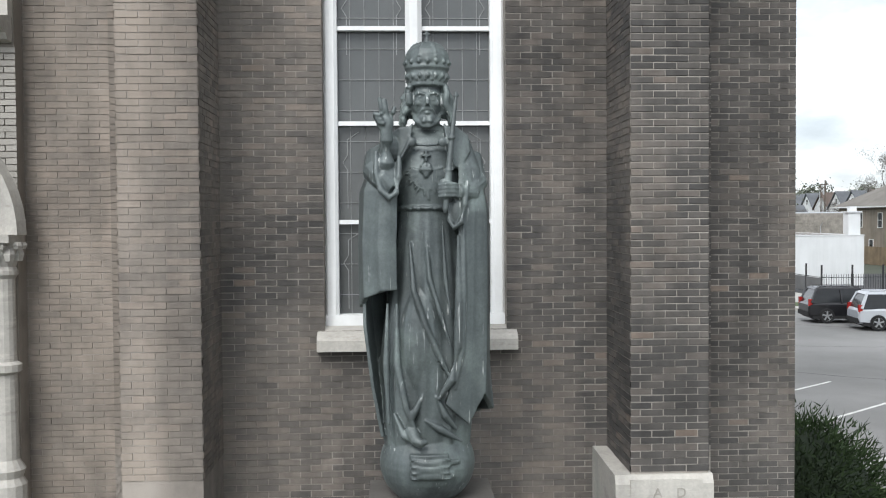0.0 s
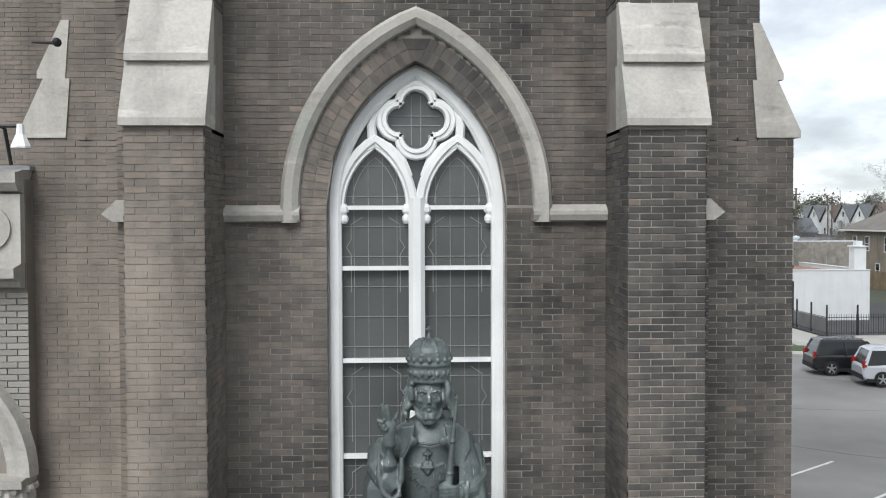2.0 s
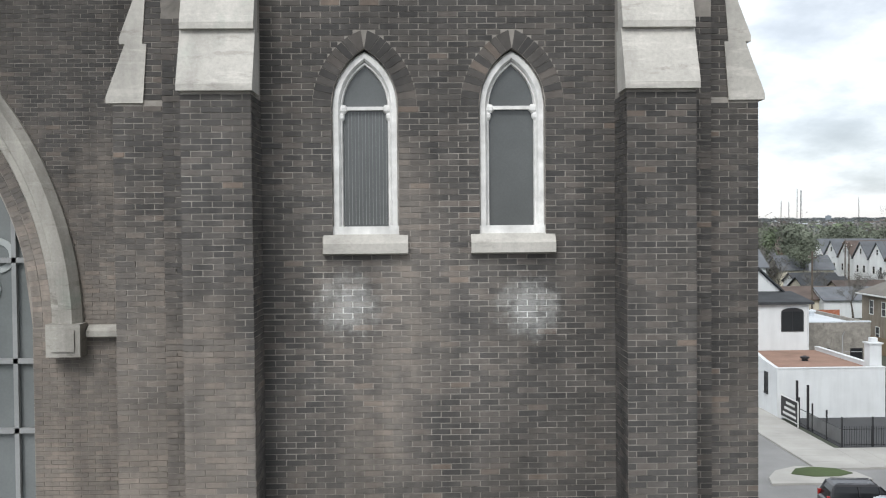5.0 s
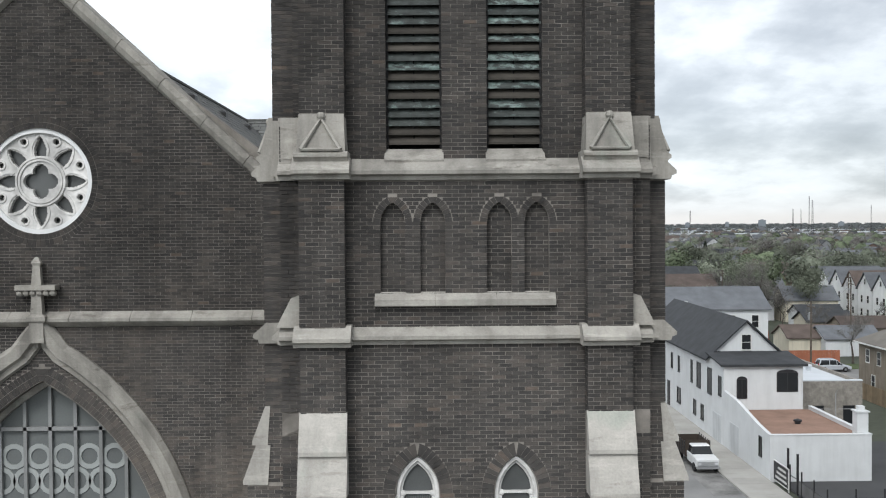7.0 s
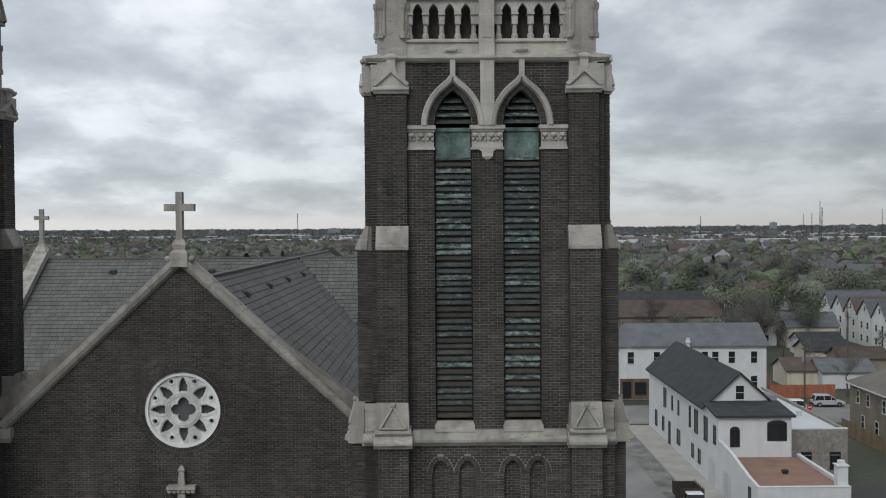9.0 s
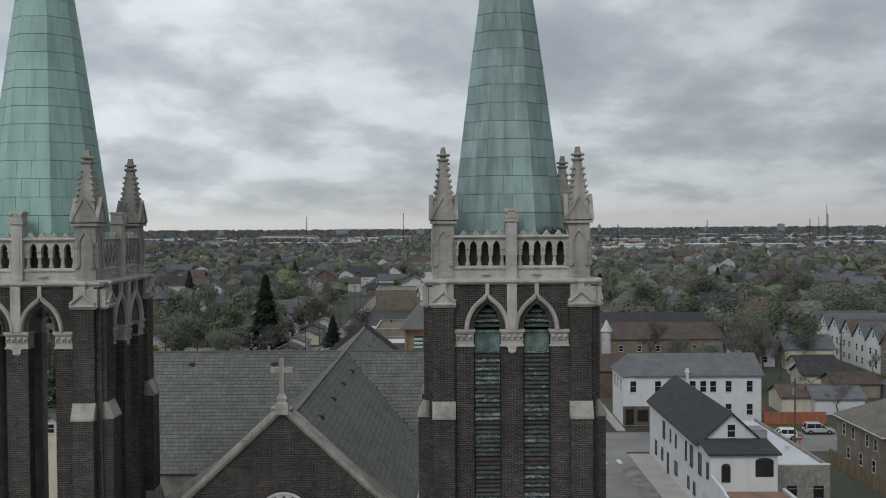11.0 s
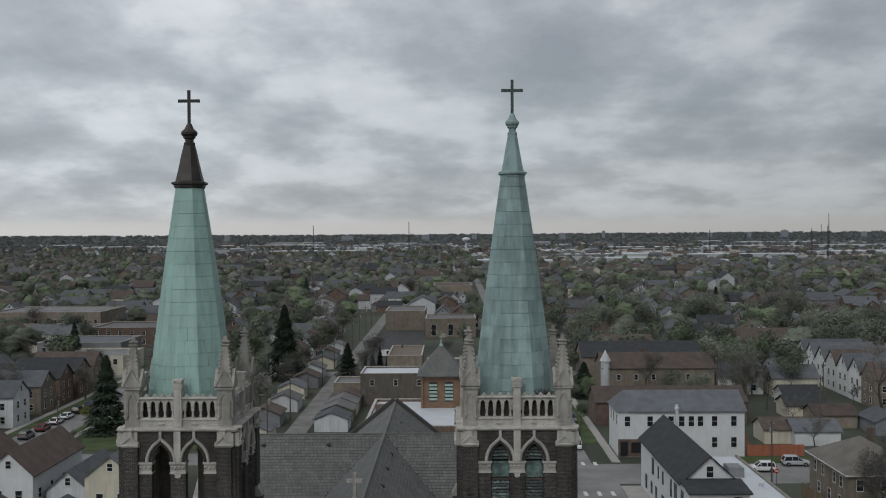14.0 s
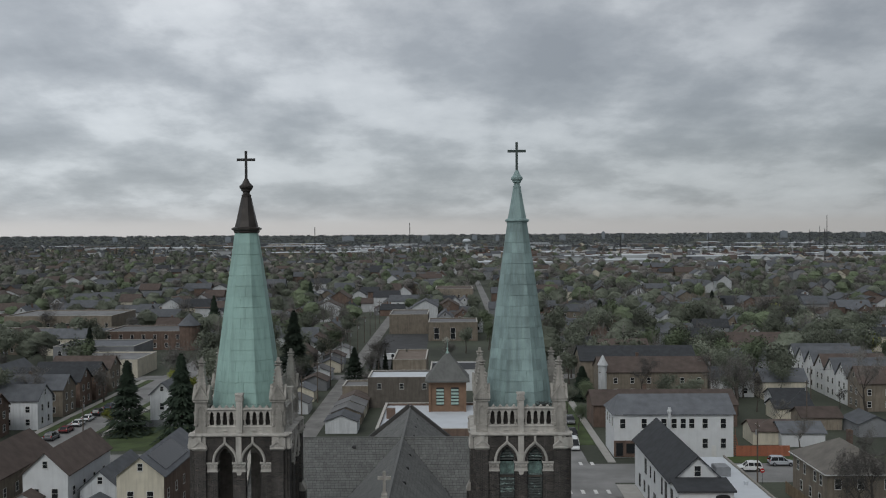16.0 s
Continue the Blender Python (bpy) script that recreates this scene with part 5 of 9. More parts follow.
    for i in range(7):
        b.ball((hx - 0.048 + 0.016 * i, hy - 0.02, hz + 0.02), (0.011, 0.01, 0.009), 6, 4)
    for dx, t in ((-0.03, 0.075), (0.0, 0.09), (0.03, 0.075)):
        b.tube([(hx + dx * 0.6, hy + 0.002, hz + 0.03), (hx + dx * 1.2, hy, hz + 0.05), (hx + dx * 0.7, hy + 0.004, hz + t)], [0.010, 0.012, 0.004], 6)
    b.box(hx - 0.009, hx + 0.009, hy - 0.015, hy + 0.03, hz + 0.085, hz + 0.165).box(hx - 0.033, hx + 0.033, hy - 0.015, hy + 0.03, hz + 0.122, hz + 0.14)
    for i in range(22):
        a = math.pi * (0.92 + 1.16 * i / 21)
        l = 0.15 + 0.04 * (i % 3)
        b.tube([(hx + 0.06 * math.cos(a), hy + 0.012, hz + 0.055 * math.sin(a)), (hx + l * math.cos(a), hy + 0.008 + 0.35 * max(0.0, abs(l * math.cos(a)) - 0.09), hz + l * math.sin(a))], [0.007, 0.0055], 5)
    # neck and face
    b.tube([(0, 0.0, 5.9), (0, -0.02, 6.08)], [0.115, 0.10], 14)
    b.ball((-0.005, -0.04, 6.17), (0.134, 0.152, 0.185), 24, 18)
    b.ball((-0.005, -0.075, 6.085), (0.092, 0.105, 0.105), 16, 10)
    for s in (-1, 1):
        b.ball((s * 0.066 - 0.005, -0.148, 6.145), (0.036, 0.034, 0.034), 10, 6)
        b.tube([(s * 0.100 - 0.005, -0.145, 6.215), (s * 0.06 - 0.005, -0.188, 6.228), (s * 0.022 - 0.005, -0.192, 6.214)], [0.010, 0.014, 0.011], 7)
        b.ball((s * 0.052 - 0.005, -0.172, 6.192), (0.026, 0.018, 0.013), 10, 6)
        b.tube([(s * 0.082 - 0.005, -0.165, 6.178), (s * 0.052 - 0.005, -0.183, 6.170), (s * 0.024 - 0.005, -0.178, 6.176)], [0.005, 0.007, 0.005], 6)
        b.tube([(-0.005, -0.196, 6.100), (s * 0.036 - 0.005, -0.190, 6.092), (s * 0.064 - 0.005, -0.165, 6.062)], [0.012, 0.014, 0.008], 7)
        b.ball((s * 0.018 - 0.005, -0.196, 6.118), (0.013, 0.016, 0.011), 8, 5)
    b.tube([(-0.005, -0.184, 6.214), (-0.005, -0.205, 6.165), (-0.005, -0.225, 6.124)], [0.012, 0.016, 0.019], 9)
    b.tube([(-0.032, -0.188, 6.066), (-0.005, -0.198, 6.062), (0.022, -0.188, 6.066)], [0.007, 0.012, 0.007], 7)
    b.ball((-0.005, -0.158, 6.05), (0.064, 0.036, 0.055), 12, 8)
    b.ball((-0.005, -0.115, 6.02), (0.092, 0.085, 0.072), 14, 9)
    # curled beard, forked at the chin
    for i in range(34):
        a = math.pi * (1.0 + (i % 17) / 16)
        low = i // 17
        x = (0.105 - 0.03 * low) * math.cos(a)
        z = 6.045 - 0.068 * abs(math.sin(a)) ** 0.8 - 0.018 * low
        b.ball((x - 0.005, -0.085 - 0.095 * abs(math.sin(a)) - 0.01 * low, z + rng.uniform(-0.006, 0.006)), (0.020, 0.020, 0.026), 7, 5)
    for s in (-1, 1):
        b.tube([(s * 0.02 - 0.005, -0.185, 6.03), (s * 0.026 - 0.005, -0.195, 5.99), (s * 0.016 - 0.005, -0.18, 5.955)], [0.022, 0.026, 0.010], 8)
    # long wavy hair
    for s in (-1, 1):
        b.ball((s * 0.135, 0.0, 6.17), (0.06, 0.12, 0.15), 12, 8)
        for k in range(7):
            x0, y0 = 0.122 + 0.009 * (k % 4), -0.115 + 0.032 * k
            pts = []
            for j in range(9):
                t = j / 8
                pts.append((s * (x0 + 0.075 * t ** 0.7 + 0.016 * math.sin(9.5 * t + 1.3 * k)), y0 + 0.01 * math.cos(8 * t + k), 6.31 - (0.33 + 0.02 * (k % 3)) * t))
            b.tube(pts, [0.022] + [0.030] * 6 + [0.026, 0.012], 8)
    # the domed crown: two bands, studs, beaded arches and a cross
    cy = -0.04
    b.lathe([(0.14, 6.285), (0.163, 6.29), (0.168, 6.305), (0.163, 6.32), (0.166, 6.325), (0.175, 6.425), (0.185, 6.43), (0.190, 6.445), (0.185, 6.46), (0.180, 6.465), (0.187, 6.51), (0.183, 6.55), (0.160, 6.595), (0.115, 6.63), (0.05, 6.65), (0.02, 6.655)], 36, 0, cy)
    for i in range(16):
        a = 2 * math.pi * i / 16
        u, w = math.cos(a), math.sin(a)
        b.ball((0.172 * u, cy + 0.172 * w, 6.372), (0.020, 0.020, 0.026), 8, 5)
        b.tube([(0.168 * math.cos(a + 0.13), cy + 0.168 * math.sin(a + 0.13), 6.33), (0.178 * math.cos(a + 0.196), cy + 0.178 * math.sin(a + 0.196), 6.39), (0.176 * math.cos(a + 0.262), cy + 0.176 * math.sin(a + 0.262), 6.33)], [0.006, 0.008, 0.006], 5)
        b.ball((0.190 * u, cy + 0.190 * w, 6.485), (0.017, 0.017, 0.022), 7, 5)
    for i in range(8):
        a = 2 * math.pi * (i + 0.5) / 8
        for j in range(9):
            e = (0.05 + 0.92 * j / 8) * math.pi / 2
            q = 0.188 * math.cos(e) ** 0.8
            b.ball((q * math.cos(a), cy + q * math.sin(a), 6.48 + 0.18 * math.sin(e)), 0.0155, 6, 4)
    b.ball((0, cy, 6.668), 0.028, 10, 6)
    b.box(-0.010, 0.010, cy - 0.01, cy + 0.01, 6.67, 6.765).box(-0.034, 0.034, cy - 0.01, cy + 0.01, 6.722, 6.742)
    # globe, the toe of a shoe on it, and lines of worn raised lettering
    b.ball((-0.02, 0.0, 3.13), (0.405, 0.41, 0.36), 32, 18)
    b.tube([(-0.16, -0.33, 3.46), (-0.12, -0.40, 3.39), (-0.08, -0.43, 3.375), (-0.03, -0.42, 3.39)], [0.05, 0.05, 0.04, 0.02], 9)
    for row, n in ((0, 13), (1, 17), (2, 13), (3, 15)):
        z = 3.255 - 0.052 * row
        for i in range(n):
            x = -0.17 + 0.0245 * i
            y = -0.42 * math.sqrt(max(0.0, 1 - ((x + 0.02) / 0.425) ** 2 - ((z - 3.13) / 0.36) ** 2))
            b.box(x, x + 0.017, y - 0.010, y + 0.05, z - 0.017, z + 0.017)
        y = -0.42 * math.sqrt(1 - ((z - 0.027 - 3.13) / 0.36) ** 2)
        b.box(-0.16, 0.16, y - 0.002, y + 0.06, z - 0.028, z - 0.024)
    return b


figure = solo("statue", statue(), BRONZE, "grey-green bronze statue of a robed crowned figure on a globe", "statue", smooth=True)
fuse = figure.modifiers.new("fuse", "REMESH")
fuse.mode, fuse.voxel_size, fuse.use_smooth_shade = "VOXEL", 0.0085, True
ease = figure.modifiers.new("ease", "SMOOTH")
ease.factor, ease.iterations = 0.5, 1
pedestal = Mesh()
pedestal.box(SX - 0.52, SX + 0.54, SY - 0.5, SY + 0.5, 2.66, 2.84)
pedestal.loft([[(SX + s * w, SY + t * w, z) for s, t in ((-1, -1), (1, -1), (1, 1), (-1, 1))] for w, z in ((0.75, 0.0), (0.75, 0.3), (0.6, 0.45), (0.55, 2.5), (0.58, 2.66))])
solo("pedestal", pedestal, plain("pedestal_stone", (0.105, 0.098, 0.090), 0.8, var=0.3, scale=2, fine=25), "dark stone pedestal under the statue", "pedestal")

# ---- the nave between the towers ----
NX, NY = -8.48, 3.8
ROSE = (NX, 21.45, 1.07)
DOORARCH = (NX, 2.50, 8.6, 13.25, 4.15)

nave = thing("church_nave", "sooty brick church front with gable, rose window and shingle roofs", "church")


def gable_z(x):
    return 25.62 - 0.925 * abs(x - NX)


def nave_wall():
    b = Mesh()
    wall_panel(b, -14.6, -2.9, 0, 18.6, NY, NY + 0.6, [DOORARCH], steps=20)
    r = ROSE[2]
    xs = sorted({-14.6, -2.9, NX, *[NX + r * math.cos(math.pi * i / 24) for i in range(25)]})
    for xa, xb in zip(xs, xs[1:]):
        ta, tb = max(21.2, gable_z(xa)), max(21.2, gable_z(xb))
        if abs((xa + xb) / 2 - NX) < r:
            ha, hb = (math.sqrt(max(0, r * r - (x - NX) ** 2)) for x in (xa, xb))
            parts = [(18.6, 18.6, ROSE[1] - ha, ROSE[1] - hb), (ROSE[1] + ha, ROSE[1] + hb, ta, tb)]
        else:
            parts = [(18.6, 18.6, ta, tb)]
        for a0, b0, a1, b1 in parts:
            v = [(xa, NY, a0), (xb, NY, b0), (xb, NY + 0.6, b0), (xa, NY + 0.6, a0), (xa, NY, a1), (xb, NY, b1), (xb, NY + 0.6, b1), (xa, NY + 0.6, a1)]
            b.add(v, [(0, 3, 2, 1), (4, 5, 6, 7), (0, 1, 5, 4), (2, 3, 7, 6), (1, 2, 6, 5), (3, 0, 4, 7)])
    return b


def nave_bricks():
    w = Bricks()

    def arch_gap(z):
        cx, a, sill, zs, rise = DOORARCH
        if sill < z <= zs:
            return [(cx - a, cx + a)]
        if zs < z < zs + rise + 0.35:
            h = arch_half(z - zs, a + 0.30, rise + 0.35)
            return [(cx - h, cx + h)]
        return []

    def gable_gap(z):
        out = []
        if z > 21.2:
            h = (25.62 - z) / 0.925
            out += [(-20, NX - h), (NX + h, 5)]
        d = z - ROSE[1]
        if abs(d) < 1.30:
            h = math.sqrt(1.30 ** 2 - d * d)
            out.append((NX - h, NX + h))
        return out
    w.lay(-14.0, -2.95, 8.0, 18.55, NY, arch_gap)
    w.lay(-14.0, -2.95, 18.6, 25.6, NY, gable_gap)
    w.ring(NX, 13.25, 2.5, 4.15, 0.01, 0.15, NY).ring(NX, 13.25, 2.5, 4.15, 0.16, 0.30, NY)
    w.ring(NX, ROSE[1], ROSE[2], 0, 0.0, 0.115, NY, full=False).ring(NX, ROSE[1], ROSE[2], 0, 0.125, 0.235, NY, full=False)
    w.lay(-3.45, -3.0, 18.6, 21.3, NY - 0.12)
    w.lay(-13.96, -13.5, 18.6, 21.3, NY - 0.12)
    return w.data("brickwork_nave")


part("wall", nave_wall(), MORTAR, nave, "dark brick gable wall")
tagged(part("brickwork", nave_bricks(), BRICK, nave, "sooty brown-grey bricks"), kind="stuff")
for s in (-1, 1):
    p0, p1 = (NX + s * 5.05, gable_z(NX + 5.05) + 0.10), (NX, 25.72)
    pts = [p0, p1] if s > 0 else [p1, p0]
    pts = [(p0[0] + (p1[0] - p0[0]) * i / 6, p0[1] + (p1[1] - p0[1]) * i / 6) for i in range(7)]
    for a, c in zip(pts, pts[1:]):
        d = Vector((c[0] - a[0], c[1] - a[1])).normalized() * 0.006
        cop = Mesh().sweep([(a[0] + d.x, a[1] + d.y), (c[0] - d.x, c[1] - d.y)], [(-0.16, NY - 0.02), (-0.10, NY - 0.14), (0.0, NY - 0.20), (0.13, NY - 0.20), (0.18, NY + 0.2), (0.13, NY + 0.65), (-0.16, NY + 0.65)] if s < 0 else [(0.16, NY - 0.02), (0.10, NY - 0.14), (0.0, NY - 0.20), (-0.13, NY - 0.20), (-0.18, NY + 0.2), (-0.13, NY + 0.65), (0.16, NY + 0.65)])
        part("coping_stone", cop, LIME_DARK, nave, "sloping limestone gable coping")
    e = NX + s * 5.1
    cop = Mesh().box(min(e - s * 0.35, e + s * 0.35), max(e - s * 0.35, e + s * 0.35), NY - 0.25, NY + 0.6, 20.72, 21.0)
    cop.box(min(e - s * 0.30, e + s * 0.30), max(e - s * 0.30, e + s * 0.30), NY - 0.18, NY + 0.6, 20.6, 20.72)
    part("kneeler", cop, LIME_DARK, nave, "limestone kneeler at the gable foot")
for i in range(9):
    x0 = -13.98 + 1.225 * i
    led = Mesh().extrude([(NY - 0.02, 18.5), (NY - 0.13, 18.56), (NY - 0.20, 18.62), (NY - 0.20, 18.68), (NY + 0.02, 18.83), (NY + 0.1, 18.83), (NY + 0.1, 18.5)], x0, x0 + 1.215, "x")
    part("ledge_stone", led, LIME_DARK, nave, "stained limestone ledge")
hood = Mesh()
path = arch_path(NX, 13.25, 3.02, 4.92, 26)
mid = len(path) // 2
for i in range(mid - 2, mid + 3):
    path[i] = (path[i][0], path[i][1] + (0.0, 0.14, 0.42)[2 - abs(i - mid)])
hood.sweep(path, [(-0.24, NY), (-0.20, NY - 0.09), (-0.10, NY - 0.10), (-0.06, NY - 0.20), (0.14, NY - 0.24), (0.24, NY - 0.08), (0.24, NY + 0.05)])
part("arch_hood", hood, LIME_DARK, nave, "weathered pointed hood mould")
for s in (-1, 1):
    e = NX + s * 3.05
    part("label_stop", Mesh().box(e - 0.25, e + 0.25, NY - 0.32, NY + 0.1, 12.84, 13.32).box(e - 0.17, e + 0.17, NY - 0.345, NY - 0.3, 12.92, 13.24), LIME_DARK, nave, "square panelled stone label stop")
    a, c = (e + 0.28, NX + 5.5) if s > 0 else (NX - 5.5, e - 0.28)
    part("ledge", Mesh().extrude([(NY - 0.02, 13.08), (NY - 0.16, 13.12), (NY - 0.16, 13.2), (NY + 0.02, 13.3), (NY + 0.1, 13.3), (NY + 0.1, 13.08)], a, c, "x"), LIME_DARK, nave)
fin = Mesh()
fin.loft([[(NX + s * w, NY - 0.16 + t * w * 0.7, z) for s, t in ((-1, -1), (1, -1), (1, 1), (-1, 1))] for w, z in ((0.15, 18.2), (0.14, 18.6), (0.19, 18.64), (0.19, 18.72), (0.12, 18.78), (0.10, 19.1), (0.10, 19.36), (0.07, 19.75), (0.10, 19.8), (0.03, 19.92))])
fin.box(NX - 0.40, NX + 0.40, NY - 0.30, NY - 0.03, 19.26, 19.36)
for i in range(6):
    fin.ball((NX - 0.33 + 0.132 * i, NY - 0.2, 19.2), (0.075, 0.1, 0.07), 8, 5)
part("finial", fin, LIME_DARK, nave, "carved limestone finial with leafy crosspiece")
cr = Mesh()
cr.box(NX - 0.09, NX + 0.09, NY - 0.12, NY + 0.1, 26.2, 27.6).box(NX - 0.42, NX - 0.085, NY - 0.115, NY + 0.095, 27.06, 27.26).box(NX + 0.085, NX + 0.42, NY - 0.115, NY + 0.095, 27.06, 27.26)
cr.loft([[(NX + s * w, NY + t * w * 0.9, z) for s, t in ((-1, -1), (1, -1), (1, 1), (-1, 1))] for w, z in ((0.26, 25.5), (0.24, 25.9), (0.16, 25.98), (0.2, 26.12), (0.12, 26.28))])
for s in (-1, 1):
    cr.ball((NX + s * 0.31, NY - 0.05, 25.72), (0.13, 0.13, 0.11), 8, 5)
part("cross", cr, LIME_DARK, nave, "stone gable cross")

# rose window: eight petals round a quatrefoil
rz = ROSE[1]
rose = part("window", Mesh().sweep(circle(NX, rz, 1.03, n=48)[:-1], [(-0.05, NY + 0.03), (0.05, NY + 0.03), (0.05, NY + 0.27), (-0.05, NY + 0.27)], True), WHITE, nave, "white rose window with eight petals")


def rose_plate():
    """The pierced plate: rays between petals, built as a fan of cells round each opening."""
    b = Mesh()
    cols, rows_, y0, y1 = 288, 50, NY + 0.10, NY + 0.22

    def open_at(x, z):
        r, a = math.hypot(x, z), math.atan2(z, x)
        for k in range(4):
            if math.hypot(x - 0.19 * math.cos(k * math.pi / 2), z - 0.19 * math.sin(k * math.pi / 2)) < 0.158 or r < 0.2:
                return True
        d = (a - math.pi / 2 + math.pi / 8) % (math.pi / 4) - math.pi / 8
        u, v = r * math.cos(d), r * math.sin(d)
        p = (u - 0.505) / 0.415
        if 0 < p < 1 and abs(v) < 0.165 * min(1.0, 0.68 + 0.9 * p) * (1 - p) ** 0.62:
            return True
        e = (a - math.pi / 2) % (math.pi / 4) - math.pi / 8
        return math.hypot(r * math.cos(e) - 0.86, r * math.sin(e)) < 0.06
    R = 1.03
    for i in range(cols):
        a0, a1 = 2 * math.pi * i / cols, 2 * math.pi * (i + 1) / cols
        for j in range(rows_):
            r0, r1 = R * j / rows_, R * (j + 1) / rows_
            am, rm = (a0 + a1) / 2, (r0 + r1) / 2
            if open_at(rm * math.cos(am), rm * math.sin(am)):
                continue
            p = [(r0, a0), (r1, a0), (r1, a1), (r0, a1)]
            b.add([(NX + r * math.cos(a), y, rz + r * math.sin(a)) for y in (y0, y1) for r, a in p], [(0, 1, 2, 3), (0, 1, 5, 4), (1, 2, 6, 5), (2, 3, 7, 6), (3, 0, 4, 7)])
    for k in range(8):
        a = math.pi / 8 + k * math.pi / 4
        b.sweep(circle(NX + 0.86 * math.cos(a), rz + 0.86 * math.sin(a), 0.085, n=14)[:-1], [(-0.018, y0 - 0.025), (0.018, y0 - 0.025), (0.018, y0 + 0.02), (-0.018, y0 + 0.02)], True)
        a = k * math.pi / 4
        for e in (-1, 1):
            b.sweep([(NX + u * math.cos(a) - e * v * math.sin(a), rz + u * math.sin(a) + e * v * math.cos(a)) for u, v in ((0.53, 0.155), (0.63, 0.178), (0.75, 0.15), (0.86, 0.09), (0.95, 0.012))], [(-0.014, y0 - 0.02), (0.014, y0 - 0.02), (0.014, y0 + 0.02), (-0.014, y0 + 0.02)])
    for r in (0.43, 0.49):
        b.sweep(circle(NX, rz, r, n=40)[:-1], [(-0.02, y0 - 0.03), (0.02, y0 - 0.03), (0.02, y0 + 0.02), (-0.02, y0 + 0.02)], True)
    return b


part("tracery", rose_plate(), PEEL, rose, "white pierced rose tracery")
gl = Mesh()
fan(gl, circle(NX, rz, 1.03, n=40)[:-1], NY + 0.25)
part("pane", gl, GLASS, rose, "dark leaded glass")

# the great window over the doors
gw = part("window", Mesh().sweep(arch_path(NX, 13.25, 2.44, 4.07, 20, 8.7), [(-0.06, NY + 0.3), (0.06, NY + 0.3), (0.06, NY + 0.5), (-0.06, NY + 0.5)]), LIME_DARK, nave, "great pointed window with pale tracery")
bars = Mesh()
for z in (16.35, 14.24, 12.70, 11.63, 10.4, 9.4):
    h = arch_half(z - 13.25, 2.44, 4.07)
    bars.box(NX - h, NX + h, NY + 0.38, NY + 0.46, z - 0.04, z + 0.04)
for i in range(-4, 5):
    x = NX + 0.52 * i
    bars.box(x - 0.035, x + 0.035, NY + 0.38, NY + 0.46, 8.7, 13.25 + arch_top(x - NX, 2.42, 4.0))
part("glazing_bar", bars, plain("grey_frame", (0.26, 0.265, 0.265), 0.6), gw, "grey metal glazing bars")
PALE = plain("pale_tracery", (0.34, 0.36, 0.355), 0.5, var=0.12, scale=1.5)
tr = Mesh()
for i in range(-4, 5):
    x = NX + 0.52 * i
    for z0 in (13.45, 14.9):
        if arch_half(z0 + 1.0 - 13.25, 2.44, 4.07) > abs(x - NX) + 0.3:
            tr.sweep(circle(x, z0 + 0.35, 0.24, n=14)[:-1], [(-0.05, NY + 0.45), (0.05, NY + 0.45), (0.05, NY + 0.5), (-0.05, NY + 0.5)], True)
            tr.sweep(circle(x + 0.26, z0 + 0.86, 0.22, n=14)[:-1], [(-0.05, NY + 0.45), (0.05, NY + 0.45), (0.05, NY + 0.5), (-0.05, NY + 0.5)], True)
part("tracery", tr, PALE, gw, "pale curved tracery behind storm glass")
gl = Mesh()
fan(gl, arch_path(NX, 13.25, 2.44, 4.07, 18, 8.7), NY + 0.48)
part("pane", gl, plain("sky_grey_storm_glass", (0.16, 0.172, 0.172), 0.12, var=0.2, spec=0.6, bump=0.02), gw, "grey storm glazing")


# roofs, laid course by course
def shingle_roof(p_eave0, p_eave1, p_top0, p_top1, pitch=0.27, keep=None, width=0.34):
    """Courses of shingles on a four-sided slope; keep(point) says where the roof is free."""
    b = Mesh()
    e0, e1, t0, t1 = (Vector(p) for p in (p_eave0, p_eave1, p_top0, p_top1))
    n = max(2, int((t0 - e0).length / pitch))
    up = (e1 - e0).cross(t0 - e0).normalized()
    if up.z < 0:
        up = -up
    rng = random.Random(2)
    for i in range(n):
        a, c = e0.lerp(t0, i / n), e1.lerp(t1, i / n)
        a2, c2 = e0.lerp(t0, (i + 0.93) / n), e1.lerp(t1, (i + 0.93) / n)
        run = (c - a).length
        k = max(1, int(run / width))
        off = rng.random() / k
        for j in range(-1, k):
            u, v = max(0.0, (j + 0.03) / k + off), min(1.0, (j + 0.97) / k + off)
            if v - u < 0.02 / k:
                continue
            p, q, r, s = a.lerp(c, u), a.lerp(c, v), a2.lerp(c2, v), a2.lerp(c2, u)
            if keep and not keep((p + r) / 2):
                continue
            h = 0.026 + rng.uniform(-0.006, 0.006)
            b.add([tuple(x) for x in (p + up * h, q + up * h, r + up * 0.016, s + up * 0.016, p, q, r, s)], [(0, 1, 2, 3), (4, 5, 1, 0), (6, 7, 3, 2)])
    return b


RZ, RY = 25.05, 26.3
front_l = [(NX - 5.4, 4.3, RZ - 4.86), (NX - 5.4, RY, RZ - 4.86), (NX, 4.3, RZ), (NX, RY, RZ)]
front_r = [(NX + 5.4, 4.3, RZ - 4.86), (NX + 5.4, RY, RZ - 4.86), (NX, 4.3, RZ), (NX, RY, RZ)]
cross_f = [(-21.4, 18.7, 19.5), (4.4, 18.7, 19.5), (-21.4, RY, RZ), (4.4, RY, RZ)]
cross_b = [(-21.4, 33.9, 19.5), (4.4, 33.9, 19.5), (-21.4, RY, RZ), (4.4, RY, RZ)]
back_l = [(NX - 6.5, RY, RZ - 5.2), (NX - 6.5, 40.6, RZ - 5.2), (NX, RY, RZ), (NX, 40.6, RZ)]
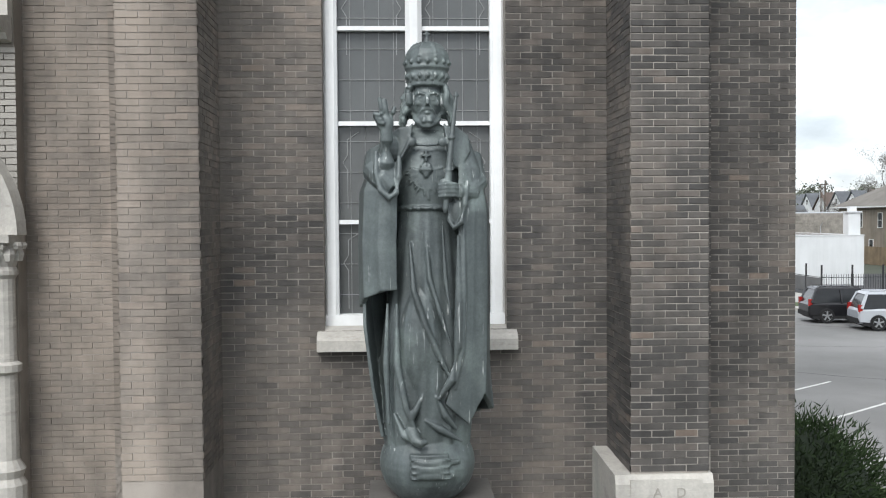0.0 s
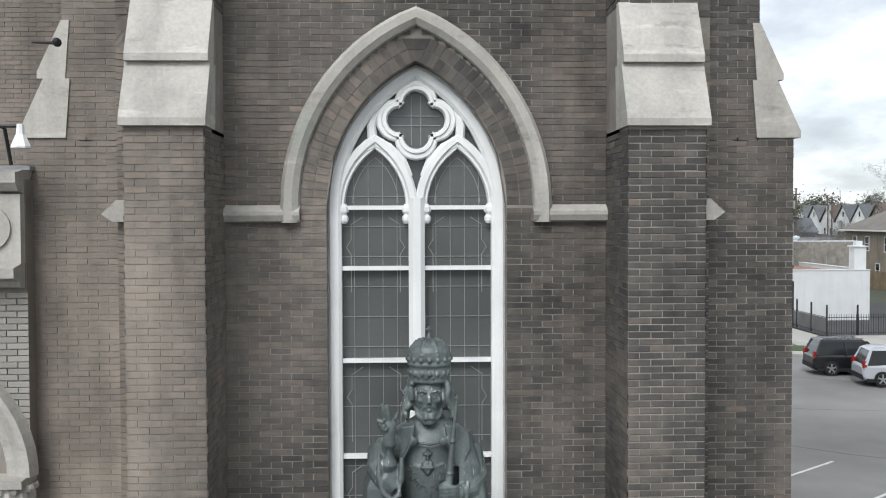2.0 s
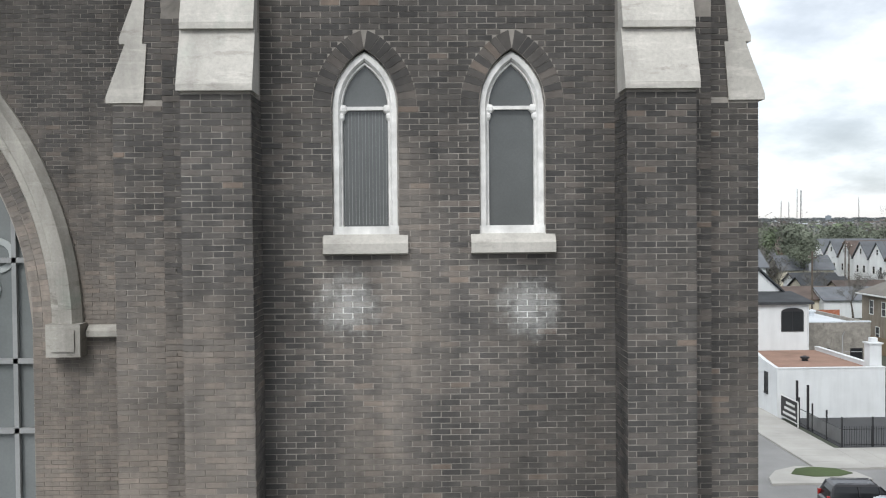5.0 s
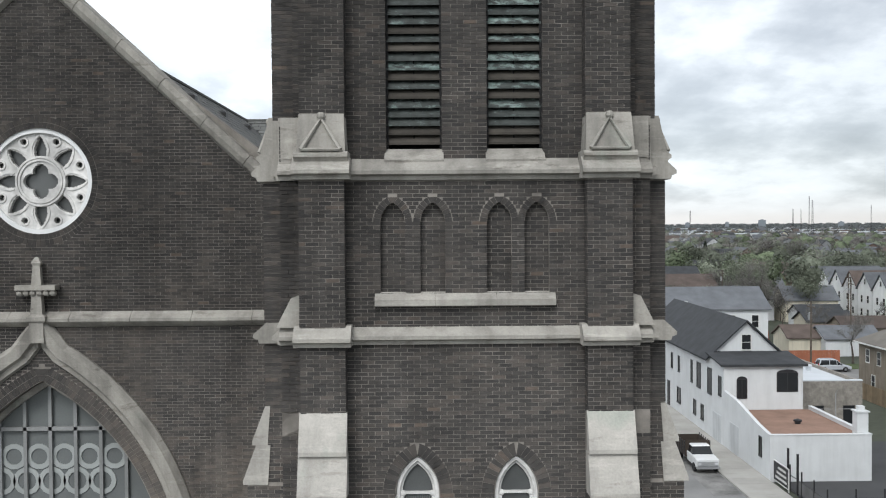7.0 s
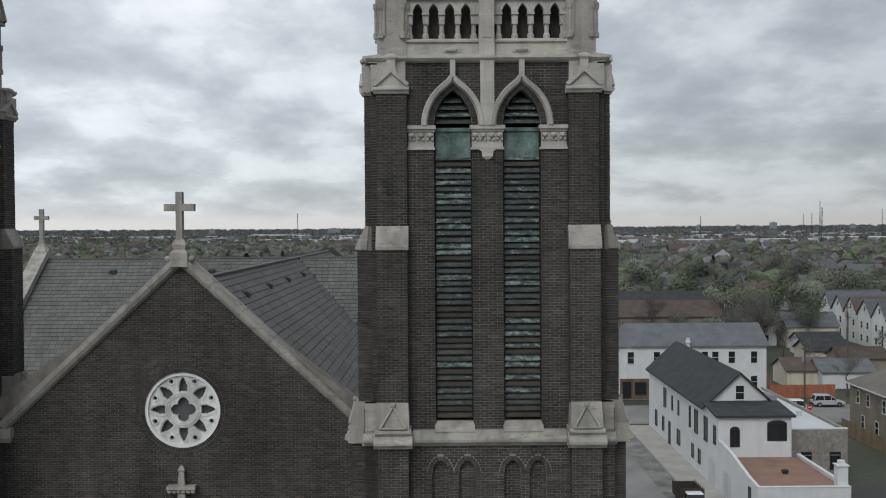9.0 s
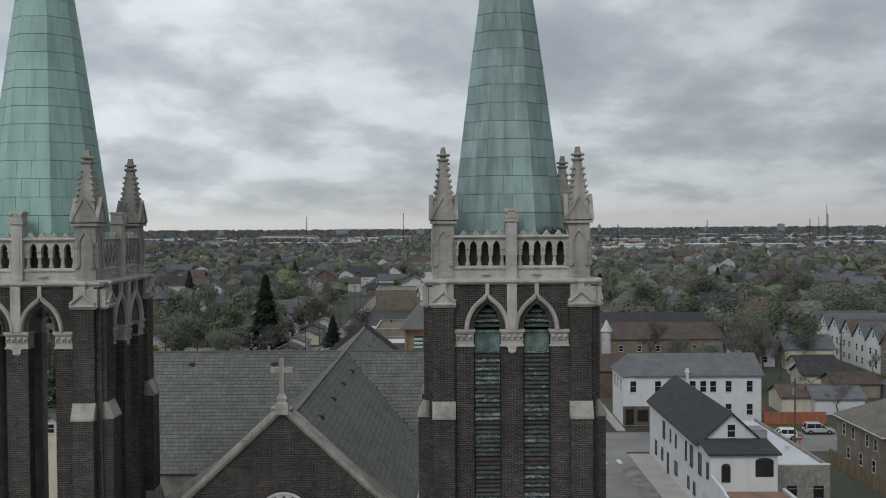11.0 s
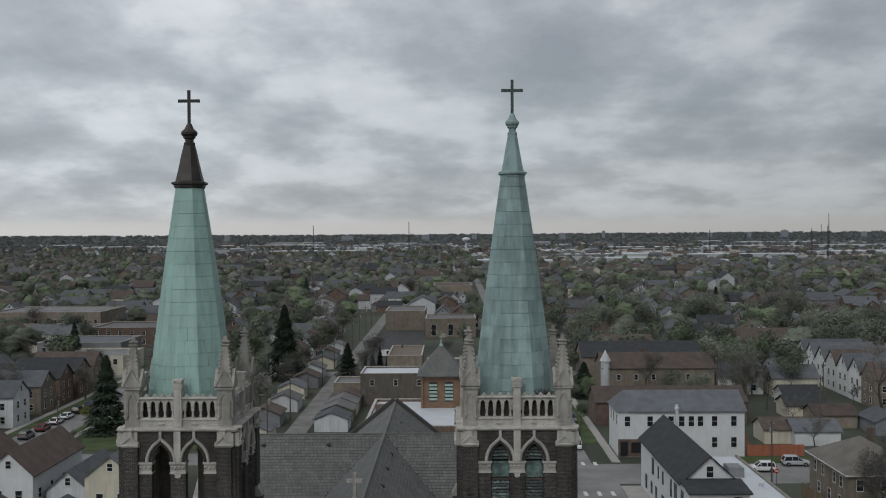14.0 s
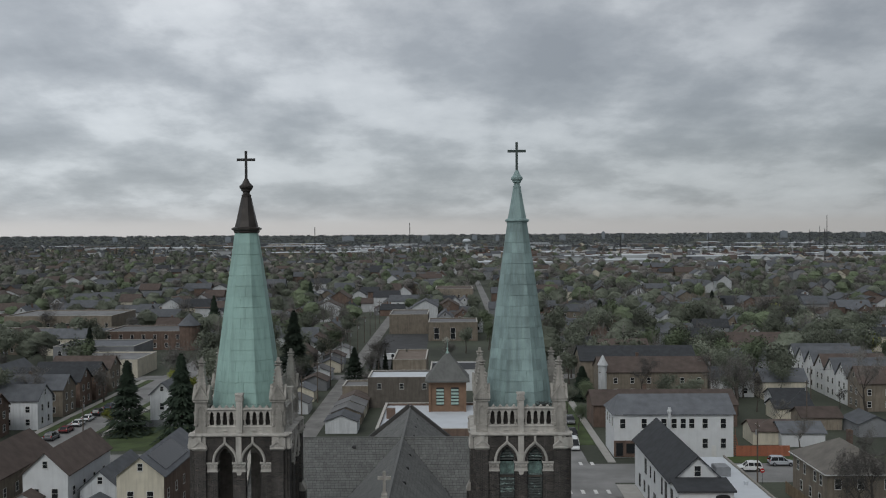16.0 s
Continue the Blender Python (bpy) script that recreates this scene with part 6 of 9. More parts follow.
back_r = [(NX + 6.5, RY, RZ - 5.2), (NX + 6.5, 40.6, RZ - 5.2), (NX, RY, RZ), (NX, 40.6, RZ)]


def above_cross(p):
    return p.z > RZ - 0.697 * abs(p.y - RY) - 0.05


def above_front(p):
    return p.y > RY or p.z > RZ - 0.9 * abs(p.x - NX) - 0.05


# the deck's dark colour paints shade into the gaps between shingles
deck = Mesh()
for e0, e1, t0, t1 in (front_l, front_r, cross_f, cross_b, back_l, back_r):
    deck.add([e0, e1, t1, t0], [(0, 1, 2, 3)])
roof = part("roof", deck, DARK_DECK, nave, "grey shingled cross roofs")
for sl, keep, w in ((front_l, above_cross, 0.3), (front_r, above_cross, 0.3), (cross_f, above_front, 0.3), (back_l, None, 0.6), (back_r, None, 0.6)):
    tagged(part("shingles", shingle_roof(*sl, keep=keep, width=w), SLATE, roof), kind="stuff")
tops = Mesh().box(NX - 0.1, NX + 0.1, 4.3, 40.6, RZ - 0.02, RZ + 0.05).box(-21.4, 4.4, RY - 0.1, RY + 0.1, RZ - 0.02, RZ + 0.05)
part("ridge_cap", tops, SLATE, roof)
for x, y in ((NX + 0.75, 9.0), (NX + 0.75, 13.5), (NX + 0.75, 18.0), (NX + 0.75, 22.5), (-17.5, 25.4), (-12.6, 25.4), (NX + 0.75, 30.0), (NX + 0.75, 34.0), (NX + 0.75, 38.0)):
    z = RZ - 0.9 * abs(x - NX) if abs(x - NX) < 3 else RZ - 0.697 * abs(y - RY)
    part("roof_vent", Mesh().loft([[(x + u * w, y + v * w, z + d - 0.5 * u * w * (d < 0.05)) for u, v in ((-1, -1), (1, -1), (1, 1), (-1, 1))] for w, d in ((0.17, -0.12), (0.17, 0.06), (0.10, 0.12))]), BLACKCAP, roof, "small dark roof vent")
verge = Mesh()
for s in (-1, 1):
    a, c = (NX, RZ + 0.1), (NX + s * 6.7, RZ - 5.26)
    verge.sweep([a, c], [(-0.30, 40.4), (0.22, 40.4), (0.22, 41.0), (-0.30, 41.0)])
part("back_verge", verge, plain("dark_verge", (0.06, 0.058, 0.055), 0.8), nave, "dark verge boards of the rear gable")
endw = Mesh()
for x0, x1 in ((-21.6, -21.2), (4.2, 4.6)):
    endw.extrude([(18.7, 0), (33.9, 0), (33.9, 19.5), (RY, RZ + 0.1), (18.7, 19.5)], x0, x1, "x")
endw.box(-21.2, 4.2, 18.9, 19.3, 0, 19.45).box(-21.2, 4.2, 33.3, 33.7, 0, 19.45)
endw.box(NX - 6.3, NX - 5.9, 33.7, 40.9, 0, 19.5).box(NX + 5.9, NX + 6.3, 33.7, 40.9, 0, 19.5)
endw.box(NX - 5.3, NX - 4.9, 4.4, 18.9, 0, 19.9).box(NX + 4.9, NX + 5.3, 4.4, 18.9, 0, 19.9)
endw.extrude([(NX - 5.9, 0), (NX + 5.9, 0), (NX + 5.9, 19.5), (NX, RZ - 0.1), (NX - 5.9, 19.5)], 40.5, 40.9, "y")
part("side_wall", endw, MORTAR, nave, "brick side walls")
for x in (-21.4, 4.4):
    tc = Mesh()
    pts = [(18.5, 19.5), (RY, RZ + 0.25), (34.1, 19.5)]
    for (ya, za), (yb, zb) in zip(pts, pts[1:]):
        tc.add([(x + dx, y, z + dz) for y, z in ((ya, za), (yb, zb)) for dx, dz in ((-0.35, -0.1), (0.35, -0.1), (0.35, 0.3), (-0.35, 0.3))], [(0, 1, 5, 4), (1, 2, 6, 5), (2, 3, 7, 6), (3, 0, 4, 7), (0, 3, 2, 1), (4, 5, 6, 7)])
    tc.loft([[(x + s * w, RY + t * w, z) for s, t in ((-1, -1), (1, -1), (1, 1), (-1, 1))] for w, z in ((0.35, 25.0), (0.3, 25.5), (0.14, 25.8), (0.1, 26.0))])
    tc.box(x - 0.1, x + 0.1, RY - 0.1, RY + 0.1, 25.9, 27.6).box(x - 0.36, x - 0.09, RY - 0.09, RY + 0.09, 27.05, 27.25).box(x + 0.09, x + 0.36, RY - 0.09, RY + 0.09, 27.05, 27.25)
    part("transept_coping", tc, LIME_DARK, nave, "limestone coping with a cross")

# the porch at the foot of the nave, beside the right tower's buttress
porch = thing("church_porch", "pale stone-trimmed brick porch with a round-shafted arch", "porch")
PBRICK = plain("pale_brick", (0.34, 0.32, 0.29), 0.88, var=0.15, scale=1.0, fine=40, island=0.2)
pw = Mesh().box(-12.9, -4.02, 0.12, 0.5, 0, 8.1).box(-12.9, -4.02, 0.5, NY, 8.0, 8.1)
part("wall", pw, MORTAR, porch)
wb = Bricks()
wb.lay(-5.6, -4.0, 5.05, 7.0, 0.10, lambda z: [(-9, -4.02 - 0.95 + arch_half(z - 5.05, 0.95, 1.2) if z < 6.25 else -9)])
tagged(part("brickwork", wb.data("porch_bricks", PBRICK), PBRICK, porch, "pale brick spandrel"), kind="stuff")
ps = Mesh()
ps.extrude([(0.10, 6.98), (-0.02, 7.0), (-0.06, 7.06), (-0.20, 7.10), (-0.20, 7.2), (0.0, 7.24), (0.1, 7.24)], -12.9, -4.03, "x")
ps.box(-12.9, -4.03, 0.0, 0.12, 7.24, 7.95)
ps.extrude([(0.1, 7.95), (-0.05, 7.98), (-0.12, 8.06), (-0.12, 8.16), (0.1, 8.2), (0.4, 8.2)], -12.9, -4.03, "x")
for dx in (-4.35, -4.9):
    ps.sweep(circle(dx, 7.6, 0.2, n=16)[:-1], [(-0.03, -0.03), (0.03, -0.03), (0.03, 0.02), (-0.03, 0.02)], True)
arc = arch_path(-5.27, 5.05, 1.25, 1.3, 14)
ps.sweep(arc, [(-0.10, 0.0), (0.0, -0.05), (0.06, -0.05), (0.1, 0.1), (-0.10, 0.1)])
ps.sweep(arch_path(-5.27, 5.05, 1.12, 1.16, 14), [(-0.10, 0.1), (-0.06, 0.02), (0.04, 0.02), (0.06, 0.15), (-0.10, 0.15)])
part("stone_trim", ps, LIME, porch, "pale carved limestone trim")
col = Mesh()
col.lathe([(0.20, 0.6), (0.20, 2.55), (0.16, 2.62), (0.19, 2.70), (0.13, 2.8), (0.125, 3.66), (0.17, 3.69), (0.17, 3.76), (0.125, 3.79), (0.12, 4.62), (0.15, 4.66), (0.15, 4.7), (0.13, 4.74), (0.2, 4.98)], 16, -4.14, 0.02)
for i in range(8):
    a = 2 * math.pi * i / 8
    col.ball((-4.14 + 0.16 * math.cos(a), 0.02 + 0.16 * math.sin(a), 4.86), (0.06, 0.06, 0.09), 6, 4)
    col.ball((-4.14 + 0.19 * math.cos(a + 0.4), 0.02 + 0.19 * math.sin(a + 0.4), 4.95), (0.05, 0.05, 0.05), 6, 4)
col.box(-4.38, -3.98, -0.22, 0.2, 4.98, 5.06)
part("column", col, LIME, porch, "pale stone shaft with a leafy capital", smooth=False)
part("door", Mesh().box(-6.4, -4.25, 0.06, 0.11, 0, 4.9), plain("dark_red_door", (0.055, 0.030, 0.028), 0.6), porch, "dark door leaf")
part("flat_roof", Mesh().box(-12.9, -4.0, 0.2, NY, 8.2, 8.24), plain("grey_membrane", (0.33, 0.35, 0.36), 0.6), porch, "pale grey flat roof")
flood = thing("floodlight", "twin white reflector floodlights on a bracket", "floodlight", -4.15, -0.15, 8.5)
part("bracket", Mesh().tube([(-0.2, 0, 0.12), (0.2, 0, 0.12)], [0.02, 0.02], 6).tube([(0, 0.25, -0.25), (0, 0.1, 0.1), (0, 0, 0.12)], [0.02, 0.02, 0.02], 6), BLACKCAP, flood)
for s in (-1, 1):
    part("lamp_head", Mesh().loft([[(s * 0.2 + r * math.cos(k * 0.785), -0.02 + r * math.sin(k * 0.785), z) for k in range(8)] for r, z in ((0.035, 0.14), (0.045, 0.04), (0.10, -0.08), (0.10, -0.1))]), WHITE, flood, "white cone reflector")

# a small camera on the buttress cap, and twigs lodged on the parapet
cctv = thing("security_camera", "small black security camera on the stone cap", "camera", -3.48, -0.42, 9.40)
part("body", Mesh().ball((0, -0.04, 0), (0.042, 0.07, 0.045), 12, 8), BLACKCAP, cctv)
part("arm", Mesh().tube([(0, 0.0, 0.0), (-0.06, 0.1, 0.02), (-0.3, 0.14, 0.03)], [0.02, 0.02, 0.012], 8), BLACKCAP, cctv)
rng = random.Random(15)
tuft = Mesh()
for _ in range(110):
    p = Vector((rng.uniform(-0.45, 0.35), rng.uniform(0, 0.25), 0))
    d = Vector((rng.gauss(0, 0.8), rng.gauss(0, 0.5), abs(rng.gauss(0, 0.7)) + 0.1)).normalized()
    tuft.tube([tuple(p), tuple(p + d * rng.uniform(0.1, 0.3)), tuple(p + d * 0.3 + Vector((rng.gauss(0, 0.08), 0, 0.02)))], [0.008, 0.006, 0.003], 3)
nest = solo("twig_tuft", tuft, SOOT, "dry dark twigs lodged behind the parapet", "twigs")
nest.location = (1.45, 0.68, 32.26)

# ---- the ground, streets and yards ----


def ground_z(d):
    return 0.0 if d < 1500 else 15.5 * ((d - 1500) / 3300) ** 1.15


g = Mesh()
rads = [0.5, 60, 130, 220, 400, 700, 1100, 1500, 2000, 2600, 3300, 4000, 4850]
g.loft([[(r * math.cos(2 * math.pi * i / 72), r * math.sin(2 * math.pi * i / 72), ground_z(r) - 0.03) for i in range(72)] for r in rads], ends=False)
g.add([(0.5 * math.cos(2 * math.pi * i / 72), 0.5 * math.sin(2 * math.pi * i / 72), -0.03) for i in range(72)], [tuple(range(72))])
solo("ground", g, EARTH, "flat town ground of lawns and bare earth", "ground", "structure")


def slab(name, x0, x1, y0, y1, z0, z1, mat_, label, category):
    return solo(name, Mesh().box(x0, x1, y0, y1, z0, z1), mat_, label, category, "structure")


slab("parking_lot", 5.0, 75, -30, 46.5, -0.2, 0.006, ASPHALT, "worn grey asphalt church parking lot", "parking lot")
slab("road", 9.0, 23.0, 46.5, 122, -0.2, 0.004, ASPHALT, "grey asphalt side street", "road")
slab("road", 10.0, 20.5, 122, 240, -0.2, 0.004, ASPHALT, "grey asphalt side street", "road")
slab("lawn", 20.6, 24.0, 138, 226, -0.2, 0.06, GRASS, "grass strip between kerb and pavement", "lawn")
slab("worn_strip", 20.6, 22.9, 58, 100, -0.2, 0.009, plain("patched_asphalt", (0.20, 0.196, 0.188), 0.92, var=0.5, scale=0.45, fine=5, bump=0.4), "cracked and patched asphalt strip at the kerb", "road")
slab("road", 12.8, 17.2, 240, 900, -0.2, 0.004, ASPHALT, "narrower tree-lined side street", "road")
slab("road", 23.0, 420, 108.5, 122.0, -0.2, 0.005, ASPHALT, "grey asphalt cross street", "road")
slab("road", -420, 9.0, 122.0, 131.0, -0.2, 0.005, ASPHALT, "grey asphalt cross street", "road")
slab("road", -90.5, -81, 100, 800, -0.2, 0.007, ASPHALT, "residential street with parked cars", "road")
slab("road", -37.2, -32.9, 131, 700, -0.2, 0.008, plain("alley_concrete", (0.20, 0.195, 0.185), 0.9, var=0.3, scale=0.25), "pale concrete alley", "road")
slab("road", 104, 113, 118.5, 700, -0.2, 0.007, ASPHALT, "residential street", "road")
slab("road", -420, 420, 226, 235, -0.2, 0.003, ASPHALT, "cross street among trees", "road")
slab("forecourt", -60, 9, -70, -12, -0.2, 0.004, ASPHALT, "street in front of the church", "road")
slab("yard", 26.9, 60, 52.0, 76.0, -0.2, 0.01, TAR, "fresh black asphalt yard behind an iron fence", "yard")
slab("yard", -31.9, -14, 248, 349, -0.2, 0.01, TAR, "dark asphalt car park", "yard")
slab("lawn", 5.0, 9.0, -6, 46, -0.2, 0.02, GRASS, "narrow strip of grass", "lawn")
slab("lawn", 46, 100, 122.3, 127.2, -0.2, 0.05, GRASS, "green grass verge", "lawn")
slab("lawn", -80.8, -50, 134, 175, -0.2, 0.04, GRASS, "green lawn with fir trees", "lawn")


def pavement(name, x0, x1, y0, y1, step, along):
    """A concrete walk of separate flags, a kerb's height over the road."""
    walk_ = solo(name, Mesh().box(x0, x1, y0, y1, -0.2, 0.10), CONCRETE, "pale concrete pavement with kerb", "pavement", "structure")
    n = int(((y1 - y0) if along == "y" else (x1 - x0)) / step)
    for i in range(min(n, 60)):
        if along == "y":
            key, w, d = f"flag{x1 - x0:.2f}_{step}", x1 - x0, step
            at = (x0, y0 + i * step)
        else:
            key, w, d = f"flag{y1 - y0:.2f}x{step}", step, y1 - y0
            at = (x0 + i * step, y0)
        part("paving_flag", lambda: Mesh().box(0.01, w - 0.01, 0.01, d - 0.01, -0.02, 0.125), CONCRETE, walk_, key=key).location = (*at, 0)
    return walk_


pavement("pavement", 23.0, 26.2, 46.5, 107.0, 1.6, "y")
pavement("pavement", 26.2, 75, 46.6, 51.6, 1.6, "x")
pavement("pavement", 24.1, 25.6, 123.0, 226, 1.8, "y")
slab("verge", -80.9, -79.2, 131, 226, -0.2, 0.08, GRASS, "grass verge beside the kerb", "lawn")
slab("verge", -92.6, -90.6, 100, 226, -0.2, 0.08, GRASS, "grass verge beside the kerb", "lawn")
pavement("pavement", -79.1, -77.6, 131, 226, 1.8, "y")
pavement("pavement", -94.2, -92.7, 100, 226, 1.8, "y")
isl = Mesh()
isl.extrude([(19.2 + 6.0 * u, 43.3 + 3.8 * v) for u, v in ((0.0, 0.0), (0.05, 0.35), (0.2, 0.75), (0.45, 1.0), (0.75, 0.95), (0.95, 0.6), (1.0, 0.2), (0.8, 0.0))], -0.1, 0.13, "z")
solo("kerb_island", isl, CONCRETE, "concrete kerbed traffic island", "kerb", "structure")
isg = Mesh()
isg.extrude([(21.0 + 3.6 * u, 44.6 + 2.2 * v) for u, v in ((0.0, 0.3), (0.2, 0.85), (0.5, 1.0), (0.85, 0.8), (1.0, 0.3), (0.7, 0.0), (0.3, 0.0))], 0.1, 0.16, "z")
solo("island_grass", isg, GRASS, "patchy grass on the traffic island", "grass", "stuff")


def stripe(x0, y0, x1, y1, w=0.1):
    d = Vector((x1 - x0, y1 - y0)).normalized()
    n = Vector((-d.y, d.x)) * w / 2
    m = Mesh().extrude([(x0 + n.x, y0 + n.y), (x1 + n.x, y1 + n.y), (x1 - n.x, y1 - n.y), (x0 - n.x, y0 - n.y)], 0.007, 0.012, "z")
    solo("parking_line", m, PAINTLINE, "worn white parking line on asphalt", "road marking", "structure", group="parking lines")


for i in range(-2, 8):
    o = 3.6 * i
    stripe(8.4 + 0.0, 12.6 + o, 13.3, 16.6 + o)
stripe(13.3, -8, 13.4, -4)
for y0 in (101.5, 121.0):
    for i in range(6):
        stripe(10.6 + 2.1 * i, y0, 10.6 + 2.1 * i, y0 + 2.4, 0.6)
crack = Mesh()
for pts in (((11, 24), (15, 20.5), (17, 19.2), (22, 14.5), (28, 10)), ((10, 31), (16, 28.6), (24, 27)), ((14, 42), (18, 37), (26, 30)), ((15, 60), (14.5, 75), (16, 95))):
    for (xa, ya), (xb, yb) in zip(pts, pts[1:]):
        for k in range(6):
            a, c = k / 6, (k + 1) / 6
            j = lambda t: 0.18 * math.sin(9.1 * t + xa) + 0.1 * math.sin(23 * t + ya)
            p, q = (xa + (xb - xa) * a + j(a), ya + (yb - ya) * a), (xa + (xb - xa) * c + j(c), ya + (yb - ya) * c)
            crack.extrude([(p[0] - 0.03, p[1]), (p[0] + 0.03, p[1]), (q[0] + 0.03, q[1]), (q[0] - 0.03, q[1])], 0.004, 0.0085, "z")
solo("tar_seam", crack, TAR, "tar-filled cracks in the asphalt", "road marking", "structure")

# ---- buildings ----
W_WHITE = plain("white_render", (0.59, 0.605, 0.61), 0.8, var=0.06, scale=0.7, fine=20, streak=0.05)
W_ROW = plain("pale_row_siding", (0.74, 0.75, 0.74), 0.75, var=0.08, scale=0.5, fine=15, streak=0.06, each=0.2)
W_SIDING = plain("white_siding", (0.62, 0.64, 0.65), 0.75, var=0.10, scale=0.5, fine=15, streak=0.15, each=0.25)
W_CREAM = plain("cream_siding", (0.56, 0.52, 0.42), 0.75, var=0.10, scale=0.5, streak=0.15)
W_TAN = plain("tan_brick", (0.255, 0.218, 0.172), 0.88, var=0.2, scale=0.6, fine=18, streak=0.2, each=0.3)
W_RED = plain("red_brown_brick", (0.175, 0.122, 0.096), 0.88, var=0.25, scale=0.6, fine=18, streak=0.2, each=0.3)
W_BROWN = plain("brown_grey_brick", (0.150, 0.132, 0.112), 0.88, var=0.22, scale=0.6, fine=18, streak=0.2, each=0.2)
R_TAUPE = plain("faded_brown_roll_roof", (0.165, 0.132, 0.108), 0.9, var=0.2, scale=0.4, fine=6)
W_STONE = plain("rubble_stone", (0.27, 0.25, 0.22), 0.9, var=0.30, scale=2.2, fine=9, bump=0.6)
W_GREY = plain("grey_siding", (0.25, 0.26, 0.27), 0.8, var=0.15, scale=0.5, each=0.35)
R_DARK = plain("charcoal_shingle", (0.040, 0.043, 0.047), 0.9, var=0.25, scale=0.8, fine=9)
R_GREY = plain("grey_asphalt_shingle", (0.13, 0.138, 0.15), 0.9, var=0.2, scale=0.6, fine=9, each=0.35)
R_BROWN = plain("brown_shingle", (0.112, 0.086, 0.074), 0.9, var=0.25, scale=0.6, fine=9, each=0.3)
R_RED = plain("rusty_roll_roof", (0.25, 0.155, 0.115), 0.9, var=0.2, scale=0.6, fine=9)
R_WHITE = plain("white_membrane", (0.54, 0.57, 0.60), 0.6, var=0.07, scale=0.4)
R_FLAT = plain("grey_roll_roof", (0.20, 0.20, 0.20), 0.9, var=0.25, scale=0.2, each=0.4)
PANE = plain("house_glass", (0.020, 0.022, 0.024), 0.15, var=0.2, scale=1, spec=0.35, bump=0.02)
TRIM = plain("window_trim", (0.60, 0.60, 0.58), 0.6, var=0.08)
BLACK = plain("black_metal", (0.018, 0.018, 0.020), 0.5, var=0.2)
WOOD = plain("fence_wood", (0.24, 0.18, 0.115), 0.85, var=0.2, scale=1.5, fine=14, each=0.25)
RUST = plain("orange_fence", (0.36, 0.13, 0.075), 0.8, var=0.12, scale=0.8, each=0.15)


def wall_window(parent, x, y, z, w, h, turn=0.0, dark=False, arched=False):
    """A window on a house wall: frame, sill and pane; turn 0 faces -y."""
    def fr():
        b = Mesh()
        t = 0.07
        b.box(-w / 2 - t, -w / 2, -0.06, 0.05, -t, h + t).box(w / 2, w / 2 + t, -0.06, 0.05, -t, h + t)
        b.box(-w / 2, w / 2, -0.06, 0.05, h, h + t).box(-w / 2 - t, w / 2 + t, -0.10, 0.05, -t - 0.03, 0.0)
        if not dark:
            b.box(-w / 2, w / 2, -0.045, 0.0, h / 2 - 0.025, h / 2 + 0.025)
        return b
    k = f"win{w:.2f}_{h:.2f}_{dark}"
    f = part("window", fr, BLACK if dark else TRIM, parent, key=k)
    f.matrix_basis = pose(x, y, z, 0, 0, turn)
    part("pane", lambda: Mesh().box(-w / 2, w / 2, -0.02, 0.04, 0, h), PANE, f, key=k + "p")
    return f


def arched_window(parent, x, y, z, w, h):
    """A black-framed window with a low segmental head, facing -y."""
    def ring(k):
        return [(-w / 2 - k, -k), (w / 2 + k, -k)] + [((w / 2 + k) * math.cos(math.pi * i / 10), h * 0.84 + (h * 0.16 + k) * math.sin(math.pi * i / 10)) for i in range(11)]
    f = part("window", lambda: Mesh().extrude(ring(0.06), -0.05, 0.03, "y"), BLACK, parent, key=f"awin{w}_{h}")
    f.matrix_basis = pose(x, y, z)
    for s in (-1, 1):
        part("pane", lambda s=s: Mesh().box(min(s * 0.03, s * (w / 2 - 0.03)), max(s * 0.03, s * (w / 2 - 0.03)), -0.065, -0.045, 0.05, h * 0.86), PANE, f, key=f"apane{w}_{h}_{s}")
    return f


def gabled(w, d, h, rise, over=0.35, thick=0.16):
    """Wall body and roof of a gabled house, ridge along y, front at y=0, centred on x."""
    body = Mesh().extrude([(-w / 2, 0), (w / 2, 0), (w / 2, h), (0, h + rise), (-w / 2, h)], 0, d, "y")
    roof_ = Mesh()
    for s in (-1, 1):
        k = rise / (w / 2)
        roof_.extrude([(0, h + rise + 0.02), (s * (w / 2 + over), h - over * k + 0.02), (s * (w / 2 + over), h - over * k + 0.02 + thick), (0, h + rise + 0.02 + thick)], -over, d + over, "y")
    return body, roof_


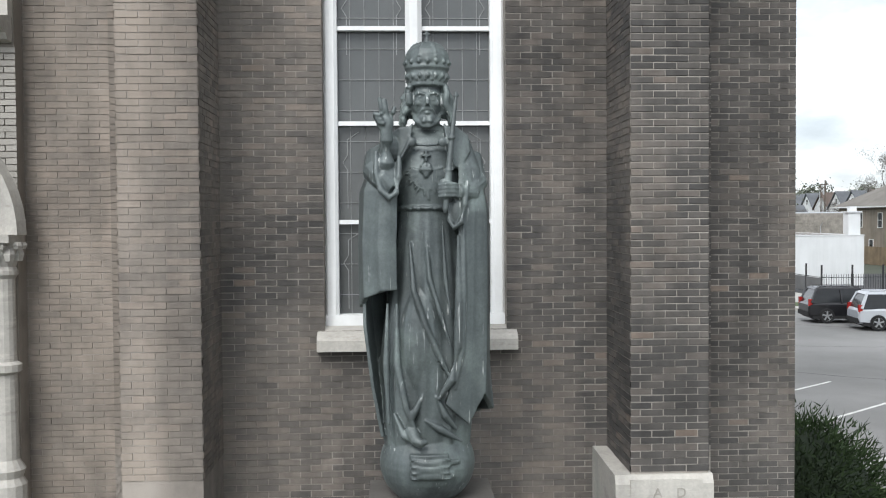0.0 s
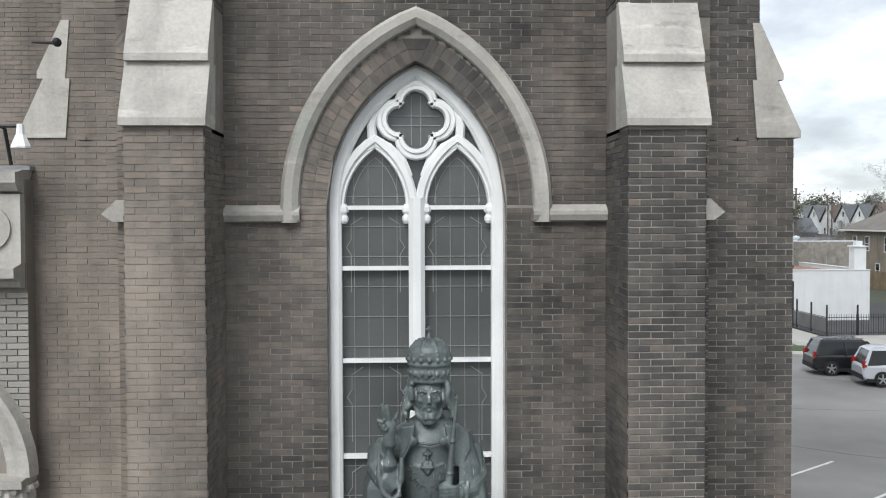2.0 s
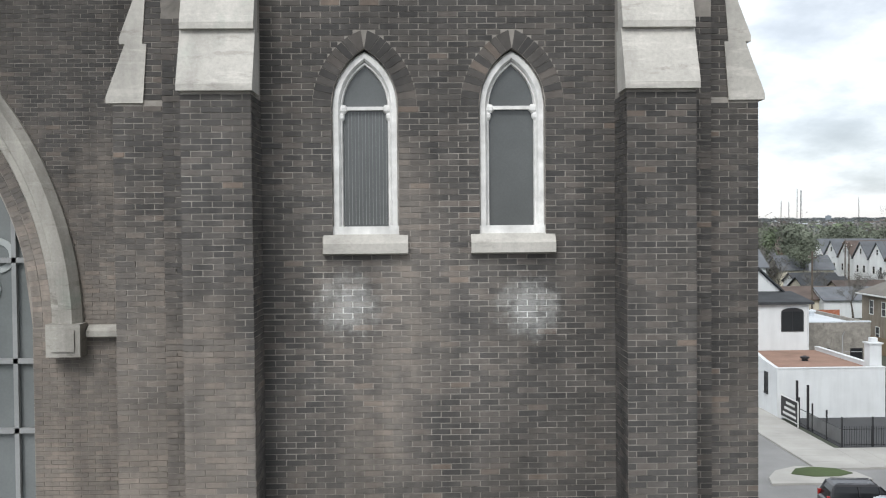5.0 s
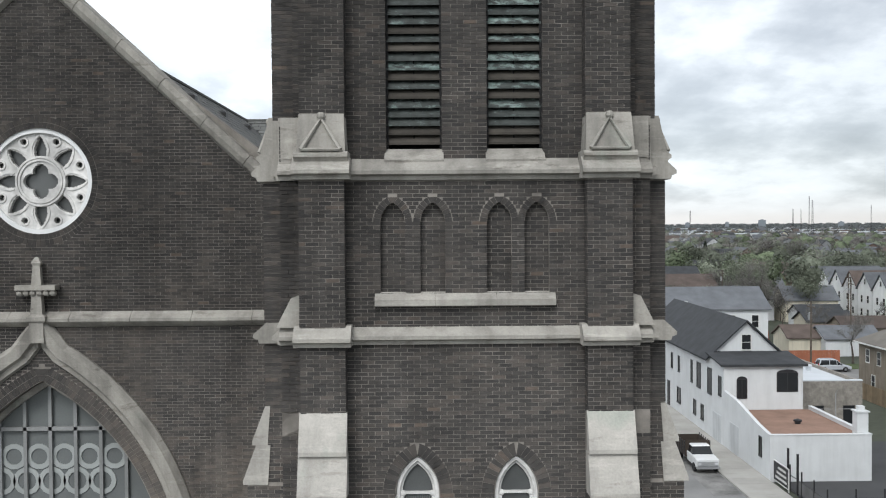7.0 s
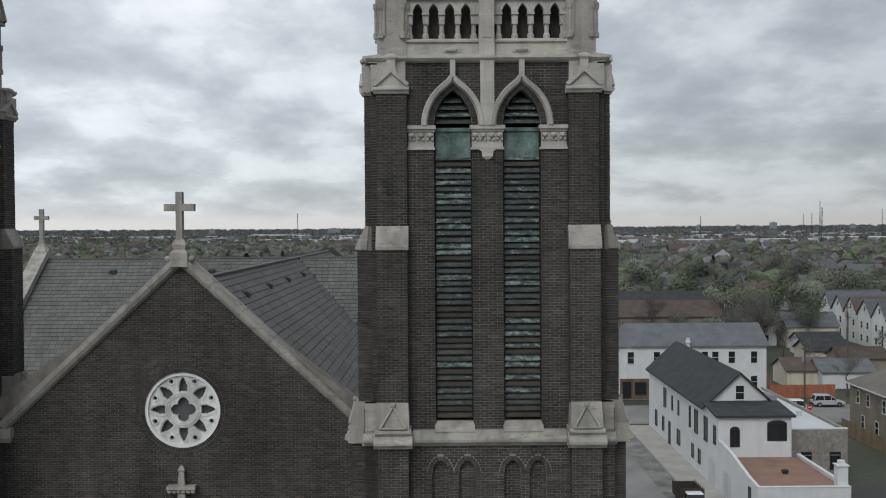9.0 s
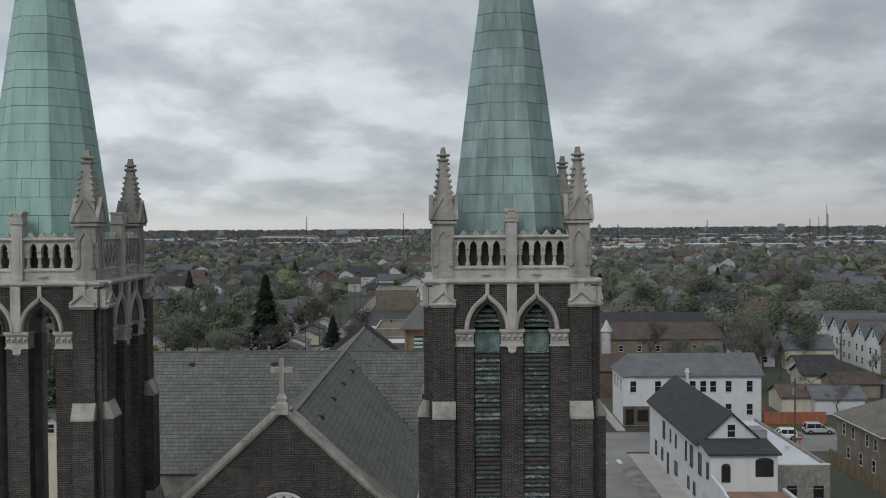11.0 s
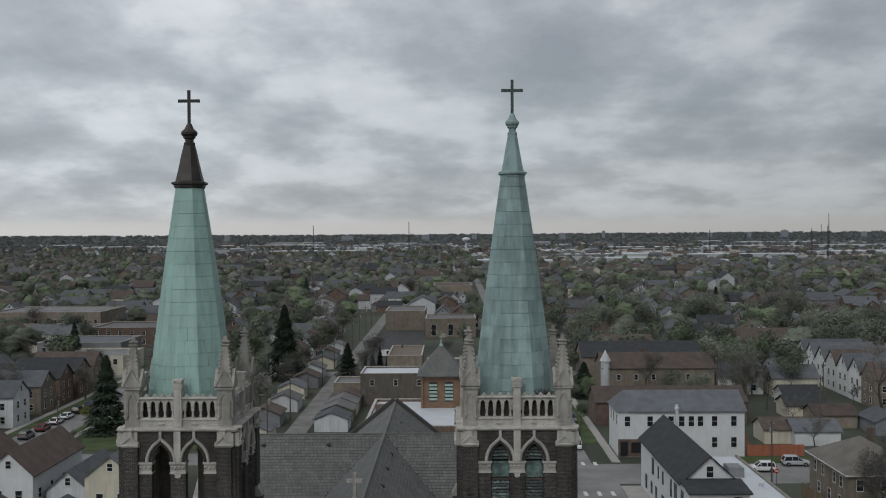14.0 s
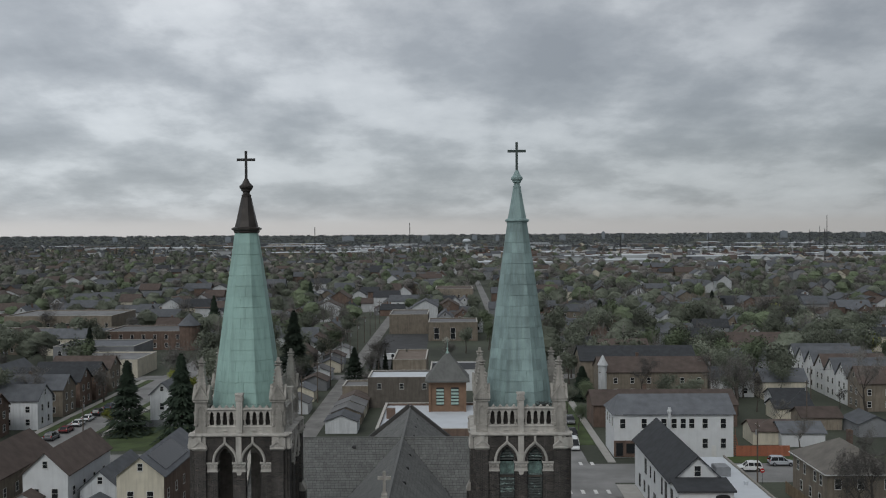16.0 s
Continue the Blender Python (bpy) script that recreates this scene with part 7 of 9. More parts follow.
def house(x, y, w, d, h, rise, rz, wall_, roof_, label, windows=True, few=False, chimney=False, group=""):
    t = thing("house", label, "house", x, y, 0, rz, group)
    key = f"h{w:.1f}_{d:.1f}_{h:.1f}_{rise:.1f}"
    pair = None if key + wall_.name in MADE and key + roof_.name in MADE else gabled(w, d, h, rise)
    part("wall", (lambda: pair[0]), wall_, t, key=key + wall_.name)
    part("roof", (lambda: pair[1]), roof_, t, key=key + roof_.name)
    if windows:
        nw = 2 if w > 5.5 else 1
        for fl in range(max(1, int(h / 2.8))):
            for i in range(0 if few and rz else nw):
                wall_window(t, (i - (nw - 1) / 2) * w / 2.4, 0, 1.0 + 2.8 * fl, 0.9, 1.4)
            for i in range(0 if few and rz == 0 else int(d / 4.5)):
                wall_window(t, -w / 2, 2.2 + 4.2 * i, 1.0 + 2.8 * fl, 0.9, 1.3, -90)
                if not few:
                    wall_window(t, w / 2, 2.2 + 4.2 * i, 1.0 + 2.8 * fl, 0.9, 1.3, 90)
        if rise > 2 and not (few and rz):
            wall_window(t, 0, 0, h + rise * 0.28, 0.7, 1.0)
    if chimney:
        part("chimney", lambda: Mesh().box(-0.35, 0.35, -0.35, 0.35, h + rise * 0.3, h + rise + 0.9).box(-0.42, 0.42, -0.42, 0.42, h + rise + 0.75, h + rise + 0.9), W_RED, t, key=f"chim{h}{rise}").location = (w * 0.18, d * 0.6, 0)
    return t


def flat_block(name, x0, x1, y0, y1, h, wall_, roof_, label, category="building", edge=0.35, rows=((1.0, 1.6),), every=4.0, sides="fl", wsize=(1.1, 1.5)):
    """A flat-roofed block with a parapet and rows of windows on its front (f), left (l) and right (r)."""
    t = thing(name, label, category, x0, y0)
    w, d = x1 - x0, y1 - y0
    b = Mesh().box(0, w, 0, 0.3, 0, h).box(0, w, d - 0.3, d, 0, h).box(0, 0.3, 0.3, d - 0.3, 0, h).box(w - 0.3, w, 0.3, d - 0.3, 0, h)
    part("wall", b, wall_, t)
    part("roof", Mesh().box(0.3, w - 0.3, 0.3, d - 0.3, h - edge - 0.2, h - edge), roof_, t)
    part("coping", Mesh().box(-0.06, w + 0.06, -0.06, 0.36, h, h + 0.08).box(-0.06, w + 0.06, d - 0.36, d + 0.06, h, h + 0.08).box(-0.06, 0.36, 0.36, d - 0.36, h, h + 0.08).box(w - 0.36, w + 0.06, 0.36, d - 0.36, h, h + 0.08), LIME, t)
    for z, _ in rows:
        if "f" in sides:
            for i in range(int(w / every)):
                wall_window(t, (i + 0.5) * w / int(w / every), 0, z, *wsize)
        if "l" in sides:
            for i in range(int(d / every)):
                wall_window(t, 0, (i + 0.5) * d / int(d / every), z, *wsize, -90)
        if "r" in sides:
            for i in range(int(d / every)):
                wall_window(t, w, (i + 0.5) * d / int(d / every), z, *wsize, 90)
    return t


# the white corner house with a charcoal roof
wh = thing("corner_house", "white rendered corner house with a charcoal gabled roof", "house", 26.2, 74.3)
part("wall", Mesh().box(0, 7.3, 0, 33, 0, 7.6).extrude([(0, 7.6), (7.3, 7.6), (3.65, 11.0)], 5.0, 33, "y"), W_WHITE, wh)
rf = Mesh()
for s in (-1, 1):
    rf.extrude([(3.65, 11.05), (3.65 + s * 4.05, 7.32), (3.65 + s * 4.05, 7.5), (3.65, 11.23)], 4.6, 33.4, "y")
part("roof", rf, R_DARK, wh, "charcoal shingle gable roof")
part("pent_roof", Mesh().extrude([(-0.35, 7.48), (5.05, 8.05), (5.05, 8.2), (-0.35, 7.64)], -0.35, 7.65, "x").box(-0.35, 7.65, -0.36, -0.3, 7.42, 7.64), R_DARK, wh, "charcoal pent roof over the front")
wall_window(wh, 3.65, 5.0, 8.35, 0.85, 1.4)
arched_window(wh, 1.66, 0, 4.5, 0.86, 1.95)
arched_window(wh, 5.85, 0, 5.1, 1.85, 1.95)
part("drainpipe", Mesh().tube([(7.2, -0.08, 7.0), (7.2, -0.08, 3.8)], [0.05, 0.05], 6), W_WHITE, wh)
for y, z, w, h in ((1.2, 4.6, 0.8, 1.7), (4.6, 4.2, 1.3, 2.4), (8.5, 4.2, 1.3, 2.4), (11.2, 4.3, 0.6, 2.2), (16.5, 4.6, 0.6, 1.6), (19.6, 4.6, 0.6, 1.6), (23.5, 4.3, 1.3, 2.2), (7.2, 1.2, 0.9, 1.4), (10.0, 1.2, 0.9, 1.4), (16.5, 1.2, 1.4, 1.6), (24.5, 1.2, 1.0, 1.6), (28.5, 1.0, 1.1, 1.9)):
    wall_window(wh, 0, y, z, w, h, -90, True)
part("door", Mesh().box(-0.06, 0.02, 20.6, 21.7, 0.1, 2.9), BLACK, wh, "black side door")
for y in (2.2, -3.2):
    part("bay_door", Mesh().box(-0.04, 0.02, y - 1.3, y + 1.3, 0.1, 2.7), W_SIDING, wh, "plain white garage door")
annex = thing("annex", "low white rendered annex with a rusty red flat roof", "building", 26.2, 61.8)
part("wall", Mesh().box(0, 8.1, 0, 0.3, 0, 3.7).box(7.8, 8.1, 0.3, 12.5, 0, 3.7).extrude([(0.3, 0), (12.5, 0), (12.5, 5.2), (8.5, 4.9), (3.2, 4.0), (0.3, 3.7)], 0, 0.3, "x"), W_WHITE, annex)
part("roof", Mesh().box(0.3, 7.8, 0.3, 12.5, 3.2, 3.42), R_RED, annex, "rusty red roll roofing")
part("coping", Mesh().box(-0.04, 8.14, -0.04, 0.34, 3.7, 3.76).box(7.76, 8.14, 0.34, 12.5, 3.7, 3.76), W_WHITE, annex)
part("chimney", Mesh().box(7.1, 8.0, 0.4, 1.3, 3.2, 5.4).box(7.0, 8.1, 0.3, 1.4, 5.4, 5.5).box(7.3, 7.8, 0.6, 1.1, 5.5, 5.85), W_WHITE, annex, "square white chimney")
part("roof_cap", Mesh().lathe([(0.25, 3.4), (0.25, 3.6), (0.36, 3.62), (0.36, 3.75), (0.05, 3.85)], 10, 4.4, 6.0), BLACK, annex)
wall_window(annex, 0, 2.3, 1.6, 0.6, 1.5, -90, True)
stone = thing("stone_building", "rubble-stone flat-roofed building beside the white house", "building", 34.6, 78)
part("wall", Mesh().box(0, 6.0, 0, 0.4, 0, 5.4).box(0, 0.3, 0.4, 27, 0, 5.4).box(5.7, 6.0, 0.4, 27, 0, 5.4), W_STONE, stone)
part("roof", Mesh().box(0.3, 5.7, 0.4, 27, 4.9, 5.1).box(-0.05, 6.05, -0.05, 0.45, 5.4, 5.5), R_WHITE, stone, "white membrane roof")
part("roof_unit", Mesh().box(1.2, 3.4, 14, 17, 5.1, 6.4).box(1.3, 3.3, 14.1, 16.9, 6.4, 6.48), plain("grey_metal_unit", (0.25, 0.26, 0.27), 0.5, 0.4), stone, "grey rooftop air unit")
part("roof_cap", Mesh().lathe([(0.25, 5.1), (0.25, 5.5), (0.4, 5.52), (0.4, 5.7), (0.05, 5.8)], 10, 4.2, 9.0), R_WHITE, stone)
for x in (1.7, 4.7):
    wall_window(stone, x, 0, 1.3, 1.0, 1.7, 0, True)
part("conduit", Mesh().box(0, 6, -0.05, -0.005, 2.7, 2.76).tube([(3.4, -0.08, 1.2), (3.4, -0.08, 4.2), (3.5, -0.3, 4.6)], [0.05, 0.05, 0.03], 6), plain("grey_conduit", (0.3, 0.3, 0.3), 0.6), stone)
rng = random.Random(4)
for i in range(18):
    z = 0.3 * i
    x = rng.uniform(-0.3, 0.0)
    while x < 5.9:
        w = rng.uniform(0.3, 0.9)
        a, c = max(0.02, x), min(5.98, x + w - 0.02)
        if c - a > 0.1 and not any(abs((a + c) / 2 - q) < 0.5 + (c - a) / 2 and 1.1 < z + 0.15 < 3.15 for q in (1.7, 4.7)):
            part("stone", Mesh().box(a, c, -0.03 - rng.uniform(0, 0.03), 0.05, z + 0.01, z + 0.29), W_STONE, stone)
        x += w

# the long white house across the cross street
lw = thing("long_house", "long white two-storey house with grey shingle roof and corner shop", "house", 25.9, 127)
part("wall", Mesh().box(0, 22.3, 0, 10.5, 0, 8.15), W_WHITE, lw)
part("roof", Mesh().extrude([(-0.4, 8.0), (5.2, 10.95), (10.9, 8.0), (10.9, 8.2), (5.2, 11.15), (-0.4, 8.2)], 1.6, 22.7, "x").add([(-0.4, -0.4, 8.0), (-0.4, 10.9, 8.0), (1.6, 10.9, 8.2), (1.6, 5.2, 11.15), (1.6, -0.4, 8.2)], [(0, 4, 3), (0, 3, 1), (1, 3, 2), (0, 1, 2, 4)]), R_GREY, lw, "grey shingle roof with a hipped end")
part("shopfront", Mesh().box(-0.06, 4.6, -0.08, 0.02, 0.1, 3.2), W_RED, lw, "brown brick shopfront")
wall_window(lw, 1.0, -0.08, 0.4, 1.2, 2.3, 0, True)
wall_window(lw, 3.1, -0.08, 0.9, 1.6, 1.7, 0, True)
for x in (1.6, 5.6, 9.3, 11.2, 12.9, 14.5, 17.0, 20.4):
    wall_window(lw, x, 0, 5.5, 0.95, 1.75)
for x in (17.0, 20.4):
    wall_window(lw, x, 0, 1.75, 0.95, 1.75)
part("door", Mesh().box(18.2, 19.1, -0.05, 0.02, 0.1, 2.2), TRIM, lw)
part("chimney", Mesh().box(10.0, 10.5, -0.6, -0.1, 0, 8.4).lathe([(0.35, 8.4), (0.35, 8.7), (0.5, 8.75), (0.3, 9.1), (0.3, 9.4)], 8, 10.25, -0.35), W_SIDING, lw, "grey flue pipe")
for y in (2.0, 5.0, 8.0):
    wall_window(lw, 0, y, 5.5, 0.95, 1.75, -90)

# the tan brick house at the yard
tan = thing("house", "tan brick two-storey house with a grey-brown hipped roof", "house", 51.5, 89)
part("wall", Mesh().box(0, 11, 0, 15, 0, 6.1), W_TAN, tan)
part("roof", Mesh().add([(-0.5, -0.5, 6.05), (11.5, -0.5, 6.05), (11.5, 15.5, 6.05), (-0.5, 15.5, 6.05), (5.4, 5.2, 9.6), (5.6, 9.8, 9.6), (-0.5, -0.5, 6.2), (11.5, -0.5, 6.2), (11.5, 15.5, 6.2), (-0.5, 15.5, 6.2)], [(6, 7, 4), (7, 8, 5, 4), (8, 9, 5), (9, 6, 4, 5), (0, 1, 7, 6), (1, 2, 8, 7), (2, 3, 9, 8), (3, 0, 6, 9), (3, 2, 1, 0)]), plain("taupe_shingle", (0.15, 0.138, 0.122), 0.9, var=0.2, scale=0.6, fine=9), tan)
part("chimney", Mesh().box(6.6, 7.4, 9.0, 9.8, 8.0, 10.9), W_RED, tan)
part("eaves_gutter", Mesh().box(-0.58, 11.58, -0.58, -0.48, 6.02, 6.18).box(-0.58, -0.48, -0.48, 15.5, 6.02, 6.18), TRIM, tan)
for x, z in ((1.6, 3.9), (5.0, 3.9), (9.0, 3.9), (1.6, 1.0), (5.0, 1.0), (9.0, 1.0)):
    wall_window(tan, x, 0, z, 0.9, 1.5)
for yy, z in ((2.5, 3.9), (5.0, 3.9), (9.5, 3.9), (12.5, 3.9), (3.0, 1.0), (7.0, 1.0), (11.0, 1.0)):
    wall_window(tan, 0, yy, z, 0.9, 1.5, -90)

# the brick belfry block behind the church with its pyramid roof
cup = thing("belfry_block", "square orange brick turret with green louvres and a grey pyramid roof", "turret", -5.1, 99)
OBRICK = plain("orange_brick", (0.200, 0.128, 0.086), 0.88, var=0.2, scale=1.0, fine=20)
part("wall", Mesh().box(-2.65, 2.65, -2.65, 2.65, 8, 19.3), OBRICK, cup)
part("roof", Mesh().add([(-3.5, -3.5, 19.1), (3.5, -3.5, 19.1), (3.5, 3.5, 19.1), (-3.5, 3.5, 19.1), (-0.25, -0.25, 23.3), (0.25, -0.25, 23.3), (0.25, 0.25, 23.3), (-0.25, 0.25, 23.3), (-3.5, -3.5, 19.3), (3.5, -3.5, 19.3), (3.5, 3.5, 19.3), (-3.5, 3.5, 19.3)], [(8, 9, 5, 4), (9, 10, 6, 5), (10, 11, 7, 6), (11, 8, 4, 7), (4, 5, 6, 7), (0, 1, 9, 8), (1, 2, 10, 9), (2, 3, 11, 10), (3, 0, 8, 11), (3, 2, 1, 0)]), SLATE, cup, "grey slate pyramid roof")
part("finial", Mesh().lathe([(0.5, 22.9), (0.3, 23.3), (0.1, 23.7), (0.1, 23.9), (0.2, 24.0), (0.04, 24.2), (0.03, 25.6)], 8), COPPER_EDGE, cup, "green copper finial")
for s in (-1, 1):
    lou = part("louvre_opening", Mesh().box(s * 1.15 - 0.6, s * 1.15 + 0.6, -2.72, -2.6, 15.4, 18.2), BLACK, cup)
    for i in range(5):
        part("slat", Mesh().extrude([(-2.85, 15.55 + 0.52 * i), (-2.85, 15.65 + 0.52 * i), (-2.7, 15.9 + 0.52 * i), (-2.7, 15.8 + 0.52 * i)], s * 1.15 - 0.58, s * 1.15 + 0.58, "x"), COPPER_EDGE, lou)
part("pilaster", Mesh().box(-2.95, -2.6, -2.9, -2.5, 8, 19.1), OBRICK, cup)
part("pilaster", Mesh().box(2.6, 2.95, -2.9, -2.5, 8, 19.1), OBRICK, cup)
low = flat_block("rectory", -15.2, 0.9, 81, 102.2, 14.75, W_RED, R_WHITE, "brick block with a white membrane roof behind the church", rows=(), sides="")
part("chimney", Mesh().box(0.9, 2.2, 9.5, 10.6, 14.3, 15.9), W_RED, low)

# flat blocks and garages along the alley
flat_block("workshop", -24.9, -8.6, 180, 192, 7.4, W_BROWN, R_WHITE, "brown brick flat-roofed workshop with a white roof", rows=((4.6, 1.2),), every=5.4, sides="f", wsize=(0.9, 1.3))
flat_block("low_shed", -31.9, -25.1, 187, 197, 4.2, W_TAN, R_FLAT, "low brick shed with a grey flat roof", rows=(), sides="")
flat_block("apartment_block", -21.5, -12.0, 222, 246, 6.2, W_TAN, R_TAUPE, "tan flat-roofed block with a faded brown roof", rows=(), sides="")
flat_block("garage_block", -10.5, 4.0, 205, 222, 5.6, W_WHITE, R_DARK, "white-walled garage block with a charcoal flat roof", rows=(), sides="")
flat_block("hall", -30.8, -14.9, 351, 376, 8.0, W_TAN, R_FLAT, "tan windowless hall with a flat roof", rows=(), sides="")
flat_block("hall", -14, 5, 324, 343, 7.2, W_TAN, R_FLAT, "tan hall with dark glazed bays", rows=((0.8, 4),), every=6.0, sides="f", wsize=(1.8, 4.2))
flat_block("hall", -14, 6, 473, 500, 11.3, W_TAN, R_BROWN, "tan hall with a brown roof", rows=((2.0, 1), (6.4, 1)), every=5.0, sides="f")
flat_block("school", -188, -144, 345, 376, 8.6, W_TAN, R_FLAT, "long tan brick school with a flat roof", rows=((4.0, 2.0),), every=4.0)
flat_block("school_annex", -186, -132, 296, 330, 5.4, W_TAN, R_GREY, "low tan school annex with a pale flat roof", rows=((1.0, 2.0),), every=5.0)
flat_block("factory", -131, -102, 299, 322, 6.8, W_RED, R_FLAT, "red brick works with a round corner tower", rows=((1.0, 1.5), (4.0, 1.5)), every=4.0, sides="f")
turret = thing("corner_turret", "round brick turret with a conical grey roof", "turret", -100, 300)
part("wall", Mesh().lathe([(3.6, 0), (3.6, 9.0)], 18), W_RED, turret)
part("roof", Mesh().lathe([(4.2, 8.9), (4.1, 9.1), (0.1, 13.2)], 18), R_GREY, turret)
flat_block("shop", -119, -97, 231, 250, 5.4, W_CREAM, R_FLAT, "pale flat-roofed corner shop building", rows=((3.0, 1),), every=4.0)
flat_block("shop", -132, -106, 256, 276, 6.4, W_GREY, R_GREY, "grey flat-roofed shop building", rows=((3.4, 1),), every=4.0)
house(57, 161, 11, 31, 4.8, 2.4, 90, W_RED, R_BROWN, "long brown brick house with a brown gabled roof", chimney=True)
house(60, 199, 13, 27, 6.6, 3.0, 90, W_TAN, R_BROWN, "tan brick house with a long brown roof", chimney=True)
house(61, 215, 13, 31, 7.4, 3.2, 90, W_TAN, R_DARK, "long house with a dark gabled roof")
house(52, 232, 12, 14, 7.6, 3.0, 90, W_RED, R_BROWN, "brown-roofed two-storey brick house")
house(99, 256, 13, 17, 6.8, 3.0, 90, W_RED, R_BROWN, "red brick house with a broad brown roof", chimney=True)
cone = thing("corner_turret", "small white corner turret with a pointed pale roof", "turret", 33.6, 193)
part("wall", Mesh().lathe([(1.1, 0), (1.1, 8.4)], 12), W_SIDING, cone)
part("roof", Mesh().lathe([(1.4, 8.35), (1.35, 8.5), (0.05, 11.0)], 12), W_SIDING, cone)
for i in range(9):
    y = 138 + 17 * i
    house(-41.5 - (i % 2), y, 6.5, 7.0, 2.6, 1.4, 0, (W_CREAM, W_GREY, W_SIDING)[i % 3], (R_GREY, R_BROWN, R_FLAT)[i % 3], "small alley garage with a low gabled roof", windows=False, group="alley garages")
    if i > 4:
        house(-51.0, y + 5, 7.5, 9.0, 5.0, 2.4, 0, (W_TAN, W_SIDING)[i % 2], (R_BROWN, R_GREY)[i % 2], "house backing onto the alley", few=True, group="alley houses")
for y, wl_, rf_ in ((149.8, W_SIDING, R_GREY), (159.5, W_TAN, R_FLAT), (168.0, W_CREAM, R_FLAT), (176.2, W_TAN, R_BROWN)):
    house(-28.0, y, 6.7, 6.5, 2.6, 1.3, 0, wl_, rf_, "alley garage with a shallow gabled roof", windows=False, group="alley garages")

# the near houses left of the church
cream = house(-49.7, 84, 6.9, 21, 7.5, 2.7, 0, W_CREAM, R_GREY, "cream gabled house with a grey roof beside a brick flank")
part("brick_flank", Mesh().box(3.45, 3.47, 0.2, 20.9, 0, 7.2), W_RED, cream, "brick side wall")
part("solar_panel", Mesh().extrude([(0.5, 10.02), (3.2, 7.91), (3.2, 8.0), (0.5, 10.11)], 2.0, 14.0, "y"), plain("solar_glass", (0.03, 0.032, 0.036), 0.25, var=0.15, scale=1.2), cream, "dark solar panels")
house(-64.2, 85.6, 6.7, 18, 7.4, 3.1, 0, W_WHITE, R_BROWN, "white gabled house with a brown roof")
house(-74.5, 84, 8.0, 20, 7.0, 3.3, 0, W_TAN, R_BROWN, "brick house with a brown gabled roof")
house(-57.0, 88, 6.0, 14, 4.6, 2.6, 0, W_SIDING, R_GREY, "small white gabled house")
house(-57.0, 85.2, 4.2, 2.6, 2.9, 1.1, 0, W_SIDING, R_GREY, "low white porch lean-to of the small house", windows=False)
house(-66.3, 82.8, 3.6, 2.6, 4.2, 1.0, 0, W_WHITE, R_BROWN, "white back porch with a brown roof", windows=False)
house(-68.3, 158, 5.2, 12, 7.2, 2.4, 0, W_SIDING, R_GREY, "narrow white house between fir trees")
lf = thing("lawn_fence", "grey board fence at the back of the lawn", "fence", -78, 157.4)
for i in range(22):
    part("board", lambda: Mesh().box(0.01, 0.98, -0.03, 0.03, 0, 1.6), W_GREY, lf, key="lboard").location = (1.0 * i, 0, 0)
for i, (x, y) in enumerate(((-99, 147), (-94.5, 159), (-95, 174), (-95.5, 186), (-95.5, 197), (-96, 209))):
    house(x, y, 8.0, 16, 6.4, 2.8, 90, (W_RED, W_SIDING, W_TAN, W_RED, W_RED, W_TAN)[i], (R_BROWN, R_GREY, R_GREY, R_DARK, R_DARK, R_BROWN)[i], "two-storey house facing the residential street", group="street houses")

# the row of tall gabled houses on the right
for i in range(7):
    house(91.5 - 0.2 * i, 223 - 7.8 * i, 7.2, 16, 6.7, 3.3, -90, (W_ROW, W_ROW, W_ROW, W_ROW, W_ROW, W_ROW, W_TAN)[i], (R_GREY, R_GREY, R_GREY, R_BROWN, R_GREY, R_GREY, R_BROWN)[i], "tall narrow gabled house in a row", group="gabled row")
for x, y, rz, wl_, rf_ in ((63.5, 141, 90, W_CREAM, R_BROWN), (68.5, 139, 90, W_WHITE, R_GREY), (80, 180, 90, W_WHITE, R_DARK), (78, 155, 90, W_TAN, R_BROWN), (76, 166, 90, W_CREAM, R_DARK), (82, 144, 0, W_GREY, R_GREY)):
    house(x, y, 7.0, 8.5, 2.7, 1.6, rz, wl_, rf_, "low garage with a gabled roof in a back yard", windows=False, group="yard garages")
for x, y, rz, wl_, rf_ in ((88, 236, 90, W_GREY, R_GREY), (70, 238, 0, W_RED, R_BROWN), (72, 197, 90, W_WHITE, R_GREY), (84, 193, 90, W_CREAM, R_GREY)):
    house(x, y, 7.6, 11, 4.6, 2.6, rz, wl_, rf_, "small gabled house among back yards", few=True, group="yard houses")
steps_ = thing("back_stairs", "red-painted wooden outside stairs beside the long house", "stairs", 48.6, 128)
for i in range(12):
    part("tread", lambda: Mesh().box(0, 1.1, -0.15, 0.15, -0.03, 0.03), RUST, steps_, key="tread").location = (0, 0.28 * i, 0.25 + 0.27 * i)
for s in (0.0, 1.1):
    part("stringer", Mesh().extrude([(-0.3, 0.0), (3.3, 3.4), (3.3, 4.5), (3.15, 4.5), (3.15, 3.55), (-0.3, 0.3)], s - 0.03, s + 0.03, "x"), RUST, steps_)
stop = thing("stop_sign", "red octagonal stop sign on a steel post", "road sign", 47.4, 107)
part("post", Mesh().box(-0.03, 0.03, -0.03, 0.03, 0, 2.2), BLACK, stop)
part("plate", Mesh().extrude([(0.40 * math.cos(math.pi * (2 * i + 1) / 8), 2.35 + 0.40 * math.sin(math.pi * (2 * i + 1) / 8)) for i in range(8)], -0.06, -0.03, "y"), plain("sign_red", (0.45, 0.02, 0.02), 0.5), stop)
part("bar", Mesh().box(-0.26, 0.26, -0.064, -0.06, 2.26, 2.44), TRIM, stop)

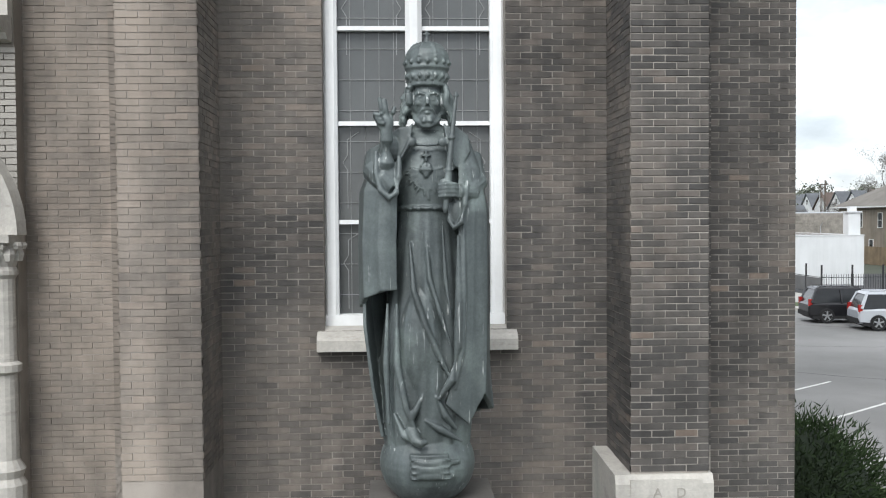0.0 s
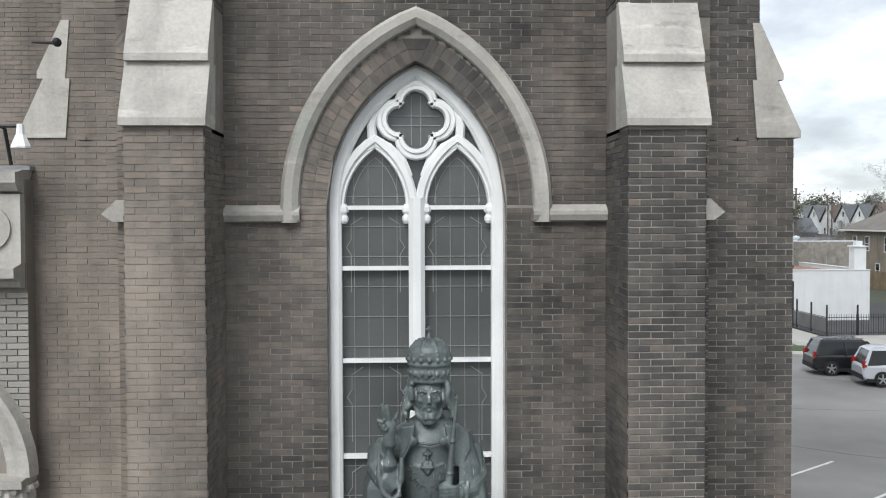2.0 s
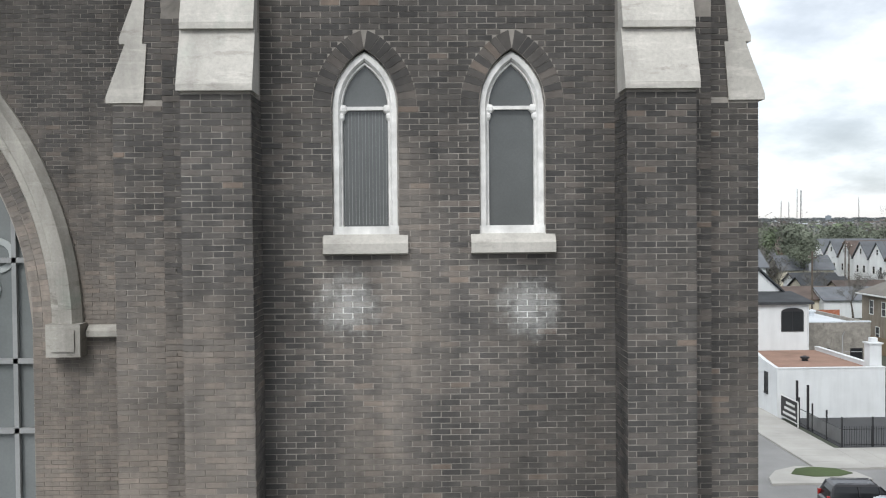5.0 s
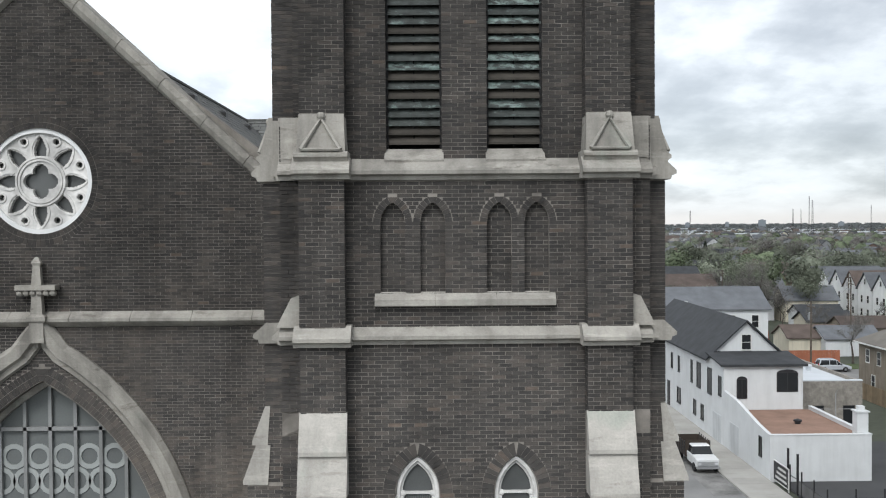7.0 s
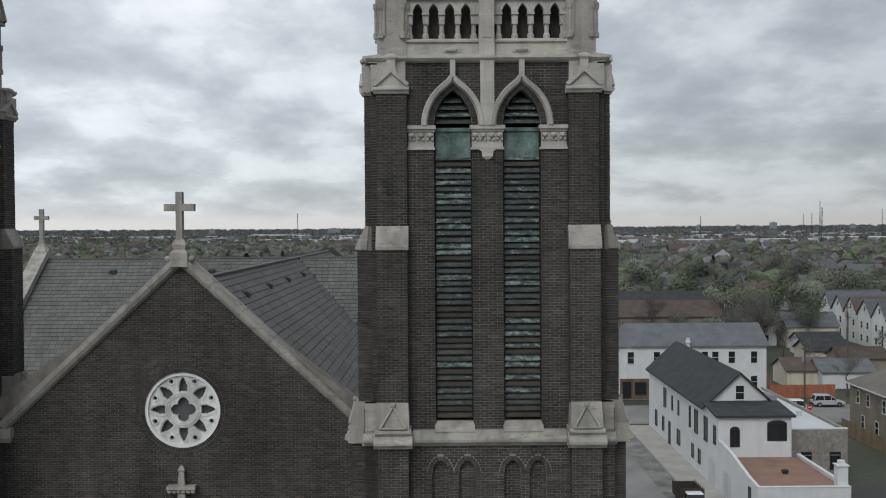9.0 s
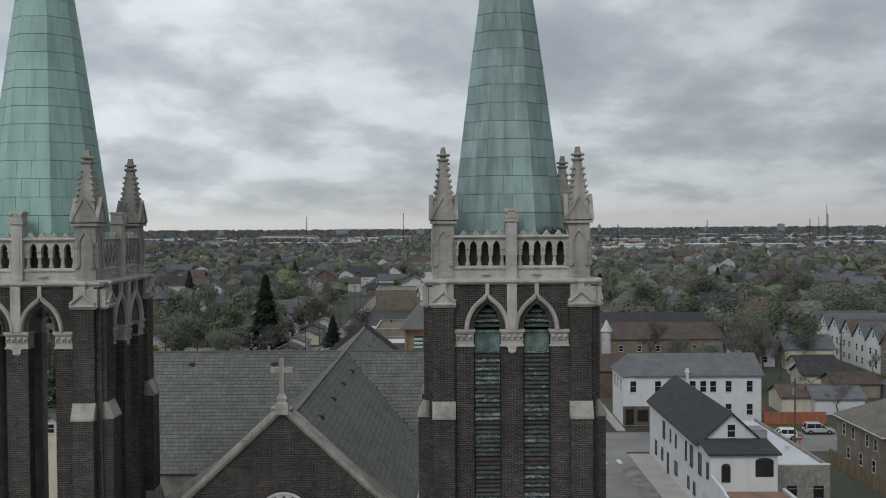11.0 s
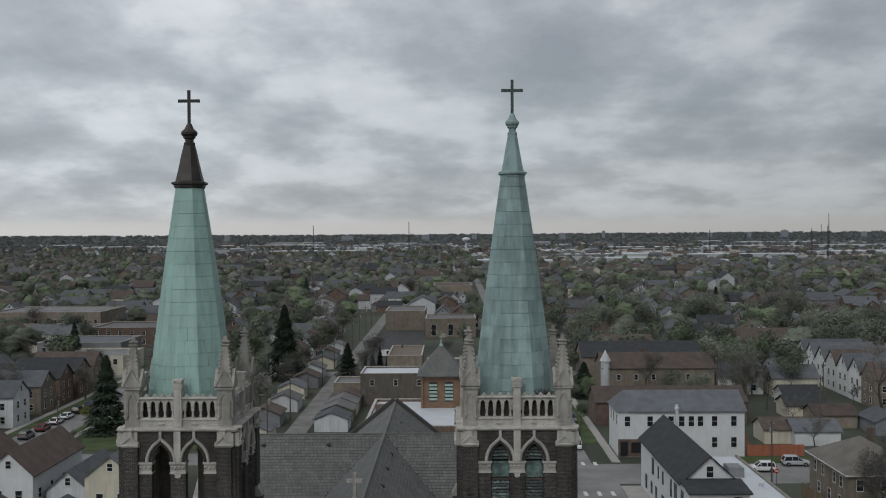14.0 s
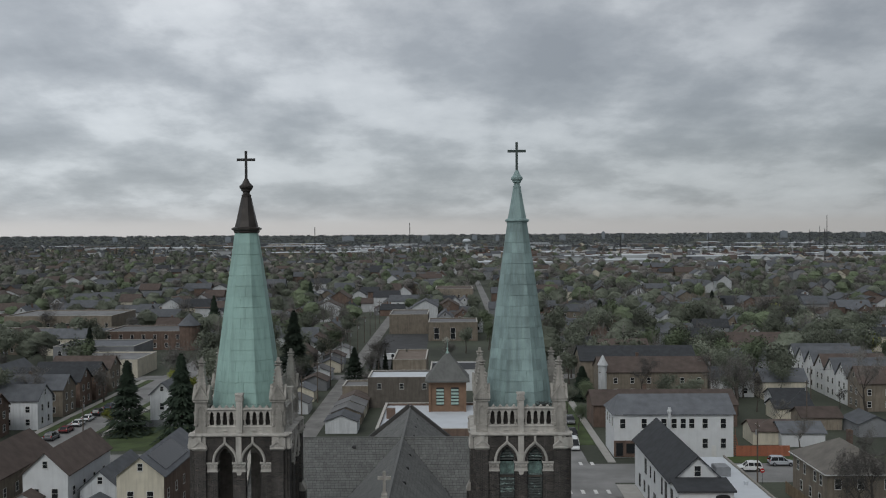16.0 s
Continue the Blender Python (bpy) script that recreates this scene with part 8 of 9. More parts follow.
# fences
of = thing("yard_fence", "orange-red board fence along the cross street", "fence", 48.9, 127.7)
for i in range(24):
    part("board", lambda: Mesh().box(0.01, 0.40, -0.03, 0.03, 0, 2.0), RUST, of, key="oboard").location = (0.42 * i, 0, 0)
wf = thing("yard_fence", "tall wooden board fence round the tan house", "fence", 49.6, 77)
for i in range(60):
    ob = part("board", lambda: Mesh().box(0.01, 0.40, -0.03, 0.03, 0, 1.9), WOOD, wf, key="wboard")
    ob.matrix_basis = pose(0, 0.415 * i, 0, 0, 0, 90)
iron = thing("iron_fence", "black iron fence of thin bars round the asphalt yard", "fence", 26.8, 51.9)
for i in range(70):
    part("bar", lambda: Mesh().box(-0.012, 0.012, -0.012, 0.012, 0.12, 1.45), BLACK, iron, key="ibar").location = (0.16 * i, 0, 0)
for i in range(8):
    part("post", lambda: Mesh().box(-0.045, 0.045, -0.045, 0.045, 0.1, 2.05), BLACK, iron, key="ipost").location = (2.0 * i, 0, 0)
for i in range(3):
    part("post", lambda: Mesh().box(-0.045, 0.045, -0.045, 0.045, 0.1, 2.05), BLACK, iron, key="ipost").location = (0, 2.4 * (i + 1), 0)
for y, h in ((7.6, 3.3), (5.6, 2.9)):
    part("gate_post", lambda: Mesh().box(-0.07, 0.07, -0.07, 0.07, 0.1, 3.2), BLACK, iron, key="gpost").location = (0, y, 0)
for z in (0.25, 1.25):
    part("rail", lambda: Mesh().box(0, 14, -0.015, 0.015, -0.02, 0.02), BLACK, iron, key="irail").location = (0, 0, z)
    part("rail", lambda: Mesh().box(-0.015, 0.015, 0, 7.5, -0.02, 0.02), BLACK, iron, key="irail2").location = (0, 0, z)
part("mesh_panel", Mesh().box(-0.01, 0.01, 0.1, 5.4, 0.3, 1.2), plain("grey_wire", (0.12, 0.12, 0.12), 0.7), iron)
sign = thing("banner", "dark banner on a slanting frame beside the fence", "banner", 26.5, 60.2)
part("frame", Mesh().box(-0.04, 0.04, -1.7, 1.7, 0.2, 0.26).box(-0.04, 0.04, -1.7, 1.7, 1.75, 1.82).box(-0.04, 0.04, -1.7, -1.64, 0.0, 1.8).box(-0.04, 0.04, 1.64, 1.7, 0.0, 1.8), TRIM, sign)
part("cloth", Mesh().box(-0.02, 0.02, -1.62, 1.62, 0.28, 1.73), BLACK, sign, "black cloth")
for i in range(3):
    part("bar", Mesh().box(-0.035, -0.022, -1.3 + 0.1 * i, 1.2 - 0.3 * i, 0.5 + 0.4 * i, 0.68 + 0.4 * i), TRIM, sign)

# ---- vehicles ----
TYRE = plain("tyre_rubber", (0.015, 0.015, 0.016), 0.85, var=0.2)
RIM = plain("alloy_rim", (0.42, 0.43, 0.44), 0.35, 0.7, var=0.15)
TAIL = plain("tail_light", (0.30, 0.015, 0.012), 0.25, var=0.1)
LAMPS = plain("headlamp", (0.55, 0.56, 0.58), 0.2, var=0.1)


def paint(name, col, metal=0.1):
    return plain(name, col, 0.22, metal, var=0.06, scale=1.0, bump=0.0, spec=0.6)


CARPAINT = {n: paint("car_" + n, c) for n, c in (("black", (0.012, 0.012, 0.014)), ("silver", (0.42, 0.44, 0.47)), ("white", (0.72, 0.73, 0.73)), ("red", (0.16, 0.018, 0.02)), ("blue", (0.03, 0.045, 0.075)), ("grey", (0.12, 0.125, 0.13)))}


def car(x, y, rz, colour, kind="suv"):
    """A vehicle with its nose towards +x: body, glasshouse, wheels, lamps."""
    long_, tall = (4.65, 1.72) if kind == "suv" else (4.9, 2.2) if kind == "van" else (4.5, 1.45)
    t = thing({"suv": "suv", "van": "van", "sedan": "car"}[kind], f"parked {colour} {'sport utility vehicle' if kind == 'suv' else 'panel van' if kind == 'van' else 'saloon car'} on the asphalt", "car", x, y, 0.01, rz, "parked cars")
    h = long_ / 2
    waist = 0.98 if kind != "sedan" else 0.86

    def ring(xx, w, z0, z1, r=0.10):
        return [(xx, -w + r, z0), (xx, w - r, z0), (xx, w, z0 + r), (xx, w, z1 - r), (xx, w - r, z1), (xx, -w + r, z1), (xx, -w, z1 - r), (xx, -w, z0 + r)]

    def body():
        return Mesh().loft([ring(-h, 0.78, 0.45, waist - 0.1), ring(-h + 0.08, 0.88, 0.30, waist), ring(-h + 0.9, 0.92, 0.24, waist + 0.02), ring(0, 0.93, 0.24, waist + 0.02), ring(h - 1.3, 0.92, 0.24, waist), ring(h - 0.5, 0.88, 0.26, waist - 0.12), ring(h - 0.1, 0.80, 0.30, waist - 0.25), ring(h, 0.66, 0.42, waist - 0.32)])

    def cabin(grow=0.0):
        b0, b1, t0, t1 = {"suv": (-h + 0.10, h - 1.35, -h + 0.42, h - 2.15), "van": (-h + 0.05, h - 0.75, -h + 0.12, h - 1.35), "sedan": (-h + 0.55, h - 1.3, -h + 1.25, h - 2.05)}[kind]
        z0 = waist - 0.02
        return Mesh().loft([[(b0 - grow, -0.84 - grow, z0), (b1 + grow, -0.84 - grow, z0), (b1 + grow, 0.84 + grow, z0), (b0 - grow, 0.84 + grow, z0)],
                            [((b0 + t0) / 2 - grow, -0.77 - grow, (z0 + tall) / 2), ((b1 + t1) / 2 + grow, -0.77 - grow, (z0 + tall) / 2), ((b1 + t1) / 2 + grow, 0.77 + grow, (z0 + tall) / 2), ((b0 + t0) / 2 - grow, 0.77 + grow, (z0 + tall) / 2)],
                            [(t0 - grow, -0.66 - grow, tall - 0.08), (t1 + grow, -0.66 - grow, tall - 0.08), (t1 + grow, 0.66 + grow, tall - 0.08), (t0 - grow, 0.66 + grow, tall - 0.08)]])

    def roof_():
        b0, b1 = {"suv": (-h + 0.36, h - 2.1), "van": (-h + 0.1, h - 1.3), "sedan": (-h + 1.2, h - 2.0)}[kind]
        b = Mesh().loft([[(b0, -0.68, tall - 0.1), (b1, -0.68, tall - 0.1), (b1, 0.68, tall - 0.1), (b0, 0.68, tall - 0.1)], [(b0 + 0.1, -0.58, tall), (b1 - 0.15, -0.58, tall), (b1 - 0.15, 0.58, tall), (b0 + 0.1, 0.58, tall)]])
        xs = {"suv": (-0.75, 0.25), "van": (0.2,), "sedan": (0.05,)}[kind]
        for s in (-1, 1):
            for xx in xs:
                b.tube([(xx, s * 0.86, waist), (xx - 0.05, s * 0.69, tall - 0.08)], [0.05, 0.05], 5)
            b.tube([(-h + 0.14, s * 0.85, waist), (-h + 0.42, s * 0.67, tall - 0.08)], [0.09, 0.07], 5)
            b.tube([({"suv": h - 1.36, "van": h - 0.78, "sedan": h - 1.32}[kind], s * 0.85, waist), (b1, s * 0.67, tall - 0.08)], [0.05, 0.05], 5)
            if kind == "suv":
                b.tube([(b0 + 0.2, s * 0.56, tall + 0.03), (b1 - 0.1, s * 0.56, tall + 0.03)], [0.02, 0.02], 5)
            if kind == "van":
                b.box(-h + 0.15, 0.2, s * 0.80 - 0.04, s * 0.80 + 0.04, waist, tall - 0.2)
        return b
    k = kind + colour
    part("body", body, CARPAINT[colour], t, key="body" + k, smooth=False)
    part("glasshouse", cabin, PANE, t, key="cabin" + kind)
    part("roof", roof_, CARPAINT[colour], t, key="croof" + k)
    part("sill_trim", lambda: Mesh().box(-h + 0.2, h - 0.3, -0.94, 0.94, 0.22, 0.36).box(-h - 0.03, -h + 0.2, -0.8, 0.8, 0.34, 0.55), TYRE, t, key="trim" + kind)
    for s in (-1, 1):
        for xx in (-h + 0.85, h - 0.95):
            r = 0.36 if kind != "sedan" else 0.32
            m = Matrix.Translation((xx, s * 0.86, r)) @ Matrix.Rotation(math.pi / 2, 4, "X")
            w = part("wheel", lambda: Mesh().lathe([(r * 0.62, -0.11), (r * 0.95, -0.11), (r, -0.07), (r, 0.07), (r * 0.95, 0.11), (r * 0.62, 0.11)], 20), TYRE, t, key=f"tyre{r}")
            w.matrix_basis = m

            def rim():
                b = Mesh().lathe([(r * 0.62, -0.10), (r * 0.66, -0.118), (r * 0.66, 0.118), (r * 0.62, 0.10)], 20)
                for j in range(5):
                    a = 2 * math.pi * j / 5
                    for e in (-0.122, 0.112):
                        b.box(-0.035, 0.035, 0.0, r * 0.62, e, e + 0.01, Matrix.Rotation(a, 4, "Z"))
                return b
            part("rim", rim, RIM, w, key=f"rim{r}")
        part("tail_lamp", lambda: Mesh().box(-0.05, 0.10, -0.10, 0.10, -0.16, 0.16), TAIL, t, key="tail").location = (-h + 0.07, s * 0.78, waist + 0.02 - (0.1 if kind == "sedan" else 0))
        part("headlamp", lambda: Mesh().box(-0.12, 0.05, -0.14, 0.14, -0.07, 0.07), LAMPS, t, key="head").location = (h - 0.1, s * 0.62, waist - 0.32)
        part("mirror", lambda: Mesh().box(-0.08, 0.08, -0.09, 0.09, -0.06, 0.07), TYRE, t, key="mirror").location = (h - 1.55, s * 1.0, waist + 0.08)
    return t


car(22.0, 37.4, -6, "black")
car(22.9, 34.0, -8, "silver")
car(47.9, 116.4, 176, "white")
car(55.0, 120.4, -2, "silver")
car(74, 158, 30, "silver")
car(20.5, 147.5, -90, "black", "sedan")
car(19.3, 134.6, -90, "white", "van")
car(21.5, 160, -90, "grey")
for i, (y, c, k) in enumerate(((152.8, "red", "sedan"), (159.8, "white", "sedan"), (165.6, "white", "sedan"), (172, "black", "suv"), (180, "blue", "sedan"), (145, "grey", "suv"))):
    car(-87.4, y, 90, c, k)
car(-25, 268, 0, "white", "van")
car(-20.5, 280, 0, "silver")
car(-20.5, 285, 0, "white", "sedan")
for i in range(6):
    car(-170 + 9 * i, 289, 80, ("white", "silver", "black", "grey", "red", "blue")[i], "sedan")

# the stake-bed truck at the kerb
trk = thing("truck", "old white pickup with dark wooden stake bed at the kerb", "truck", 22.0, 68.2, 0.01, -90, "parked cars")
part("cab", Mesh().loft([[(0.6, -0.9, 0.5), (3.6, -0.9, 0.5), (3.6, 0.9, 0.5), (0.6, 0.9, 0.5)], [(0.6, -0.95, 1.2), (3.65, -0.93, 1.12), (3.65, 0.93, 1.12), (0.6, 0.95, 1.2)], [(0.6, -0.92, 1.25), (2.1, -0.92, 1.25), (2.1, 0.92, 1.25), (0.6, 0.92, 1.25)]]), CARPAINT["white"], trk)
part("glasshouse", Mesh().loft([[(0.62, -0.86, 1.2), (2.15, -0.86, 1.2), (2.15, 0.86, 1.2), (0.62, 0.86, 1.2)], [(0.7, -0.72, 1.85), (1.55, -0.72, 1.85), (1.55, 0.72, 1.85), (0.7, 0.72, 1.85)]]), PANE, trk)
part("roof", Mesh().loft([[(0.66, -0.76, 1.82), (1.62, -0.76, 1.82), (1.62, 0.76, 1.82), (0.66, 0.76, 1.82)], [(0.76, -0.68, 1.93), (1.5, -0.68, 1.93), (1.5, 0.68, 1.93), (0.76, 0.68, 1.93)]]), CARPAINT["white"], trk)
part("grille", Mesh().box(3.62, 3.7, -0.85, 0.85, 0.62, 1.0).box(3.6, 3.85, -0.95, 0.95, 0.42, 0.58), RIM, trk)
part("bed", Mesh().box(-3.0, 0.5, -1.05, 1.05, 0.75, 0.9).box(-3.0, 0.5, -1.05, -1.0, 0.9, 1.9).box(-3.0, 0.5, 1.0, 1.05, 0.9, 1.9).box(-3.0, -2.95, -1.0, 1.0, 0.9, 1.9).box(0.45, 0.5, -1.0, 1.0, 0.9, 2.1), plain("dark_planks", (0.045, 0.035, 0.028), 0.9), trk, "dark wooden stake sides")
for i in range(6):
    for s in (-1, 1):
        part("stake", lambda: Mesh().box(-0.05, 0.05, -0.03, 0.03, 0.8, 2.05), BLACK, trk, key="stake").location = (-2.9 + 0.66 * i, s * 1.08, 0)
for xx in (2.8, -1.9):
    for s in (-1, 1):
        w = part("wheel", lambda: Mesh().lathe([(0.2, -0.12), (0.36, -0.12), (0.38, 0.0), (0.36, 0.12), (0.2, 0.12)], 18), TYRE, trk, key="trwheel")
        w.matrix_basis = Matrix.Translation((xx, s * 0.85, 0.38)) @ Matrix.Rotation(math.pi / 2, 4, "X")
for s in (-1, 1):
    part("headlamp", lambda: Mesh().box(0, 0.05, -0.12, 0.12, -0.09, 0.09), LAMPS, trk, key="trlamp").location = (3.69, s * 0.68, 0.82)

# ---- trees, hedges and poles ----
BARK = plain("bark", (0.075, 0.064, 0.054), 0.95, var=0.3, scale=2.5, fine=14)


def leafage(name, a, b, rough=0.85):
    """Leaves that differ from piece to piece, between two colours, and from tree to tree."""
    m = Nodes(name)
    info = m.n.new("ShaderNodeObjectInfo")
    mid = tuple((u + v) / 2 for u, v in zip(a, b))
    c = m.ramp(m.pos.outputs["Random Per Island"], [(0.0, tuple(u * 0.35 + v * 0.65 for u, v in zip(a, mid))), (1.0, tuple(u * 0.35 + v * 0.65 for u, v in zip(b, mid)))])
    c = m.mix(1.0, c, m.ramp(m.noise(0.55, 4, 0.6), [(0.34, 0.84), (0.66, 1.12)]), "MULTIPLY")
    c = m.mix(1.0, c, m.ramp(info.outputs["Random"], [(0.0, 0.8), (1.0, 1.2)]), "MULTIPLY")
    c = m.mix(1.0, c, m.ramp(m.noise(0.02, 3), [(0.35, 0.85), (0.65, 1.12)]), "MULTIPLY")
    c = m.mix(1.0, c, m.ramp(m.noise(0.085, 2, 0.4, stretch=(1, 1, 0.2)), [(0.32, 0.52), (0.5, 0.96), (0.68, 1.35)]), "MULTIPLY")
    return m.done(c, rough, 0.0, 0.2)


LEAF = [leafage("spring_buds", (0.102, 0.114, 0.086), (0.162, 0.180, 0.136)), leafage("bare_twigs", (0.100, 0.095, 0.087), (0.160, 0.153, 0.142)), leafage("fresh_green", (0.092, 0.116, 0.070), (0.150, 0.182, 0.112)),
        # last entry: leaf colour greyed and blued to paint distance haze
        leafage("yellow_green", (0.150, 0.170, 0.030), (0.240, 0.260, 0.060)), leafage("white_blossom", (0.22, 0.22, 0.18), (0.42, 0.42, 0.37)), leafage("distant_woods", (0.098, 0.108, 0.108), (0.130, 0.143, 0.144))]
FIR = leafage("fir_needles", (0.016, 0.026, 0.018), (0.040, 0.055, 0.036))
YEW = leafage("yew_needles", (0.016, 0.032, 0.013), (0.050, 0.082, 0.030))


def branches(rng, height, spread, levels=3):
    """A trunk and forking limbs: the wood as tubes, and the ends where leaves sit."""
    wood, ends = Mesh(), []

    def grow(p, d, length, r, level):
        pts, radii = [p], [r]
        for i in range(3):
            d = (d + Vector((rng.uniform(-1, 1), rng.uniform(-1, 1), rng.uniform(-0.2, 0.6))) * 0.16).normalized()
            pts.append(pts[-1] + d * length / 3)
            radii.append(r * (1 - 0.2 * (i + 1)))
        wood.tube([tuple(q) for q in pts], radii, 6 if level == 0 else 4 if level == 1 else 3)
        if level >= 1:
            ends.extend(pts[1:])
        if level < levels:
            for k in range((5, 4, 3, 2)[level]):
                t = pts[rng.choice((2, 3, 3)) if level else 3 if k < 4 else 2]
                a = rng.uniform(0, 6.283)
                tilt = rng.uniform(0.45, 1.0) * spread
                nd = (d * 0.9 + Vector((math.cos(a) * tilt, math.sin(a) * tilt, rng.uniform(0.0, 0.5)))).normalized()
                grow(t, nd, length * rng.uniform(0.55, 0.78), radii[-1] * 0.62, level + 1)
    grow(Vector((0, 0, 0)), Vector((0, 0, 1)), height * 0.34, height * 0.022, 0)
    return wood, ends


def leaf_cloud(rng, ends, count, size, blow, thin=1.0):
    b = Mesh()
    for _ in range(count):
        e = rng.choice(ends)
        c = e + Vector((rng.gauss(0, blow), rng.gauss(0, blow), rng.gauss(0, blow * 0.8)))
        u = Vector((rng.gauss(0, 1), rng.gauss(0, 1), rng.gauss(0, 1))).normalized() * size * rng.uniform(0.5, 1.3)
        w = u.cross(Vector((rng.gauss(0, 1), rng.gauss(0, 1), rng.gauss(0, 1)))).normalized() * size * thin * rng.uniform(0.4, 0.9)
        b.v += [tuple(c - u), tuple(c + w), tuple(c + u), tuple(c - w)]
        n = len(b.v)
        b.f.append((n - 4, n - 3, n - 2, n - 1))
    return b


def crown_patch(b, rng, c, rad, n, size):
    """A clump of leaves lying roughly on a ball's upper skin, so that it takes light as a rounded mass."""
    for _ in range(n):
        d = Vector((rng.gauss(0, 1), rng.gauss(0, 1), rng.gauss(0.35, 0.8))).normalized()
        p = Vector(c) + Vector((d.x * rad[0], d.y * rad[0], d.z * rad[1])) * rng.uniform(0.75, 1.05)
        nrm = (d + Vector((rng.gauss(0, 0.09), rng.gauss(0, 0.09), 0.12 + rng.gauss(0, 0.09)))).normalized()
        u = nrm.cross(Vector((rng.gauss(0, 1), rng.gauss(0, 1), rng.gauss(0, 1)))).normalized()
        w = nrm.cross(u) * size * rng.uniform(0.4, 0.9)
        u = u * size * rng.uniform(0.6, 1.2)
        k = len(b.v)
        b.v += [tuple(p - u), tuple(p + w), tuple(p + u), tuple(p - w)]
        b.f.append((k, k + 1, k + 2, k + 3))


def twig_crown(b, rng, x, y, z, h, w, n, thick):
    """A bare crown: limbs that fan out from the trunk, and fine twigs thickening towards a rounded outline."""
    fork = Vector((x, y, z + h * 0.28))
    limbs = []
    for k in range(9):
        a, e = 6.283 * (k + rng.random()) / 9, rng.uniform(0.35, 1.45)
        d = Vector((math.cos(a) * math.cos(e), math.sin(a) * math.cos(e), math.sin(e)))
        tip = fork + Vector((d.x * w, d.y * w, d.z * h * 0.70)) * rng.uniform(0.75, 1.0)
        limbs.append(tip)
        b.tube([tuple(fork), tuple(fork.lerp(tip, 0.5) + Vector((0, 0, 0.05 * h))), tuple(tip)], [thick * 1.1, thick * 0.8, thick * 0.3], 3)
    for _ in range(n):
        tip = rng.choice(limbs)
        p = fork.lerp(tip, rng.uniform(0.35, 1.0)) + Vector((rng.gauss(0, 0.13 * w), rng.gauss(0, 0.13 * w), rng.gauss(0, 0.06 * h)))
        u = ((p - fork).normalized() * 0.8 + Vector((rng.gauss(0, 0.5), rng.gauss(0, 0.5), 0.25 + rng.gauss(0, 0.4)))).normalized() * w * rng.uniform(0.10, 0.22)
        s = u.cross(Vector((rng.gauss(0, 1), rng.gauss(0, 1), rng.gauss(0, 1)))).normalized() * thick * rng.uniform(0.25, 0.55)
        k = len(b.v)
        b.v += [tuple(p - s), tuple(p + s), tuple(p + u + s * 0.3), tuple(p + u - s * 0.3)]
        b.f.append((k, k + 1, k + 2, k + 3))


def raw(b, name, material):
    me = bpy.data.meshes.new(name)
    me.from_pydata(b.v, [], b.f)
    me.materials.append(material)
    return me


def soft_crown(r, ends, size, blow, leaf):
    """A lighter crown: loose twigs, with rounded leaf clumps where it is in bud."""
    b = leaf_cloud(r, ends, 1300 if leaf == 1 else 700, size * (1.7 if leaf == 1 else 1.2), blow * 1.2, 0.2 if leaf == 1 else 0.7)
    if leaf != 1:
        for e in r.sample(ends, 32):
            crown_patch(b, r, e, (1.2 * blow / 0.7, 1.0), 34, size * 1.7)
    return b


TREE_KINDS, TREE_LIGHT = [], []
for i, (h, sp, cnt, sz, blow, leaf) in enumerate(((11, 0.9, 4200, 0.15, 0.75, 0), (9, 1.0, 3800, 0.20, 0.6, 1), (12, 0.8, 5000, 0.16, 0.8, 2), (10, 1.0, 3600, 0.14, 0.7, 0), (8, 1.1, 4600, 0.17, 0.7, 3), (6, 1.1, 3600, 0.12, 0.5, 4), (13, 0.9, 4600, 0.22, 0.7, 1))):
    r = random.Random(40 + i)
    wood, ends = branches(r, h, sp)
    TREE_KINDS.append((wood.data("trunk", BARK), raw(leaf_cloud(r, ends, cnt, sz, blow * (0.35 if leaf == 1 else 0.7), 0.10 if leaf == 1 else 0.8), "crown", LEAF[leaf])))
    r = random.Random(60 + i)
    wood, ends = branches(r, h, sp, 2)
    TREE_LIGHT.append((wood.data("trunk", BARK), raw(soft_crown(r, ends, sz, blow, leaf), "crown", LEAF[leaf])))
TREE_LABEL = ("budding deciduous tree with a grey-green crown", "bare tree with fine grey twigs", "tall tree in fresh spring leaf", "broad spreading budding street tree", "bright yellow-green leafing tree", "small tree in white blossom", "tall bare tree with a broad crown of twigs")


def tree(x, y, kind, scale=1.0, turn=0.0):
    t = thing("tree", TREE_LABEL[kind], "tree", x, y, 0, turn, "street trees")
    wood, crown = (TREE_KINDS if y < 190 else TREE_LIGHT)[kind]
    for name, me in (("trunk", wood), ("crown", crown)):
        ob = part(name, me, None, t)
        ob.scale = (scale, scale, scale)
    return t


def fir_mesh():
    r, b = random.Random(8), Mesh()
    for k in range(3600):
        z = r.random() ** 0.85
        rad = (1 - z) * (0.24 + 0.05 * math.sin(42 * z)) + 0.01
        a, q = r.uniform(0, 6.283), rad * r.uniform(0.55, 1.1)
        c = Vector((q * math.cos(a), q * math.sin(a), 0.06 + 0.94 * z - q * 0.25))
        u = Vector((math.cos(a), math.sin(a), -0.45 + r.uniform(-0.3, 0.3))) * 0.034
        w = Vector((-math.sin(a), math.cos(a), r.uniform(-0.4, 0.4))) * 0.016
        n = len(b.v)
        b.v += [tuple(c - u - w * 0.5), tuple(c - u * 0.2 + w), tuple(c + u), tuple(c - u * 0.2 - w)]
        b.f.append((n, n + 1, n + 2, n + 3))
    return raw(b, "needles", FIR)


FIR_MESH = fir_mesh()


